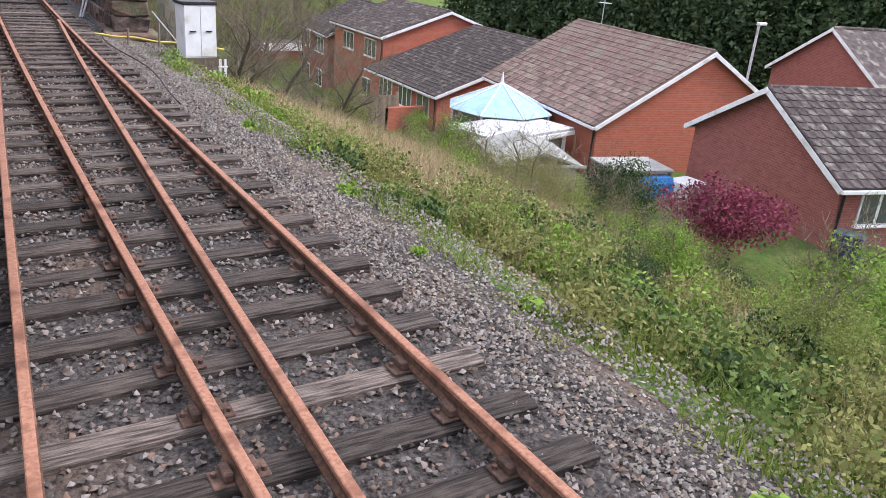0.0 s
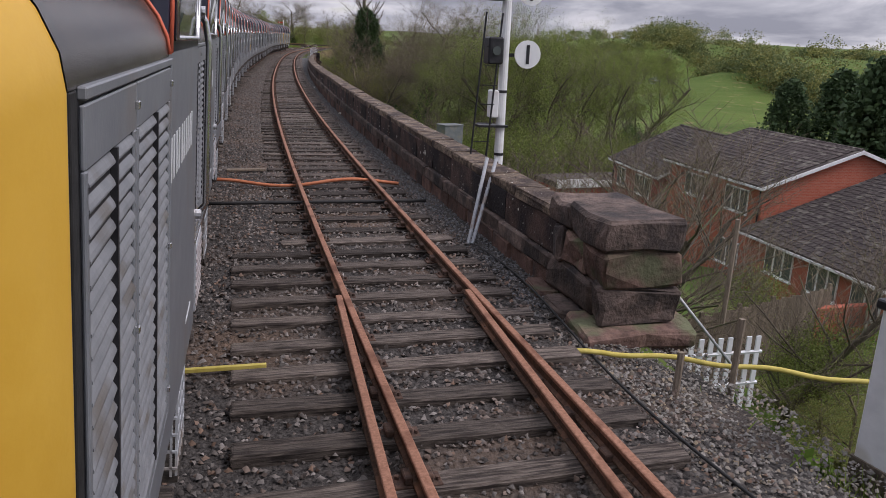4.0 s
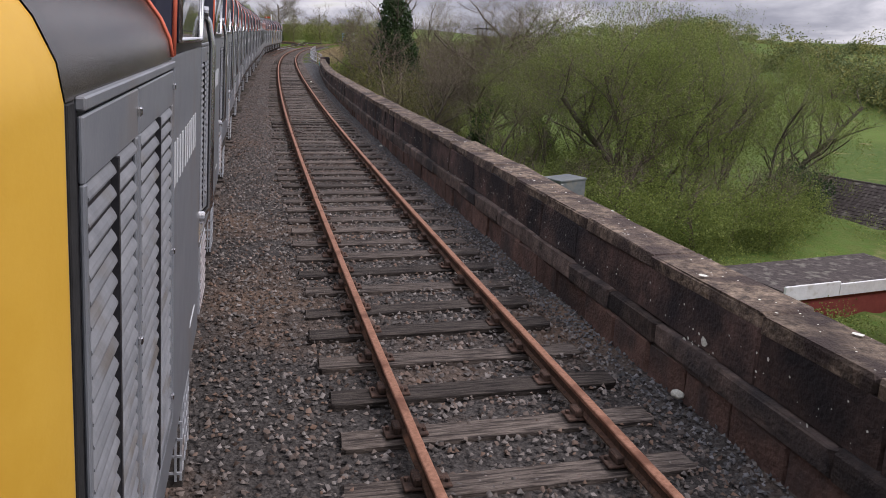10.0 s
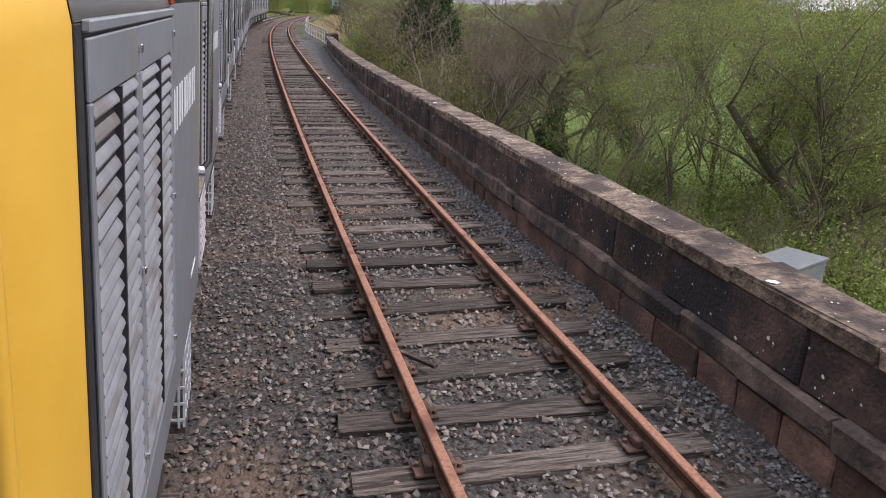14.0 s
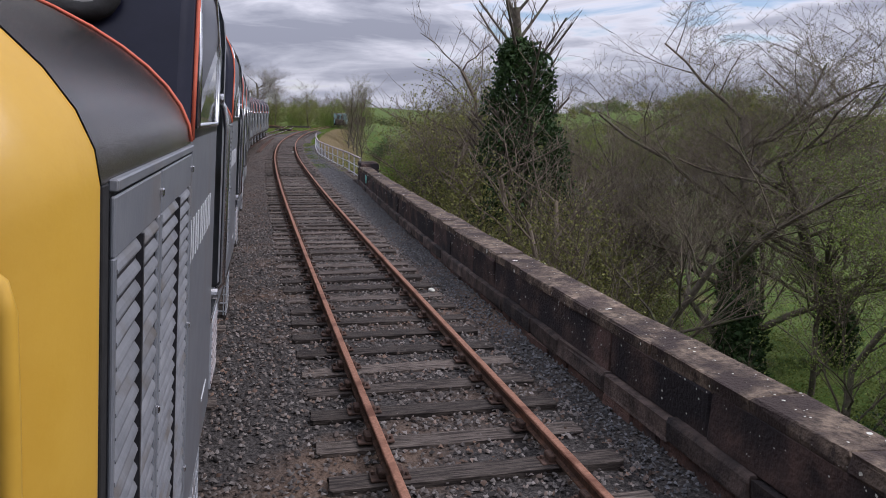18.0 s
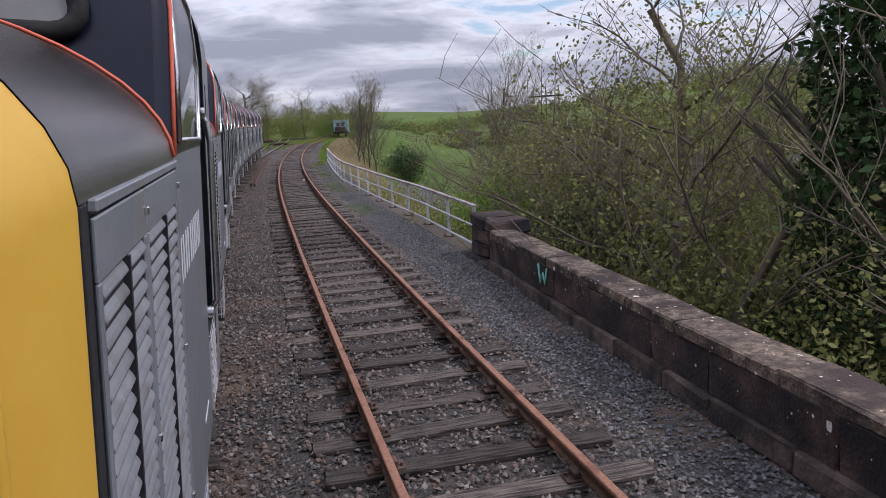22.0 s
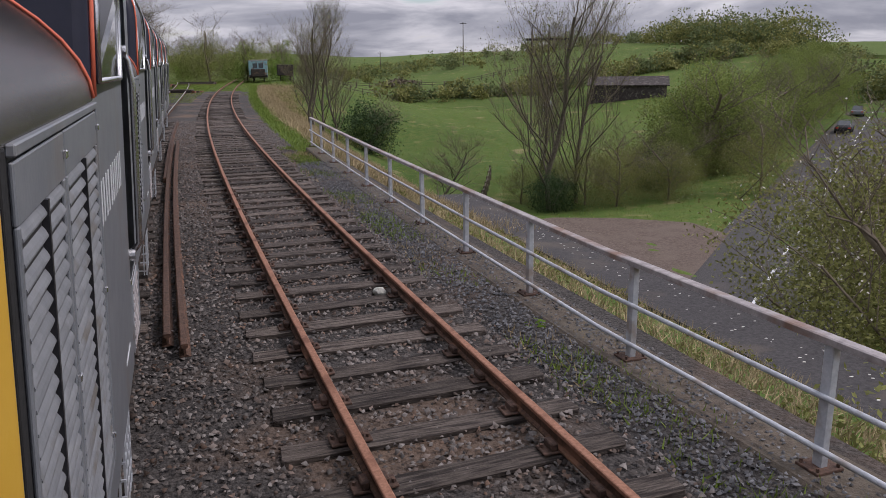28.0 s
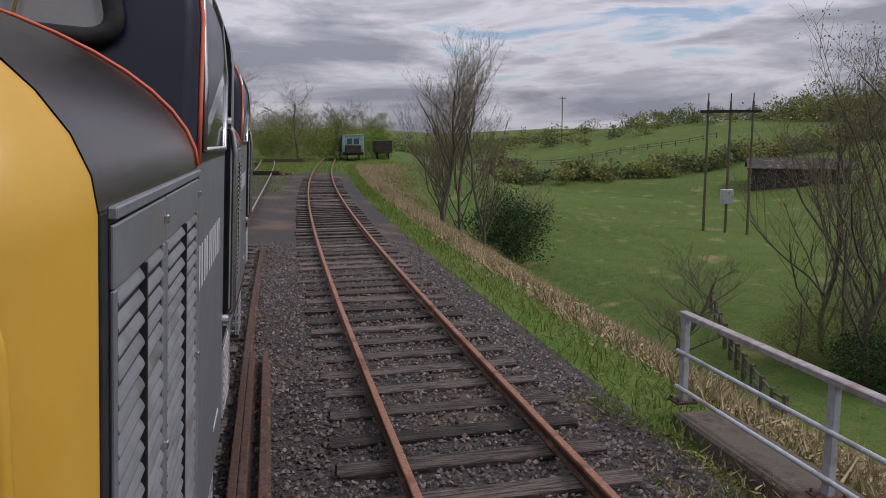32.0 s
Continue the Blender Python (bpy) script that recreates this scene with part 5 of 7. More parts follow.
house("two-storey brown brick house with white upper windows", (30.2, 61.4), heading(-0.12, -1), 4.6, 7.0, -9.2, -4.2, -2.1, BRICK_DEEP, TILE_DARK, (1,), (("right", 1.5, 3.3, 1.3, 1.2, 2), ("right", 4.8, 3.3, 2.2, 1.2, 3), ("right", 1.5, 0.7, 1.3, 1.3, 2), ("right", 4.8, 0.7, 1.6, 1.3, 2)))
house("old brick house with dark mossy roof and two skylights", (46.0, 87.6), heading(0.30, -0.95), 4.2, 12, -11.8, -8.9, -6.3, BRICK_DEEP, TILE_DARK, (1,), (("right", 6.5, 0.6, 1.1, 1.1, 2),))
house("low brick outhouse with tiled roof", (37.2, 80.6), heading(0.8, 0.5), 1.9, 5, -11.0, -9.4, -8.1, BRICK_DEEP, TILE_DARK, (), name="outhouse")
house("bungalow with patched dark tiled roof beyond", (39.5, 24.0), heading(0.96, -0.28), 4.2, 9, -5.6, -2.2, 0.3, BRICK_DEEP, TILE_DARK, ())

# flat-roofed red building with a white fascia
fb = thing("flat_roofed_building", pose(27.6, 66.9, -9.9, 0, 0, 4), "low red-walled flat-roofed building with white fascia", "building")
box_part("wall", (-4.4, -1.2, -0.8), (4.4, 2.6, 2.85), material("maroon_render", (0.17, 0.035, 0.03), (0.22, 0.05, 0.04), scale=3, rough=0.8), fb)
for dx, dz in ((-4.5, 0.12), (-1.5, 0.0), (1.5, 0.0)):
    box_part("fascia", (dx, -1.3, 2.85), (dx + 2.99, -1.2, 3.36 + dz), WHITE, fb, 0.01)
box_part("roof_deck", (-4.4, -1.19, 2.85), (4.4, 2.6, 3.22), TILE_DARK, fb)

# conservatory with a pale blue roof
cv = thing("conservatory", pose(20.9, 27.6, -6.4, 0, 0, 12), "white framed conservatory with pale blue pyramid roof", "conservatory")
n = 8
ring = [(2.3 * math.cos(2 * math.pi * (i + 0.5) / n), 2.3 * math.sin(2 * math.pi * (i + 0.5) / n)) for i in range(n)]
mesh_from("dwarf_wall", [(x, y, z) for z in (-0.8, 0.7) for x, y in ring], [(i, (i + 1) % n, n + (i + 1) % n, n + i) for i in range(n)], BRICK_RED, cv)
for i in range(n):
    (xa, ya), (xb, yb) = ring[i], ring[(i + 1) % n]
    tube_part("corner_post", (xa, ya, 0.7), (xa, ya, 2.5), 0.05, WHITE, cv, sides=6)
    mesh_from("pane", [(xa * 0.985, ya * 0.985, 0.75), (xb * 0.985, yb * 0.985, 0.75), (xb * 0.985, yb * 0.985, 2.45), (xa * 0.985, ya * 0.985, 2.45)], [(0, 1, 2, 3)], GLASS, cv)
    for z in (0.72, 1.9, 2.47):
        tube_part("glazing_bar", (xa, ya, z), (xb, yb, z), 0.035, WHITE, cv, sides=6)
    mesh_from("roof_panel", [(xa * 1.06, ya * 1.06, 2.5), (xb * 1.06, yb * 1.06, 2.5), (0, 0, 3.6)], [(0, 1, 2)], ROOF_GLASS, cv)
    tube_part("roof_bar", (xa * 1.06, ya * 1.06, 2.52), (0, 0, 3.62), 0.03, WHITE, cv, sides=6)
tube_part("finial", (0, 0, 3.55), (0, 0, 4.1), 0.10, WHITE, cv, r2=0.01, sides=8)
lt = thing("lean_to", pose(19.2, 24.6, -6.0, 0, 0, 12), "white roofed garden lean-to beside the conservatory", "lean-to")
box_part("wall", (-2.0, -1.2, -0.8), (2.4, 1.2, 1.9), WHITE, lt)
box_part("roof", (-2.2, -1.4, 1.9), (2.6, 1.4, 2.02), GALV, lt, 0.01)
box_part("fascia", (-2.24, -1.44, 1.72), (2.64, 1.44, 1.895), WHITE, lt, 0.01)
box_part("brick_base", (-2.03, -1.23, -0.8), (2.43, 1.23, 0.35), BRICK_DEEP, lt)
for i in range(4):
    box_part("pane", (-1.85 + 1.03 * i, -1.23, 0.5), (-1.0 + 1.03 * i, -1.19, 1.6), GLASS, lt)
for i in range(2):
    box_part("pane", (-2.03, -1.0 + 1.05 * i, 0.5), (-1.99, -0.1 + 1.05 * i, 1.6), GLASS, lt)

# shed, workbench under a roof, bench, bins and clutter in the garden
sd = thing("garden_shed", pose(15.4, 18.6, -5.0, 0, 0, -20), "pale weathered garden shed with grey sloped roof", "shed")
box_part("wall", (-1.2, -1.3, -0.8), (1.2, 1.3, 1.75), SHEDCOL, sd, 0.01)
for sx in (-1, 1):
    rf = part("roof", add_box(bmesh.new(), (0, -1.5, -0.05), (1.42, 1.5, 0.02)), SHEDROOF, sd)
    rf.matrix_local = pose(0, 0, 2.15, 0, 17, 0) if sx > 0 else pose(0, 0, 2.15, 0, 0, 180) @ pose(0, 0, 0, 0, 17, 0)
    box_part("roof_edge", (sx * 0.7 - 0.7, -1.53, 1.72), (sx * 0.7 + 0.7, -1.49, 1.80), SHEDCOL, sd)
box_part("door_edge", (0.2, -1.33, -0.5), (0.26, -1.29, 1.6), FENCE_WOOD, sd)
wb = thing("store_table", pose(20.2, 18.6, -5.3, 0, 0, -15), "dark flat-topped garden store with clutter on top", "store")
box_part("top", (-1.2, -0.9, 1.25), (1.2, 0.9, 1.33), SHEDROOF, wb, 0.01)
for dx in (-1.1, 1.1):
    for dy in (-0.8, 0.8):
        box_part("leg", (dx - 0.05, dy - 0.05, -0.6), (dx + 0.05, dy + 0.05, 1.25), FENCE_WOOD, wb)
box_part("back_panel", (-1.1, 0.72, -0.3), (1.1, 0.78, 1.2), BLACK, wb)
bm = add_box(bmesh.new(), (-0.6, -0.4, -0.5), (0.6, 0.4, 0.95), 0.18)
for v in bm.verts:
    v.co += Vector((random.Random(int(v.co.x * 99)).uniform(-0.1, 0.1), 0, 0))
tp = part("tarpaulin", bm, TARP)
tp.matrix_world = pose(20.5, 17.5, -5.1, 0, 0, -10)
tagged(tp, "rumpled blue tarpaulin over stored things", "tarpaulin")
bn = thing("garden_bench", pose(18.0, 17.6, -5.0, 0, 0, -30), "weathered slatted wooden garden bench", "bench")
for i in range(4):
    box_part("seat_slat", (-0.6, -0.25 + i * 0.12, 0.42), (0.6, -0.16 + i * 0.12, 0.45), FENCE_WOOD, bn)
for i in range(3):
    box_part("back_slat", (-0.6, 0.26, 0.55 + i * 0.13), (0.6, 0.29, 0.64 + i * 0.13), FENCE_WOOD, bn)
for dx in (-0.55, 0.55):
    for dy in (-0.22, 0.24):
        box_part("leg", (dx - 0.03, dy - 0.03, -0.5), (dx + 0.03, dy + 0.03, 0.42), FENCE_WOOD, bn)
wbin = thing("wheelie_bin", pose(20.1, 10.3, -4.7, 0, 0, 20), "dark blue wheeled bin beside the brick wall", "bin")
part("body", add_box(bmesh.new(), (-0.29, -0.35, -0.6), (0.29, 0.35, 0.98), 0.04), DARKBLUE, wbin)
part("lid", add_box(bmesh.new(), (-0.31, -0.38, 0.98), (0.31, 0.38, 1.06), 0.02), DARKBLUE, wbin)
box_part("handle", (-0.25, 0.38, 0.95), (0.25, 0.42, 0.99), DARKBLUE, wbin)
sol = thing("water_tank", pose(21.3, 16.9, -5.2, 0, 0, 0), "pale plastic water tank in a wire cage", "tank")
box_part("tank", (-0.5, -0.5, -0.4), (0.5, 0.5, 1.0), LIGHTGREY, sol, 0.06)
for i in range(5):
    box_part("cage_bar", (-0.53, -0.53, 0.0 + 0.22 * i), (0.53, -0.51, 0.03 + 0.22 * i), GALV, sol)
ap = thing("television_aerial", pose(31.5, 33.0, -4.0), "thin metal television aerial mast with elements", "aerial")
tube_part("mast", (0, 0, 0), (0, 0, 4.6), 0.025, GALV, ap, sides=6)
for i in range(5):
    tube_part("element", (-0.3, 0.15 * i - 0.3, 4.4), (0.3, 0.15 * i - 0.3, 4.4), 0.012, GALV, ap, sides=5)
sl = thing("street_lamp", pose(36.5, 26.5, -6.5), "grey street lamp beyond the roofs", "street lamp")
tube_part("column", (0, 0, 0), (0, 0, 6.6), 0.07, GALV, sl, sides=8)
part("lantern", add_box(bmesh.new(), (-0.1, -0.12, 6.55), (0.55, 0.12, 6.72), 0.04), LIGHTGREY, sl)

# garden fences and walls
gw = tagged(part("garden_wall", add_box(bmesh.new(), (20.2, 37.1, -9), (26.3, 37.4, -5.9), 0.01), BRICK_RED), "low red brick garden wall", "wall", kind="structure")
fe = thing("board_fence", pose(0, 0, 0), "weathered grey-brown closeboard garden fence", "fence")
for i in range(46):
    p = Vector((11.2 + i * 0.22, 33.0 + i * 0.10, -6.0))
    box_part("board", (p.x, p.y, -8), (p.x + 0.19, p.y + 0.03, -4.35 - 0.03 * (i % 3) - i * 0.02), FENCE_WOOD, fe)
    if i % 9 == 0:
        box_part("post", (p.x - 0.05, p.y - 0.1, -8), (p.x + 0.07, p.y, -4.2 - i * 0.02), FENCE_WOOD, fe)
pk = thing("picket_fence", Matrix(), "short pale picket fence at the pier's foot", "fence")
for i in range(9):
    p = at(25.2, 4.2 + i * 0.16)
    box_part("picket", (p.x, p.y, -2.4), (p.x + 0.08, p.y + 0.025, -1.25), LIGHTGREY, pk)
for z in (-2.0, -1.5):
    a, b = at(25.22, 4.1, z), at(25.22, 5.6, z)
    tube_part("rail", a, b, 0.03, LIGHTGREY, pk, sides=5)

# maroon shrub and garden bushes
mar = shrub("spreading maroon-leaved maple shrub", 71, 1.55, 0.72, LEAF_MAROON, 3600, 0.05)
mar.matrix_world = pose(16.6, 11.9, -3.75)
for x, y, z, sc, ob in ((17.4, 16.2, -4.9, 0.55, DARK), (16.8, 15.4, -4.8, 0.4, DARK), (17.4, 12.6, -4.6, 0.4, BUSH), (18.7, 38.5, -6.6, 0.5, BUSH), (20.8, 34.5, -6.8, 0.5, LIME), (14.5, 30.5, -5.5, 0.5, BUSH), (16.4, 24.4, -5.4, 0.75, LIME)):
    c = copy_thing(ob, Matrix())
    c.matrix_world = pose(x, y, z, 0, 0, x * 50) @ Matrix.Diagonal((sc, sc, sc, 1))

# ---------------------------------------------------------------- locomotives on the other line
W = 1.375


def section(y, w, zs, zc, z0=1.12, n=9, p=2.5):
    """Half section from sole to crown: straight side, then a rounded shoulder."""
    pts = [Vector((w - 0.05, y, z0)), Vector((w, y, z0 + 0.12)), Vector((w, y, zs))]
    for i in range(1, n + 1):
        a = math.pi / 2 * i / n
        pts.append(Vector((w * max(0.0, math.cos(a)) ** (2 / p), y, zs + (zc - zs) * math.sin(a) ** (2 / p))))
    return pts


def loft(name, rows, mat, parent, smooth=True, label="", both=True):
    vs, fs = [], []
    k = len(rows[0])
    for r0 in rows:
        vs += r0
    for i in range(len(rows) - 1):
        for j in range(k - 1):
            fs.append((i * k + j, (i + 1) * k + j, (i + 1) * k + j + 1, i * k + j + 1))
    if both:
        m = len(vs)
        vs += [Vector((-v.x, v.y, v.z)) for v in vs]
        fs += [tuple(m + q for q in reversed(f)) for f in fs]
    return mesh_from(name, vs, fs, mat, parent, label, smooth)


# one locomotive repeated: noses set just ahead of the camera at each whole second
NOSES_BY_SECOND = (
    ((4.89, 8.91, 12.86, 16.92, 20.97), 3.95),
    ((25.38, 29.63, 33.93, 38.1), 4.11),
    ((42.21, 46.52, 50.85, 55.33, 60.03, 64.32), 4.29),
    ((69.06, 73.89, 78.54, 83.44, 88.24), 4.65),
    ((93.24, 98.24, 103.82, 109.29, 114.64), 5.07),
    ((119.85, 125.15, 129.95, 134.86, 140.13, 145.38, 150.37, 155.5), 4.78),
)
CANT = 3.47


def nose_sections(y0):
    """Sections of a nose from its rounded end (first) to the cab."""
    out = []
    for d, shrink, drop in ((0.0, 0.62, 0.62), (0.015, 0.32, 0.40), (0.05, 0.17, 0.25), (0.09, 0.10, 0.16), (0.14, 0.05, 0.085), (0.20, 0.02, 0.035), (0.274, 0.0, 0.0), (1.73, 0.0, -0.02)):
        out.append(section(y0 + d, W - shrink, 2.70 - drop * 0.4, 3.25 - drop, p=1.9, n=14))
    return out


def build_locomotive(length):
    """A nose-and-cab unit, cut short so copies repeat each second along the camera path."""
    loco = thing("diesel_locomotive", Matrix(), "grey diesel locomotive with yellow nose and black bonnet, shortened to repeat along the camera path", "locomotive", "coupled locomotives")
    ns = nose_sections(0.22)
    loft("nose_end", ns[:7], YELLOW, loco, label="bright yellow rounded nose end")
    mesh_from("nose_front", [Vector(v) for v in ns[0]] + [Vector((-v.x, v.y, v.z)) for v in reversed(ns[0][:-1])], [tuple(range(2 * len(ns[0]) - 1))], YELLOW, loco)
    for side in (1, -1):
        loft("nose_side", [[Vector((side * v.x, v.y, v.z)) for v in r0[:3]] for r0 in ns[6:][::side]], LOCO_GREY, loco, both=False)
        box_part("rubber_seam", (side * W - 0.004, 0.496, 1.30), (side * W + 0.004, 0.542, 2.70), RUBBER, loco, 0.002)
    loft("bonnet", [[v + Vector((0.002, 0, 0.002)) for v in r0[2:]] for r0 in (ns[6], section(1.2, W, 2.70, 3.26, p=1.9, n=14), ns[7])], LOCO_BLACK, loco, label="glossy grimy black bonnet")
    # cab: raked front, navy upper side, then the grey engine-room body
    cab, mid_y, end = 1.95, 3.44, length
    secs = [section(y, W, 3.20, 4.08, p=2.0, n=12) for y in (cab, cab + 0.3, mid_y, end)]
    for side in (1, -1):
        loft("cab_side", [[Vector((side * (v.x - 0.001), v.y, min(v.z, 2.72))) for v in r0[:3]] for r0 in secs[:3][::side]], LOCO_GREY, loco, both=False)

    def raked(v):
        return Vector((v.x - 0.03 * max(0.0, v.z - 3.2), cab + (v.z - 2.72) * 0.22, v.z))
    up = [[Vector((W, r0[0].y, 2.72)), Vector((W, r0[0].y, 2.96))] + [Vector(v) for v in r0[2:]] for r0 in secs]
    # the corner between cab front and side is rounded
    lip = [raked(Vector((v.x - 0.05 if v.x > 0.06 else v.x, 0, v.z))) for v in up[0]]
    edge = [Vector((v.x, raked(v).y + 0.05, v.z)) for v in up[0]]
    soft = [(a + b) / 2 + Vector((0.014 if b.x > 0.06 else 0.0, -0.012, 0)) for a, b in zip(lip, edge)]
    loft("cab_roof", [lip, soft, edge, [Vector((v.x, max(v.y, 2.5), v.z)) for v in up[1]], up[2]], LOCO_NAVY, loco, label="dark navy cab upper side and roof")
    face = lip + [Vector((-v.x, v.y, v.z)) for v in reversed(lip[:-1])]
    mesh_from("cab_front", face, [tuple(range(len(face)))], LOCO_NAVY, loco, "dark navy cab front")
    # engine-room side behind the doorway
    rear = mid_y + 0.46
    for side in (1, -1):
        # full width first, then an end narrowed to stay out of the camera's view
        cut = max(rear + 0.02, end - 0.35)
        rows = [(rear, 0.0), (cut, 0.0), (cut + 0.01, 0.14), (end, 0.14)] if cut > rear + 0.1 else [(rear, 0.14), (end, 0.14)]
        loft("body_side", [[Vector((side * max(0.0, v.x + 0.004 - inset), y, v.z - inset * (v.z > 3.21))) for v in section(y, W, 3.20, 4.10, p=2.0, n=12)] for y, inset in rows[::side]], LOCO_GREY, loco, smooth=False, both=False)
        if side > 0 and cut > rear + 0.3:
            for z0, z1 in ((1.50, 2.40), (2.50, 3.05)):
                box_part("panel_gap", (W + 0.001, rear + 0.16, z0), (W + 0.007, rear + 0.19, z1), BLACK, loco)
    back = [Vector((max(0.0, v.x - 0.14), end, v.z - 0.14 * (v.z > 3.21))) for v in secs[3]]
    mesh_from("body_back", back + [Vector((-v.x, v.y, v.z)) for v in reversed(back[:-1])], [tuple(range(2 * len(back) - 1))[::-1]], LOCO_GREY, loco)
    loft("doorway_roof", [[Vector((max(0.0, v.x - (0.10 if y > mid_y + 0.1 else 0)), v.y, v.z)) for v in section(y, W, 3.20, 4.08, p=2.0, n=12)[2:]] for y in (mid_y, mid_y + 0.12, rear)], LOCO_NAVY, loco)
    for side in (1,):
        x0 = side * (W - 0.16)
        door = box_part("cab_door", (min(x0, x0 + side * 0.03), mid_y - 0.02, 1.72), (max(x0, x0 + side * 0.03), rear + 0.02, 3.22), BLACK, loco, 0.005, "recessed black cab door")
        box_part("door_window", (x0 + side * 0.02 - 0.014, mid_y + 0.10, 2.5), (x0 + side * 0.02 + 0.014, rear - 0.08, 3.05), GLASS, door, 0.01)
        box_part("door_jamb", (W - 0.16, mid_y - 0.004, 1.72), (W - 0.002, mid_y + 0.016, 3.20), BLACK, loco)
        pipe_along("handrail", [(side * (W + 0.005), mid_y + 0.05, 1.84), (side * (W + 0.05), mid_y + 0.05, 1.90), (side * (W + 0.05), mid_y + 0.05, 2.72), (side * (W + 0.03), mid_y + 0.04, 2.84), (side * (W - 0.01), mid_y + 0.02, 2.90)], 0.017, CHROME, loco, 10, "polished vertical handrail")
        for zz in (1.84, 2.88):
            tube_part("handrail_boss", (side * (W - 0.01), mid_y + 0.03, zz), (side * (W + 0.03), mid_y + 0.03, zz), 0.032, CHROME, loco, sides=12)
        step = box_part("step_plate", (side * (W - 0.09) - 0.095, mid_y, 1.68), (side * (W - 0.09) + 0.095, rear, 1.712), CHROME, loco, 0.003, "chequered metal step plate")
        box_part("step_riser", (side * W - 0.006, mid_y + 0.01, 1.30), (side * W + 0.008, rear - 0.01, 1.68), GALV, step)
        bm = bmesh.new()
        for i in range(7):
            add_box(bm, (side * (W + 0.010) - 0.004, mid_y + 0.02, 1.325 + 0.05 * i), (side * (W + 0.010) + 0.004, rear - 0.02, 1.345 + 0.05 * i), 0.003)
        part("step_tread", bm, TOPRAIL, step)
    for sx in (-1, 1):
        # windscreen pane and its rubber seal lie proud on the raked front
        def scr(u, v, lift):
            z = 3.10 + v * 0.56
            return Vector((sx * (0.10 + u * 1.03 - 0.12 * v * u), cab + (z - 2.72) * 0.22 - lift, z))
        corners = [(0.06, 0.06)]
        for cu, cv, a0 in ((0.90, 0.16, -90), (0.90, 0.86, 0), (0.08, 0.88, 90)):
            for k in range(5):
                a = radians(a0 + 22.5 * k)
                corners.append((cu + 0.10 * math.cos(a), cv + 0.15 * math.sin(a)))
        mesh_from("windscreen", [scr(u, v, 0.035) for u, v in corners], [tuple(range(len(corners)))[::sx]], SCREEN, loco, "rounded cab windscreen, sky reflection put into its grey, in black rubber")
        pts = [scr(u, v, 0.03) for u, v in corners]
        pipe_along("windscreen_seal", pts + [pts[0]], 0.032, RUBBER, loco, 8)
        pipe_along("wiper", [scr(0.70, 0.03, 0.06), scr(0.86, 0.95, 0.06)], 0.006, HOSE_YELLOW, loco, 5)
        box_part("wiper_foot", (sx * 0.76 - 0.03, cab - 0.02, 3.02), (sx * 0.76 + 0.03, cab + 0.10, 3.09), RUBBER, loco, 0.01)
        # lining between bonnet and cab, and up the cab corner
        rn = ns[-1][2:]
        pipe_along("lining", [Vector((sx * (v.x + 0.005), v.y - 0.006, v.z + 0.008)) for v in rn], 0.0065, ORANGE_LINE, loco, 6, "orange-pink painted lining")
        pipe_along("lining", [Vector((sx * (v.x + 0.003), v.y - 0.006, v.z)) for v in edge[:9]], 0.008, ORANGE_LINE, loco, 6, "orange-pink painted lining")
        # yellow handrails and buffers on the nose end
        pipe_along("nose_handrail", [(sx * 1.17, 0.33, 2.615), (sx * 1.20, 0.25, 2.615), (sx * 1.287, 0.245, 2.611), (sx * 1.303, 0.25, 2.595), (sx * 1.312, 0.25, 2.56), (sx * 1.315, 0.25, 2.40), (sx * 1.315, 0.25, 1.62), (sx * 1.30, 0.25, 1.56), (sx * 1.25, 0.34, 1.54)], 0.016, YELLOW, loco, 10)
        bf = tube_part("buffer", (sx * 0.87, 0.25, 1.05), (sx * 0.87, 0.08, 1.05), 0.11, UNDERFRAME, loco, sides=14)
        tube_part("buffer_head", (sx * 0.87, 0.08, 1.05), (sx * 0.87, 0.04, 1.05), 0.23, UNDERFRAME, bf, sides=18)
        box_part("solebar", (sx * (W - 0.09) - 0.05, 0.5, 1.0), (sx * (W - 0.09) + 0.05, length - 0.1, 1.14), UNDERFRAME, loco, 0.01)
        # cab side window in a bright frame, above the grey side
        if sx < 0:
            continue
        fr = [(2.14, 2.765), (3.30, 2.755), (3.33, 3.10), (3.26, 3.36), (3.16, 3.42), (2.40, 3.44), (2.28, 3.36), (2.17, 3.0)]
        def tumble(y, z, o):
            return Vector((sx * (W * math.sqrt(max(0.0, 1 - (max(0.0, z - 3.2) / 0.88) ** 2)) + o), y, z))
        win = mesh_from("cab_window", [tumble(y, z, 0.006) for y, z in fr], [tuple(range(len(fr)))[::-sx]], GLASS, loco, "dark cab side window in a bright frame")
        pts = [tumble(y, z, 0.007) for y, z in fr]
        pipe_along("window_frame", pts + [pts[0]], 0.011, CHROME, win, 6)
        # louvred grille on the nose side: a raised surround and two doors
        a, b, z0, z1 = 0.555, 1.91, 1.48, 2.69
        x = lambda v: sx * (W + v)
        def bx(name, y0, y1, q0, q1, lo, hi, mat, parent, bev=0.003):
            return box_part(name, (min(x(lo), x(hi)), y0, q0), (max(x(lo), x(hi)), y1, q1), mat, parent, bev)
        # black backing paints the darkness behind the louvres; the side has no opening
        g = bx("grille", a, b, z0, z1, -0.02, 0.003, BLACK, loco)
        tagged(g, "grey louvred ventilation grille with two doors")
        bx("grille_frame", a, b + 0.02, z1 - 0.005, z1 + 0.016, 0.0, 0.016, LOCO_GREY, g)
        bx("grille_frame", a, b, z0 - 0.02, z0, 0.0, 0.012, LOCO_GREY, g)
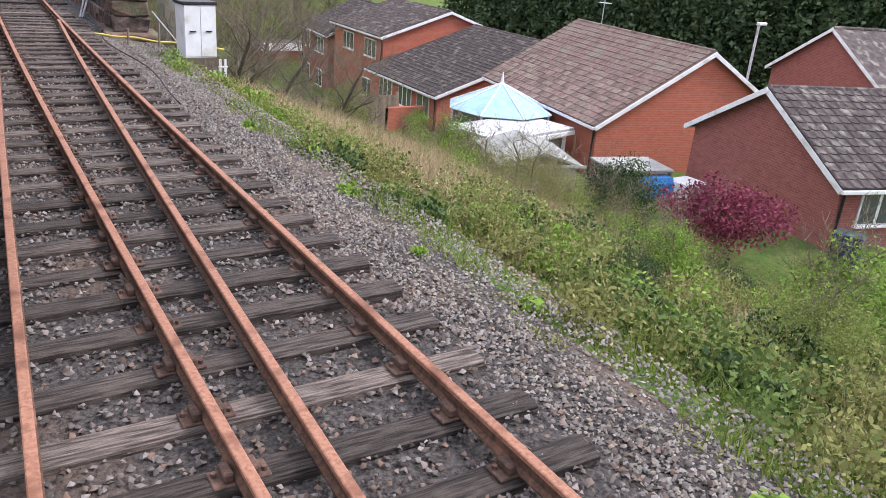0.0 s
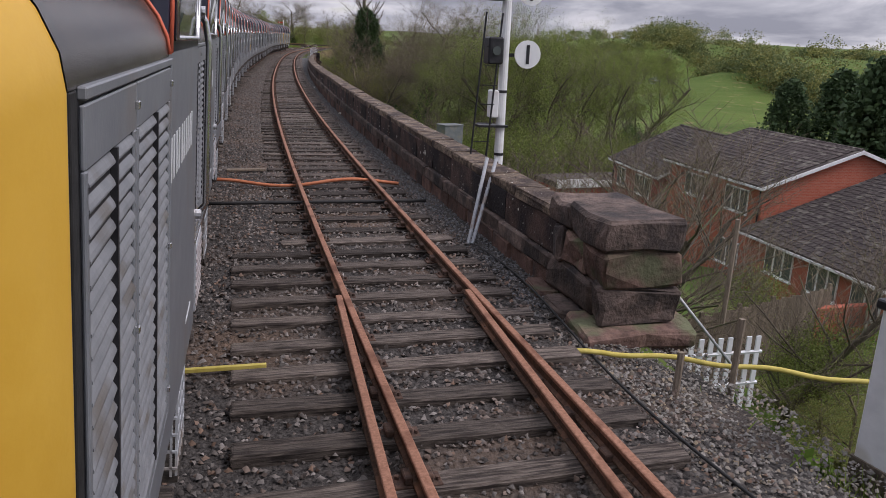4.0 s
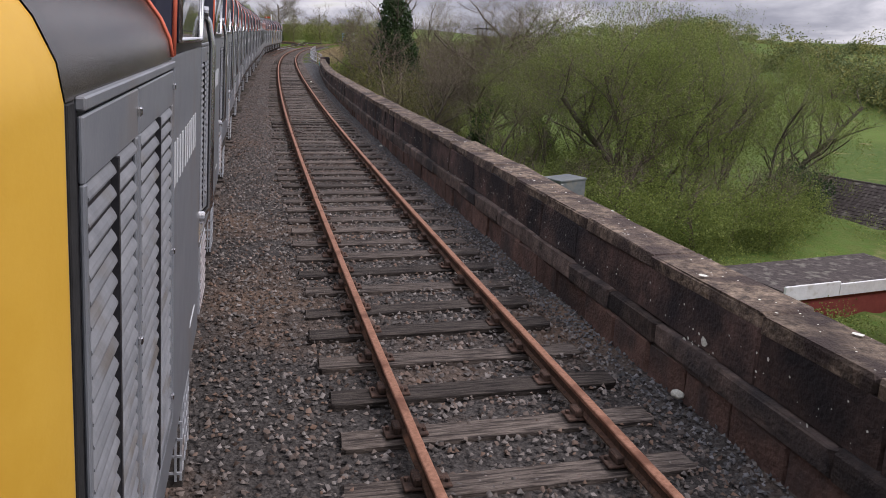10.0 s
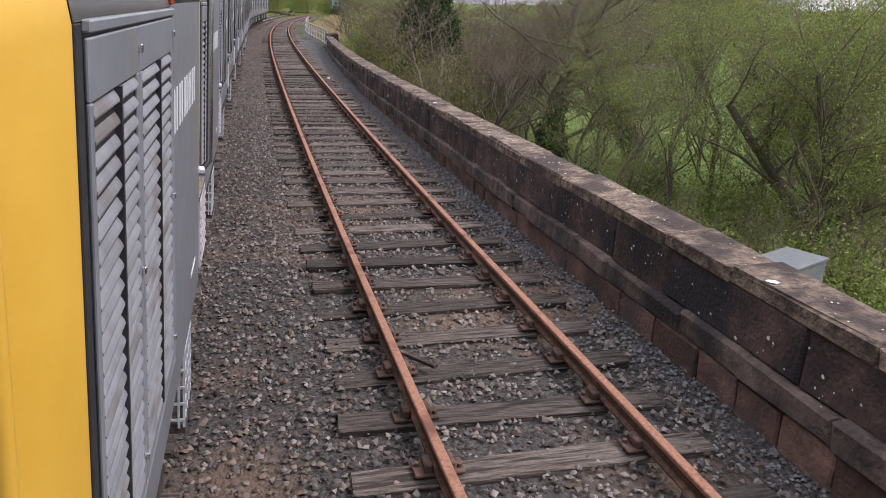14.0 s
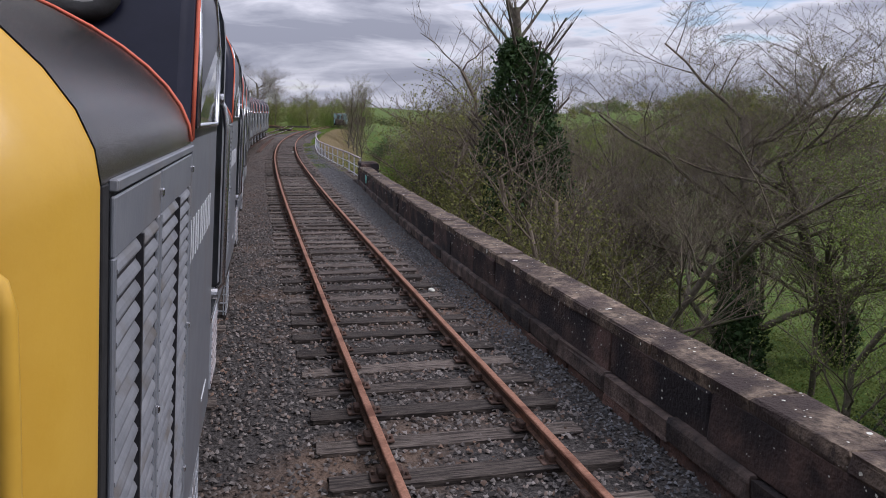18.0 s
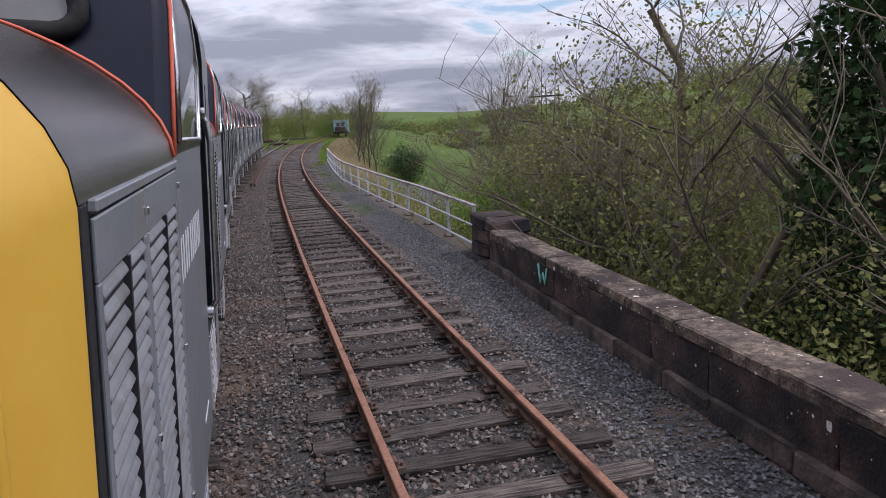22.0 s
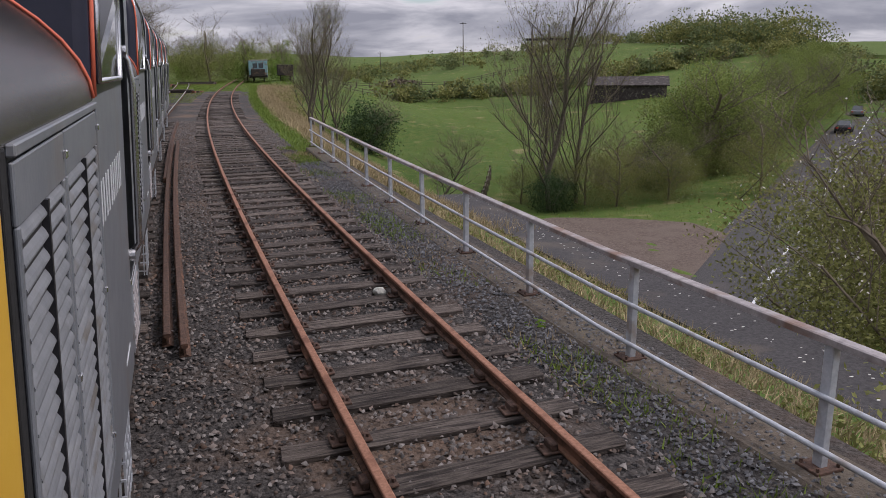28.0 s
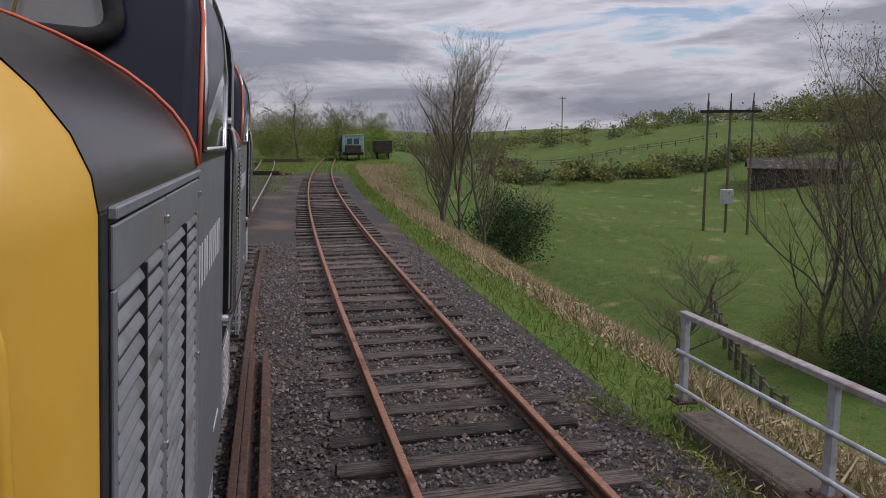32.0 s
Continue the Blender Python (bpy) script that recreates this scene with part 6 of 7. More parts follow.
        bx("grille_frame", b, b + 0.02, z0 - 0.02, z1, 0.0, 0.014, LOCO_GREY, g)
        for y0, y1 in ((a, 1.128), (1.148, b - 0.012)):
            door = bx("grille_door", y0, y1, z1 - 0.115, z1 - 0.012, 0.003, 0.012, LOCO_GREY, g)
            bx("door_stile", y0, y0 + 0.022, z0, z1 - 0.115, 0.003, 0.012, LOCO_GREY, door)
            bx("door_stile", y1 - 0.034, y1, z0, z1 - 0.115, 0.003, 0.012, LOCO_GREY, door)
            bx("door_rail", y0, y1, z0, z0 + 0.05, 0.003, 0.012, LOCO_GREY, door)
            yc = (y0 + 0.022 + y1 - 0.034) / 2
            bx("louvre_post", yc - 0.008, yc + 0.008, z0 + 0.04, z1 - 0.115, 0.0, 0.017, BLACK, door, 0)
            for zz in (z0 + 0.10, z0 + 0.62, z1 - 0.06):
                bx("bolt", y1 - 0.026, y1 - 0.006, zz - 0.010, zz + 0.010, 0.010, 0.022, CHROME, door, 0.003)
            slat = slat_mesh(y1 - y0 - 0.056)
            for i in range(25):
                place("slat", slat, pose(W + 0.004, yc, z0 + 0.062 + i * 0.0425), door)
    # running number, shown as plain bars
    for i in range(5):
        yy = 2.05 + i * 0.212 + (0.02 if i > 1 else 0)
        for k in range(2):
            box_part("number_bar", (W, yy + 0.10 * k, 2.275), (W + 0.003, yy + 0.10 * k + 0.042, 2.43), LIGHTGREY, loco, 0, "pale painted bar")
    box_part("data_bar", (W, 2.86, 1.45), (W + 0.003, 3.14, 1.468), LIGHTGREY, loco, 0, "small pale painted bar")
    # wire step cage under the cab, brake gear and wheels
    st = box_part("step_cage", (1.04, 3.0, 0.52), (1.34, 3.42, 0.56), UNDERFRAME, loco, 0.004, "wire mesh cab step")
    bm = bmesh.new()
    for i in range(5):
        add_box(bm, (1.325, 3.0 + i * 0.102, 0.56), (1.337, 3.012 + i * 0.102, 1.0))
        add_box(bm, (1.325, 3.0, 0.60 + i * 0.095), (1.337, 3.42, 0.612 + i * 0.095))
        add_box(bm, (1.06 + i * 0.06, 2.99, 0.56), (1.072 + i * 0.06, 3.002, 1.0))
        add_box(bm, (1.04, 2.99, 0.60 + i * 0.095), (1.337, 3.002, 0.612 + i * 0.095))
    tagged(part("wire_mesh", bm, GALV, st), kind="stuff")
    for sx in (-1, 1):
        bm = add_box(bmesh.new(), (sx * 1.05 - 0.09, 0.5, 0.45), (sx * 1.05 + 0.09, 3.6, 0.85), 0.03)
        for dy in (1.05, 2.6):
            add_box(bm, (sx * 1.15 - 0.1, dy - 0.2, 0.36), (sx * 1.15 + 0.1, dy + 0.2, 0.68), 0.03)
            add_box(bm, (sx * 1.1 - 0.04, dy + 0.25, 0.30), (sx * 1.1 + 0.04, dy + 0.4, 0.95), 0.01)
        part("bogie_frame", bm, UNDERFRAME, loco, "grimy dark bogie frame")
        pipe_along("brake_hose", [(sx * 1.20, 2.0, 1.0), (sx * 1.24, 2.1, 0.75), (sx * 1.20, 2.25, 0.62), (sx * 1.18, 2.35, 0.8)], 0.022, RUBBER, loco, 8)
    for dy in (1.05, 2.6):
        bm = bmesh.new()
        for sx in (-1, 1):
            tube(bm, (sx * 0.70, dy, 0.57), (sx * 0.82, dy, 0.57), 0.57, sides=28)
        tube(bm, (-0.7, dy, 0.57), (0.7, dy, 0.57), 0.09, sides=10)
        part("wheelset", bm, UNDERFRAME, loco)
    return loco


SLATS = {}


def slat_mesh(width):
    """One pressed louvre blade: it slopes out and down and ends in a small lip."""
    key = round(width, 3)
    if key not in SLATS:
        prof = [(-0.014, 0.024), (0.006, -0.004), (0.0095, -0.012), (0.0095, -0.016), (0.006, -0.016), (0.002, -0.008), (-0.018, 0.020)]
        vs = [(px, e * width / 2, pz) for e in (-1, 1) for px, pz in prof]
        n = len(prof)
        fs = [(i, n + i, n + (i + 1) % n, (i + 1) % n) for i in range(n)] + [tuple(range(n)), tuple(range(2 * n - 1, n - 1, -1))]
        me = bpy.data.meshes.new("slat")
        me.from_pydata(vs, [], fs)
        me.materials.append(LOCO_SLAT)
        SLATS[key] = me
    return SLATS[key]


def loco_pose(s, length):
    """The other track is canted towards the inside of the bend, and the bodies lie near its chord; cant and swing are
    fitted to the camera's view.
    """
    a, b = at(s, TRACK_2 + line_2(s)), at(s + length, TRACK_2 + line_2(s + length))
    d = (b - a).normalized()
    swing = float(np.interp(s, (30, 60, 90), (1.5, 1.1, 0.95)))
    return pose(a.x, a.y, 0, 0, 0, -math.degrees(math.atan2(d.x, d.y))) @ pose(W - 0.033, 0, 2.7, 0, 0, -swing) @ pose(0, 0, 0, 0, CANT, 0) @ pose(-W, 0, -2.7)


# six coupled rakes: noses placed by the camera's whole-second positions, and the room for one unit
for noses, room in NOSES_BY_SECOND:
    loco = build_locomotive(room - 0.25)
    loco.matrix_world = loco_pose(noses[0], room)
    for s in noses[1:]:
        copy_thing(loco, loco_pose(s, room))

# ---------------------------------------------------------------- lineside things
cab = thing("location_cabinet", pose(*at(20.6, 3.5, -0.45), 0, 0, turn_at(20.6) + 8), "tall pale grey lineside equipment cabinet", "cabinet")
box_part("body", (-0.42, -0.28, 0), (0.42, 0.28, 1.32), LIGHTGREY, cab, 0.012)
box_part("roof", (-0.46, -0.32, 1.32), (0.46, 0.32, 1.40), BLACK, cab, 0.012, "black lid")
box_part("plinth", (-0.44, -0.30, -0.3), (0.44, 0.30, 0.02), CONCRETE, cab)
for dx in (-0.21, 0.21):
    dr = box_part("door", (dx - 0.20, -0.298, 0.05), (dx + 0.20, -0.281, 1.28), LIGHTGREY, cab, 0.004)
    hb = box_part("handle", (dx - 0.08, -0.33, 0.66), (dx + 0.08, -0.30, 0.69), BLACK, dr)

# disc signal on a striped white post with ladder
sg = thing("disc_signal", pose(*at(29.8, 2.85, 0), 0, 0, turn_at(29.8)), "white post carrying two white disc signals", "railway signal")
tube_part("post", (0, 0, 0.4), (0, 0, 3.9), 0.085, WHITE, sg, sides=14)
for z in (0.75, 1.9):
    tube_part("band", (0, 0, z), (0, 0, z + 0.05), 0.092, BLACK, sg, sides=14)
for z in (2.55, 3.65):
    bx = box_part("lamp_case", (-0.36, -0.20, z - 0.14), (-0.08, 0.14, z + 0.34), BLACK, sg, 0.03, "black signal lamp case")
    tube_part("lens", (-0.22, -0.20, z + 0.1), (-0.22, -0.23, z + 0.1), 0.08, GLASS, bx, sides=12)
    dsc = tube_part("disc", (0.42, -0.06, z + 0.05), (0.42, -0.085, z + 0.05), 0.25, WHITE, sg, sides=22, label="round white signal disc")
    box_part("disc_bar", (0.39, -0.095, z - 0.12), (0.45, -0.086, z + 0.22), BLACK, dsc)
    box_part("bracket", (0.0, -0.05, z), (0.42, -0.02, z + 0.06), BLACK, sg)
bx = box_part("mechanism", (-0.24, -0.12, 1.45), (-0.09, 0.12, 1.95), WHITE, sg, 0.02)
box_part("platform", (-0.45, -0.16, 1.28), (0.1, 0.16, 1.32), BLACK, sg)
for dx in (-0.42, -0.12):
    tube_part("ladder_side", (dx - 0.25, -0.15, -0.35), (dx, -0.15, 3.3), 0.018, BLACK, sg, sides=6)
for i in range(9):
    tube_part("rung", (-0.62 + 0.03 * i, -0.15, 0.0 + 0.34 * i), (-0.34 + 0.03 * i, -0.15, 0.0 + 0.34 * i), 0.010, BLACK, sg, sides=5)
st = thing("stay_rods", Matrix(), "pair of grey metal stay rods leaning on the wall", "rods")
for d in (0.0, 0.16):
    tube_part("rod", at(27.2, 1.55 + d * 0.4, -0.25), at(27.8, 1.98 + d, 1.0), 0.03, GALV, st, sides=8)
tagged(pipe_along("stay_wire", [at(25.0, 3.3, 0.2), at(24.0, 4.2, -1.1)], 0.02, GALV, None, 6), "slanting stay wire at the pier", "wire")

# hoses, pipes and planks across the tracks
rh = random.Random(9)
tagged(pipe_along("yellow_hose", [at(22.75 - 0.12 * max(0, o - 1.2) ** 1.5, o, -0.19 + 0.02 * math.sin(o * 6) - 0.10 * max(0, o - 1.6)) for o in np.linspace(1.3, 4.6, 22)], 0.028, HOSE_YELLOW, None, 8), "dirty yellow hose lying across the stones", "hose")
tagged(box_part("yellow_plank", (-0.5, -0.022, -0.03), (0.42, 0.022, 0.01), HOSE_YELLOW, None, 0.005, "", pose(*at(22.9, -2.1, -0.16), 0, 0, turn_at(22))), "yellow painted plank on the ballast", "plank")
tagged(pipe_along("orange_pipe", [at(31.75 + 0.12 * math.sin(o * 2), o, -0.11 + 0.05 * math.sin(o * 2.4 + 1)) for o in np.linspace(-3.0, 1.35, 24)], 0.035, HOSE_ORANGE, None, 8), "orange pipe lying across the track", "pipe")
tagged(pipe_along("black_cable", [at(s, 1.62 + 0.12 * math.sin(s * 0.8), -0.24) for s in np.linspace(14, 27, 40)], 0.014, CABLE, None, 6), "black cable along the ballast", "cable")
tagged(pipe_along("black_pipe", [at(29.9, o, -0.13) for o in np.linspace(-2.6, 1.5, 8)], 0.03, CABLE, None, 8), "black pipe between the sleepers", "pipe")
tagged(box_part("pale_stick", (-0.2, -0.025, 0), (0.2, 0.025, 0.03), COPING, None, 0.004, "", pose(*at(64.95, -0.55, -0.12), 0, 0, -60)), "pale split stick beside the rail", "stick")
tagged(box_part("loose_plank", (-0.42, -0.07, 0), (0.42, 0.07, 0.05), FENCE_WOOD, None, 0.006, "", pose(*at(33.6, -1.75, -0.19), 0, 0, 4)), "pale loose plank in the ballast", "plank")
for i, (s, o, h) in enumerate(((22.0, 2.05, 0.38), (22.3, 2.9, 0.55), (24.6, 4.4, 1.0))):
    k = tagged(tube_part("stake", at(s, o, -0.75), at(s + 0.03, o + 0.04, -0.32 + h), 0.035, FENCE_WOOD, None, sides=7), "dark short wooden stake in the ground", "stake", "stakes")
# small crooked cracked stones lying about on the sleepers
for s, o, sc in ((138.6, 0.55, 0.09), (128.5, -0.9, 0.05), (90.4, 1.2, 0.06), (62.5, 1.6, 0.05), (47, 1.75, 0.06)):
    bm = bmesh.new()
    bmesh.ops.create_icosphere(bm, subdivisions=2, radius=sc)
    for v in bm.verts:
        v.co *= 1 + 0.3 * noise.noise(v.co * 14)
        v.co.z *= 0.7
    ob = part("stone", bm, LICHEN)
    ob.matrix_world = pose(*at(s, o, -0.17))
    tagged(ob, "single pale stone lying on the ballast", "stone")

# spare rails lying between the tracks
for s0, s1, o in ((137.2, 160, -1.95), (137.6, 160, -2.12), (150, 170.6, -2.2)):
    sp = sweep("spare_rail", s0, s1, [(o - 0.035, -0.06), (o + 0.035, -0.06), (o + 0.035, -0.095), (o + 0.012, -0.11), (o + 0.012, -0.175), (o + 0.06, -0.20), (o - 0.06, -0.20), (o - 0.012, -0.175), (o - 0.012, -0.11), (o - 0.035, -0.095)], RAIL_DARK, None, 2)
    sweep("rail_head", s0 + 0.004, s1 - 0.004, [(o - 0.037, -0.094), (o - 0.037, -0.064), (o - 0.028, -0.057), (o + 0.028, -0.057), (o + 0.037, -0.064), (o + 0.037, -0.094)], CHAIR, sp, 2)
    tagged(sp, "loose rusty rail lying between the tracks", "rail", "spare rails")

# ---------------------------------------------------------------- road, lane and the old deck beside the bridge
RC, RD = Vector((36.8, 150.7, 0)), Vector((0.853, 0.522, 0))
RN = Vector((-RD.y, RD.x, 0))


def road_strip(name, a, b, lo, hi, z, mat, label):
    vs, fs = [], []
    n = 40
    for i in range(n + 1):
        d = a + (b - a) * i / n
        for w in (lo, hi):
            p = RC + RD * d + RN * w
            vs.append((p.x, p.y, z + 0.0002 * max(0, d) ** 1.5))
    for i in range(n):
        fs.append((2 * i, 2 * i + 1, 2 * i + 3, 2 * i + 2))
    return mesh_from(name, vs, fs, mat)


tagged(road_strip("road", -60, 260, -3.6, 3.4, -5.98, ASPHALT, ""), "grey asphalt country road going under the line", "road", kind="structure")
mk = tagged(new("road_markings"), "worn white painted road markings", "road marking", kind="structure")
for i in range(60):
    road_strip("dash", -40 + i * 4.6, -38 + i * 4.6, -0.06, 0.06, -5.974, WHITE, "").parent = mk
for w in (-3.2, 3.05):
    road_strip("edge_line", -50, 250, w - 0.05, w + 0.05, -5.974, COPING, "").parent = mk
vs = [(30.5, 150.0), (39.0, 155.5), (39.5, 158.5), (37.0, 161.5), (34.0, 163.5), (31.5, 163.5), (30.0, 158)]
tagged(mesh_from("lane", [(x, y, -5.95) for x, y in vs], [tuple(range(len(vs)))], EARTH), "brown earth lane joining the road", "lane", kind="structure")
dk = tagged(sweep("old_deck", 118, 156.2, [(7.0, -2.15), (8.9, -2.2), (8.9, -3.4), (7.0, -3.4)], DECK, None, 2), "dark old bridge deck strewn with pale petals", "deck", kind="structure")
g = np.random.default_rng(77)
pts = at_many(np.repeat(g.uniform(119, 156, 480), 4), np.repeat(g.uniform(7.05, 8.85, 480), 4) + np.tile([-1, 0, 1, 0], 480) * np.repeat(g.uniform(0.012, 0.045, 480), 4), -2.165) + np.tile([[0, 0, 0], [0, 0.025, 0], [0, 0, 0], [0, -0.025, 0]], (480, 1))
tagged(quick_mesh("petals", pts.reshape(-1, 4, 3)[:, ::-1].reshape(-1, 3), 4, LICHEN), "scattered pale petals and lichen on the deck", "petals", kind="stuff")


def car(d, w, body, label):
    p = RC + RD * d + RN * w
    c = thing("car", pose(p.x, p.y, -5.98 + 0.0002 * d ** 1.5, 0, 0, heading(RD.x, RD.y)), label, "car")
    bm = add_box(bmesh.new(), (-0.85, -2.0, 0.28), (0.85, 2.0, 0.85), 0.12)
    part("body", bm, body, c)
    bm = add_box(bmesh.new(), (-0.72, -1.5, 0.85), (0.72, 0.9, 1.42), 0.05)
    for v in bm.verts:
        if v.co.z > 1.2:
            v.co.x *= 0.82
            v.co.y *= 0.78
    part("cabin", bm, GLASS, c)
    for dx in (-0.78, 0.78):
        for dy in (-1.25, 1.25):
            wh = tube_part("wheel", (dx - 0.1, dy, 0.31), (dx + 0.1, dy, 0.31), 0.31, RUBBER, c, sides=16)
    for dx in (-0.6, 0.6):
        box_part("tail_light", (dx - 0.14, -2.02, 0.6), (dx + 0.14, -1.98, 0.74), RED, c)
    return c


car(62, 1.6, BLACK, "dark car driving away on the road")
car(88, 1.6, LOCO_GREY, "grey car driving away on the road")
car(128, -1.6, WHITE, "white car far along the road")

# ---------------------------------------------------------------- poles, yard and distance
hp = thing("pole_transformer", pose(*at(213.5, 35.5, float(ground_height(213.5, 35.5))), 0, 0, -30), "three-pole electricity transformer structure with crossbar", "electricity pole")
for dx in (-1.9, 0, 1.9):
    tube_part("pole", (dx, 0, -0.5), (dx, 0, 11.6), 0.13, BARK, hp, r2=0.10, sides=8)
    tube_part("insulator", (dx, 0, 11.6), (dx, 0, 12.3), 0.05, BLACK, hp, sides=6)
box_part("crossbar", (-2.6, -0.1, 10.6), (2.6, 0.1, 10.85), BLACK, hp)
box_part("transformer", (-0.5, -0.4, 2.6), (0.5, 0.4, 3.9), GALV, hp, 0.05)
for s, o, z, h in ((361, 61, 8.0, 12.5), (395, 40, 10, 8)):
    ep = thing("electricity_pole", pose(*at(s, o, float(ground_height(s, o)))), "wooden electricity pole on the hill", "electricity pole", "poles on the hill")
    tube_part("pole", (0, 0, -0.5), (0, 0, h), 0.16, BARK, ep, r2=0.11, sides=8)
    box_part("crossarm", (-1.1, -0.08, h - 0.5), (1.1, 0.08, h - 0.35), BLACK, ep)
    for dx in (-1.0, 0, 1.0):
        tube_part("insulator", (dx, 0, h - 0.35), (dx, 0, h - 0.1), 0.06, LIGHTGREY, ep, sides=6)

wg = thing("old_wagon", pose(*at(248, 3.0, -0.3), 0, 0, turn_at(248)), "old derelict teal railway vehicle on the siding", "wagon")
box_part("body", (-1.35, 0, 0.9), (1.35, 9, 3.1), BLUEGREEN, wg, 0.05)
box_part("roof", (-1.4, -0.05, 3.1), (1.4, 9.05, 3.3), SHEDROOF, wg, 0.08)
for dx in (-0.75, 0.1):
    box_part("cab_window", (dx, -0.03, 2.1), (dx + 0.65, 0.02, 2.8), GLASS, wg)
box_part("buffer_beam", (-1.3, -0.25, 0.75), (1.3, 0.0, 1.15), UNDERFRAME, wg)
box_part("bonnet", (-1.0, -1.6, 0.9), (1.0, 0.0, 2.0), UNDERFRAME, wg, 0.08)
for dy in (1.5, 7.5):
    for dx in (-0.75, 0.75):
        tube_part("wheel", (dx - 0.06, dy, 0.5), (dx + 0.06, dy, 0.5), 0.45, UNDERFRAME, wg, sides=18)
wg2 = thing("flat_wagon", pose(*at(252, 7.0, -0.3), 0, 0, turn_at(250)), "dark rusty wagon beside the derelict vehicle", "wagon")
box_part("body", (-1.2, 0, 0.9), (1.2, 7, 2.5), UNDERFRAME, wg2, 0.05)
for dy in (1.2, 5.8):
    for dx in (-0.75, 0.75):
        tube_part("wheel", (dx - 0.06, dy, 0.5), (dx + 0.06, dy, 0.5), 0.45, UNDERFRAME, wg2, sides=18)
rs = random.Random(33)
for s, o, n, ln in ((213, -4.0, 12, 3.4), (236, -10, 16, 6), (240, -18, 16, 6), (244, -5, 12, 5), (233, -24, 12, 5)):
    rk = thing("sleeper_stack", pose(*at(s, o, -0.35), 0, 0, turn_at(s) + rs.uniform(30, 80)), "stack of old sleepers and rusty rails in the yard", "stack", "stacks in the yard")
    for i in range(n):
        z = 0.17 * (i // 5)
        box_part("sleeper", (-1.2 + 0.3 * (i % 5) - 0.12, -ln / 2 + rs.uniform(-0.3, 0.3), z), (-1.2 + 0.3 * (i % 5) + 0.12, ln / 2 + rs.uniform(-0.3, 0.3), z + 0.15), TIMBER if i % 3 else RAIL_RUST, rk, 0.01)
fs_ = thing("semaphore_signal", pose(*at(205, -9.0, -0.35), 0, 0, turn_at(205)), "white signal post with a red semaphore arm", "railway signal")
tube_part("post", (0, 0, 0), (0, 0, 6.2), 0.10, WHITE, fs_, sides=10)
arm = box_part("arm", (-1.2, -0.03, 5.45), (0.1, 0.0, 5.75), RED, fs_)
box_part("arm_band", (-0.95, -0.036, 5.45), (-0.8, -0.03, 5.75), WHITE, arm)
dd = tube_part("disc", (0.0, -0.15, 3.6), (0.0, -0.18, 3.6), 0.28, WHITE, fs_, sides=16)
cb = thing("lineside_cabinet", pose(*at(202, -8.0, -0.35)), "pale lineside cabinet beside the signal", "cabinet")
box_part("body", (-0.5, -0.4, 0), (0.5, 0.4, 1.6), LIGHTGREY, cb, 0.02)
box_part("lid", (-0.54, -0.44, 1.6), (0.54, 0.44, 1.68), GALV, cb, 0.01)
fm = thing("farm_shed", pose(*at(239, 57.6, -3.8), 0, 0, -42), "dark low farm barn beyond the trees", "barn")
box_part("wall", (-5.5, -4, -6.0), (5.5, 4, 2.3), TILE_DARK, fm)
for sx in (-1, 1):
    rf = part("roof", add_box(bmesh.new(), (-5.9, 0, -0.1), (5.9, 4.5, 0.05)), TILE_DARK, fm)
    rf.matrix_local = pose(0, 0, 3.55, -15, 0, 0) if sx > 0 else pose(0, 0, 3.55, 0, 0, 180) @ pose(0, 0, 0, -15, 0, 0)
tr = thing("cattle_trough", pose(*at(264, 36.5, float(ground_height(264, 36.5)))), "pale cattle feeder in the field", "trough")
box_part("rail", (-1.4, -0.4, 0.9), (1.4, -0.34, 1.0), LIGHTGREY, tr)
box_part("tray", (-1.4, -0.4, 0.4), (1.4, 0.4, 0.7), LIGHTGREY, tr, 0.03)
for dx in (-1.3, 1.3):
    box_part("leg", (dx - 0.05, -0.4, -0.2), (dx + 0.05, 0.4, 0.9), LIGHTGREY, tr)
# the post and wire fences across the pasture
for k, (s0, o0, s1, o1, n) in enumerate(((268, 14, 262, 70, 26), (170, 13.5, 186, 20, 10), (300, 20, 296, 75, 20))):
    ff = thing("field_fence", Matrix(), "low post and rail fence across the pasture", "fence", "field fences")
    pts = [at(s0 + (s1 - s0) * i / n, o0 + (o1 - o0) * i / n, float(ground_height(s0 + (s1 - s0) * i / n, o0 + (o1 - o0) * i / n))) for i in range(n + 1)]
    for p in pts:
        box_part("post", (p.x - 0.07, p.y - 0.07, p.z - 0.3), (p.x + 0.07, p.y + 0.07, p.z + 1.15), BARK, ff)
    for z in (0.55, 1.0):
        pipe_along("rail", [p + Vector((0, 0, z)) for p in pts], 0.05, BARK, ff, 5)
# heap of brushwood on the hillside
hb = shrub("dark heap of brushwood and earth on the hillside", 81, 4.2, 0.9, TWIG, 1500, 0.25, False, "brush_heap")
set_on(hb, 301, 32.5)
# fence along the left bank far ahead
lf = thing("left_fence", Matrix(), "pale timber post and rail fence beside the line", "fence")
pts = [at(120 + 3 * i, -7.2 - 0.02 * i, -0.4) for i in range(16)]
for p in pts:
    box_part("post", (p.x - 0.06, p.y - 0.06, -0.8), (p.x + 0.06, p.y + 0.06, 0.75), FENCE_WOOD, lf)
for z in (0.35, 0.75, 1.1):
    pipe_along("rail", [p + Vector((0, 0, z)) for p in pts], 0.045, FENCE_WOOD, lf, 5)
# the grey roof box seen over the parapet
gb = thing("roof_cabinet", pose(18.2, 75.6, -8.4, 0, 0, 20), "pale grey metal kiosk standing below the viaduct", "kiosk")
box_part("body", (-0.9, -0.6, 0), (0.9, 0.6, 4.6), KIOSK, gb, 0.02)
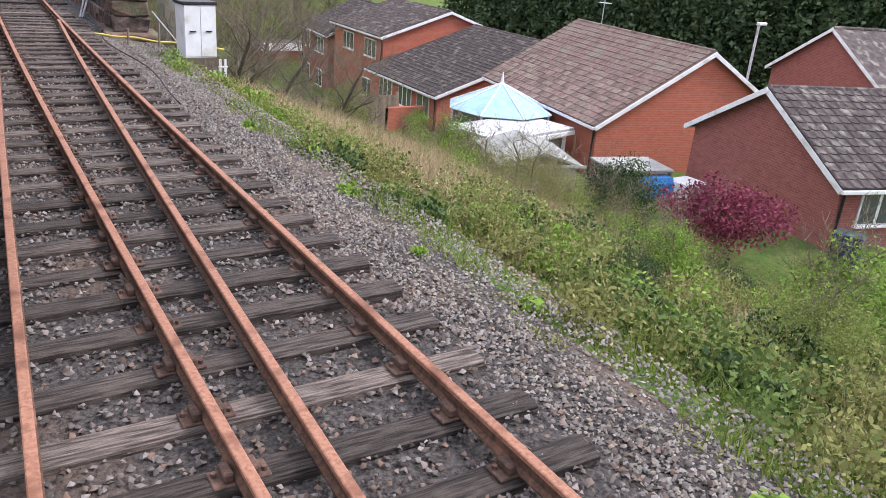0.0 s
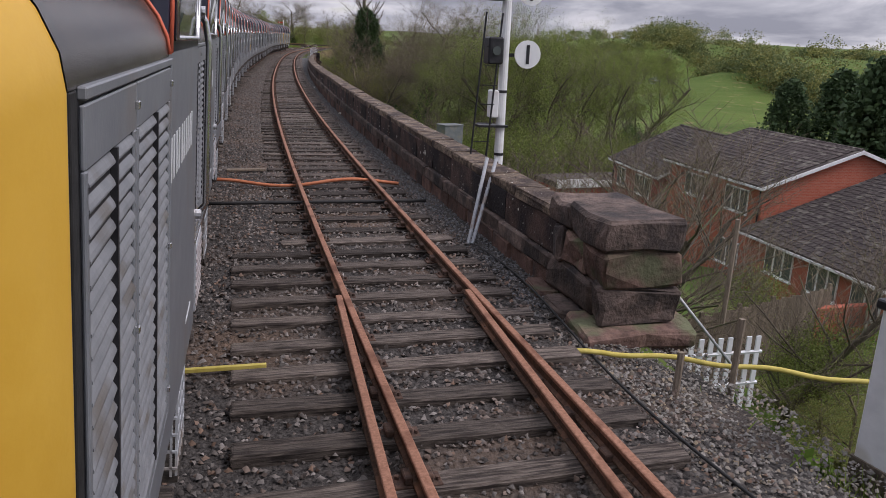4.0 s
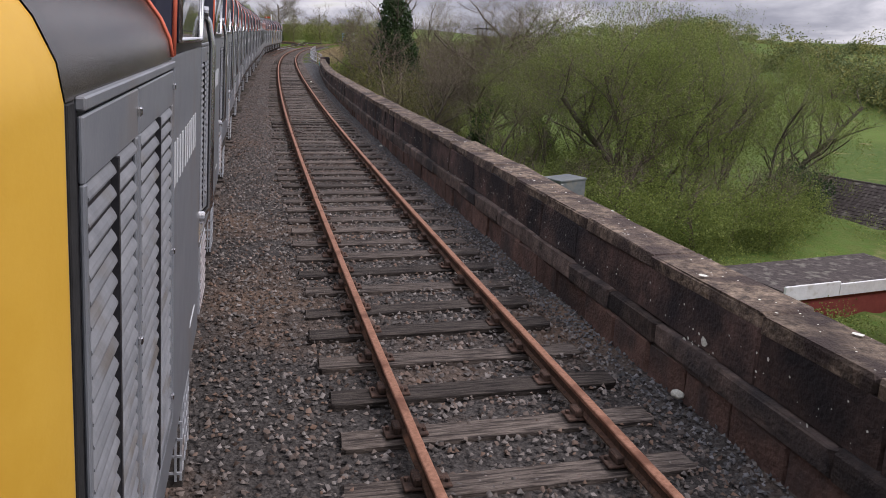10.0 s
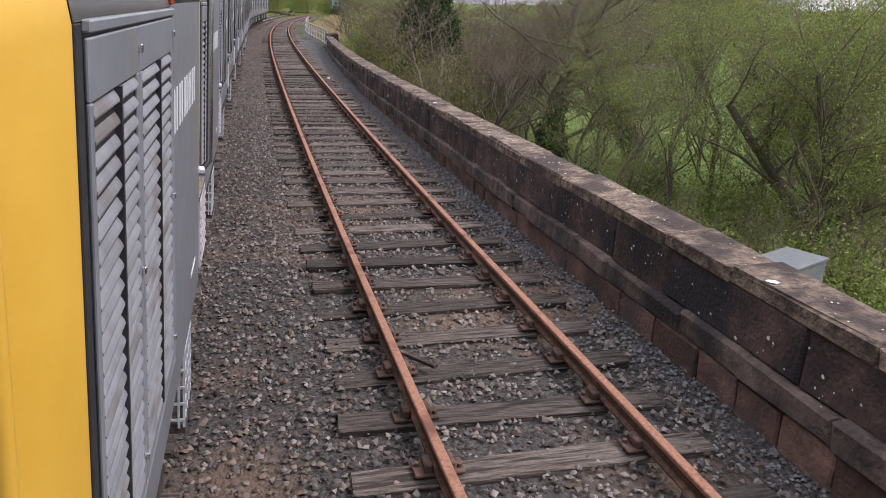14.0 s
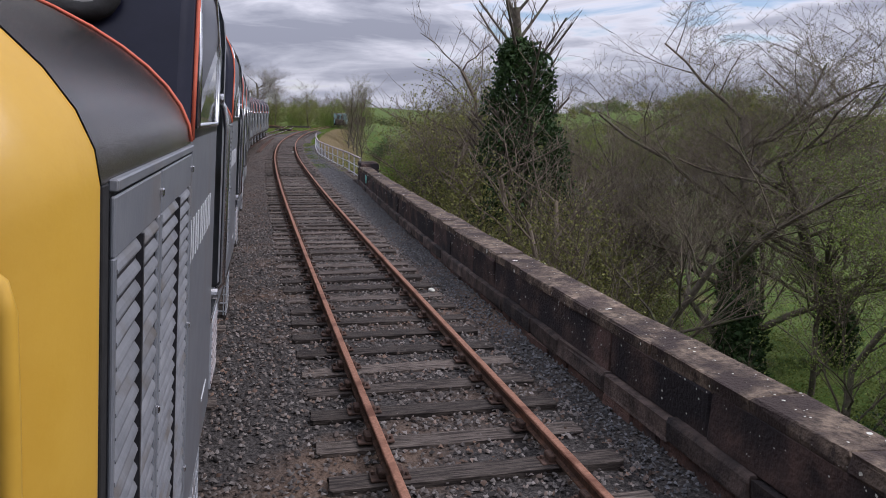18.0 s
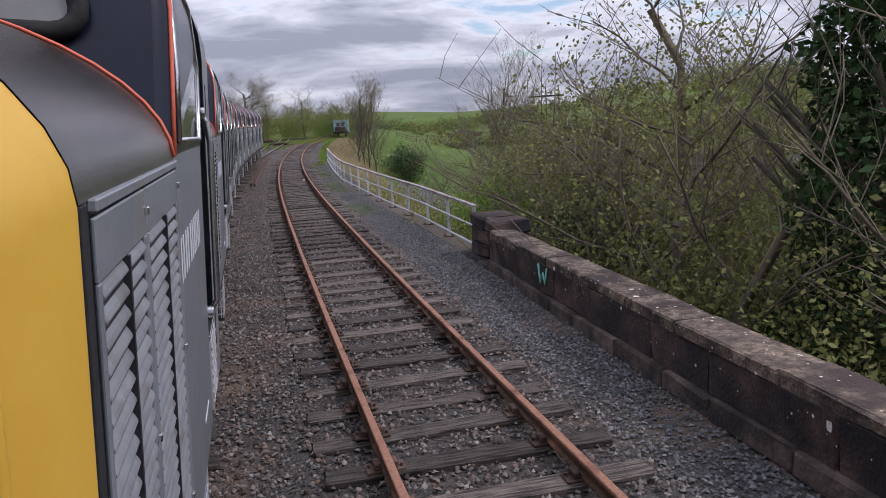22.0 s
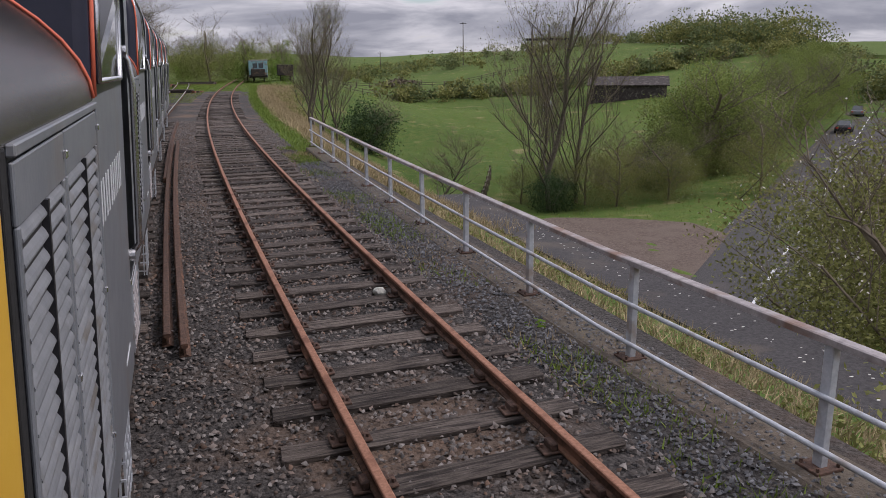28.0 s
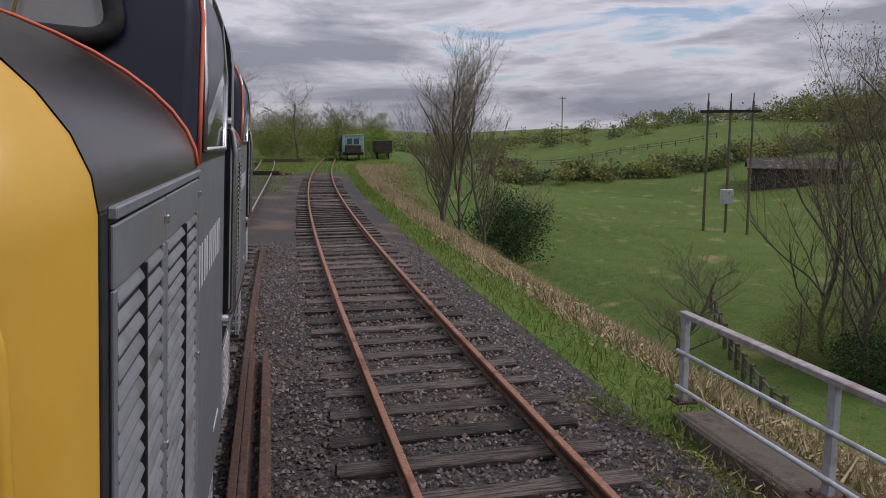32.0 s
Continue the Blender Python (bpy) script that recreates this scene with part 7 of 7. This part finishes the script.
box_part("lid", (-0.94, -0.64, 4.6), (0.94, 0.64, 4.70), KIOSK, gb, 0.02)

# ---------------------------------------------------------------- ground cover on the banks
def cover(name, clumps, per, radius, height, size, mat, label, seed, category="plants"):
    """Low plants: leaves heaped round many clump centres. clumps: rows of (s, off, size)."""
    g = np.random.default_rng(seed)
    c = np.array(clumps, float)
    z = ground_height(c[:, 0], c[:, 1])
    base = at_many(c[:, 0], c[:, 1], z)
    n = len(c)
    d = g.normal(0, 1, (n, per, 3))
    d /= np.linalg.norm(d, axis=2)[:, :, None]
    r = g.uniform(0.2, 1, (n, per, 1)) ** 0.5
    p = d * r * np.array([radius, radius, height]) * c[:, 2][:, None, None]
    p[:, :, 2] = np.abs(p[:, :, 2])
    return tagged(leaf_cloud(name, (p + base[:, None]).reshape(-1, 3), 1, 0.02, size, mat, seed), label, category, kind="stuff")


def blades(name, n, s_range, off_range, length, width, mat, label, seed, flat=0.4, where=None, z_fix=None):
    """Thin upright or fallen blades."""
    g = np.random.default_rng(seed)
    s, o = g.uniform(*s_range, n), g.uniform(*off_range, n)
    if where is not None:
        k = where(s, o, g)
        s, o = s[k], o[k]
        n = len(s)
    z = ground_height(s, o) if z_fix is None else np.full(n, z_fix)
    p = at_many(s, o, z)
    d = g.normal(0, flat, (n, 3)) + [0, 0, 1]
    d[:, 2] = np.abs(d[:, 2])
    d /= np.linalg.norm(d, axis=1)[:, None]
    ln = g.uniform(0.5, 1.3, (n, 1)) * length
    u = np.cross(d, g.normal(0, 1, (n, 3)))
    u /= np.linalg.norm(u, axis=1)[:, None]
    tri = np.stack([p - u * width, p + u * width, p + d * ln], 1)
    return tagged(quick_mesh(name, tri.reshape(-1, 3), 3, mat), label, "grass", kind="stuff")


g = np.random.default_rng(91)


def scatter(n, s_range, off_range, lo=0.6, hi=1.3):
    return np.stack([g.uniform(*s_range, n), g.uniform(*off_range, n), g.uniform(lo, hi, n)], -1)


def drift(n, s_range, off_range, lo, hi, seed, keep=0.0):
    """Clump centres gathered into drifts, with bare ground between them."""
    q = np.random.default_rng(seed)
    s, o = q.uniform(*s_range, n * 4), q.uniform(*off_range, n * 4)
    field = np.sin(s * 1.15 + seed) * np.sin(o * 1.35 + 0.6 * s) + 0.5 * np.sin(s * 2.9 + o * 2.1 + seed * 2)
    k = np.nonzero(field > keep)[0][:n]
    return np.stack([s[k], o[k], q.uniform(lo, hi, len(k))], -1)


cover("nettles", np.concatenate([drift(150, (-2, 12), (3.2, 12), 0.5, 1.3, 2), drift(70, (11, 17), (4.5, 11.5), 0.5, 1.2, 4), drift(26, (11, 20), (2.8, 5.4), 0.3, 1.0, 5), drift(70, (18, 28), (4.6, 9.5), 0.6, 1.3, 6, -0.4)]), 190, 0.40, 0.50, 0.034, LEAF_GREEN, "dense nettles and weeds on the bank", 92)
cover("brambles", np.concatenate([drift(150, (-2, 12), (2.9, 12), 0.6, 1.35, 3), drift(40, (11, 23), (2.8, 5), 0.3, 0.9, 7)]), 330, 0.42, 0.50, 0.031, LEAF_OLIVE, "tangled mounds of bramble on the bank", 93)
cover("bramble_leaves", drift(120, (-2, 12), (2.8, 11), 0.6, 1.3, 3), 190, 0.44, 0.54, 0.036, LEAF_MID, "mid-green bramble leaves over the mounds", 117)
cover("bright_weeds", np.concatenate([drift(46, (-2, 12), (4, 10.5), 0.6, 1.2, 9), drift(16, (12, 24), (2.6, 5), 0.3, 1.0, 11)]), 170, 0.36, 0.5, 0.045, LEAF_BRIGHT, "bright green weeds in new leaf", 94)
cover("dock_leaves", scatter(24, (16, 24), (3.0, 6.0), 0.5, 1.0), 40, 0.4, 0.30, 0.12, LEAF_BRIGHT, "large light green dock leaves by the cabinet", 95)
cover("track_weeds", [(2.0, 2.05, 0.8), (20.9, 2.75, 0.6), (14.6, 2.7, 0.5), (9.0, 2.5, 0.6), (11.2, 2.9, 0.8), (136.9, 2.0, 0.6), (18, 2.6, 0.5), (5.2, 2.7, 0.5), (6.6, 2.2, 0.35), (12.6, 2.3, 0.4)], 60, 0.26, 0.30, 0.055, LEAF_BRIGHT, "green weeds at the edge of the ballast", 96)
cover("ballast_moss", drift(70, (-2, 23), (1.5, 2.9), 0.3, 0.9, 13, 0.2), 60, 0.30, 0.05, 0.016, LEAF_OLIVE, "low olive moss and seedlings in the gravel", 118)
blades("bank_grass", 46000, (-4, 30), (2.2, 14), 0.22, 0.008, GRASS, "rough green grass on the bank", 97, 0.5, lambda s, o, g: g.uniform(0, 1, len(s)) < np.clip((o - 2.2) * 0.9, 0.02, 1) * ((s < 22.5) | (o > 3.6)) * (0.25 + 0.75 * (np.sin(s * 1.3 + 1) * np.sin(o * 1.9 + s * 0.5) > 0.0)))
blades("tussocks", 20000, (-2, 22), (2.5, 5.0), 0.30, 0.007, GRASS, "yellow-green grass tussocks along the bank's edge", 119, 0.45, lambda s, o, g: np.sin(s * 2.1) * np.sin(o * 3.1 + s) > 0.25)
cover("bracken_mat", scatter(420, (10.5, 22), (4.0, 10.5)), 150, 0.55, 0.18, 0.03, STRAW, "matted dead brown bracken", 111)
cover("dead_litter", scatter(330, (-2, 11), (3.0, 12)), 130, 0.6, 0.06, 0.026, LITTER, "patches of dead brown stalks and litter", 114)
cover("ivy_mounds", drift(42, (-2, 12), (3.0, 11), 0.5, 1.2, 17), 220, 0.40, 0.48, 0.042, LEAF_IVY, "dark green leafy mounds on the bank", 115)
blades("bracken", 26000, (10, 21), (4.6, 10), 0.6, 0.006, STRAW, "matted dead brown bracken on the bank", 98, 1.6)
blades("dry_stalks", 6000, (-2, 30), (3.5, 14), 0.8, 0.005, STRAW, "dry standing stalks among the weeds", 99, 0.35)
# verge beyond the fence and past its end
cover("straw_mat", scatter(900, (150, 232), (3.3, 6.8)), 120, 0.5, 0.2, 0.03, STRAW, "pale matted dry grass on the embankment shoulder", 112, "grass")
blades("verge_straw", 60000, (149, 232), (3.1, 9.5), 0.42, 0.018, STRAW, "dry pale grass on the embankment shoulder", 101, 0.6, lambda s, o, g: (s > 149) & (g.uniform(0, 1, len(s)) < np.exp(-((o - 5.2) / 2.4) ** 2)))
blades("verge_grass", 40000, (150, 235), (2.1, 5), 0.18, 0.012, GRASS, "green grass along the ballast edge", 102, 0.5, lambda s, o, g: g.uniform(0, 1, len(s)) < np.exp(-((o - 2.7) / 0.5) ** 2) * 1.0)
blades("kerb_grass", 60000, (116, 158), (1.35, 2.5), 0.12, 0.011, GRASS, "thin grass tufts between track and kerb", 103, 0.7, lambda s, o, g: (g.uniform(0, 1, len(s)) < 0.35 * np.clip(np.sin(s * 1.7 + 2 * o) + np.sin(s * 0.61 + 2) + 0.4, 0, 1) * np.exp(-((o - 1.95) / 0.35) ** 2)) & (s > 122), -0.29)
cover("kerb_moss", drift(420, (124, 158), (1.2, 2.35), 0.4, 1.2, 23, 0.1), 70, 0.30, 0.045, 0.018, LEAF_MOSS, "yellow-green moss and seedlings over the gravel", 120)
cover("kerb_soil", scatter(260, (113, 157), (2.3, 3.3), 0.5, 1.1), 60, 0.28, 0.03, 0.022, LITTER, "dead leaves and soil over the kerb", 121)
blades("kerb_straw", 5000, (126, 158), (1.5, 2.6), 0.11, 0.011, STRAW, "dry tufts between track and kerb", 104, 0.8, lambda s, o, g: np.sin(s * 1.3 + 1) > 0.1, -0.30)
blades("slope_straw", 18000, (114, 160), (3.2, 7.0), 0.26, 0.010, STRAW, "dry grass and stalks below the fence", 105, 0.6, None, None)
cover("valley_undergrowth", np.concatenate([scatter(330, (58, 132), (3.4, 22), 0.8, 1.8), scatter(160, (60, 120), (18, 40), 1, 2)]), 260, 1.0, 0.7, 0.046, LEAF_GREEN, "leafy undergrowth below the viaduct", 106)
cover("valley_brambles", np.concatenate([scatter(260, (80, 134), (3.4, 16), 0.8, 1.8), scatter(90, (28, 60), (3.2, 9), 0.6, 1.2)]), 230, 0.95, 0.75, 0.043, LEAF_OLIVE, "olive brambles and saplings below the viaduct", 107)
cover("slope_weeds", scatter(150, (114, 158), (3.3, 7.0), 0.4, 1.0), 70, 0.4, 0.22, 0.035, LEAF_OLIVE, "low olive weeds on the dry slope", 116)
cover("verge_scrub", scatter(60, (196, 232), (5, 12), 0.7, 1.5), 120, 0.8, 0.8, 0.06, LEAF_OLIVE, "low scrub along the siding", 108)
blades("track_edge_grass", 14000, (192, 262), (-9, -2.2), 0.14, 0.018, GRASS, "green grass over the old yard ballast", 113, 0.6, None, -0.24)
blades("yard_grass", 20000, (205, 262), (-14, 8), 0.2, 0.016, GRASS, "short green grass across the yard", 109, 0.5)
blades("pasture_grass", 30000, (160, 270), (12, 60), 0.16, 0.02, GRASS, "short pasture grass", 110, 0.5)
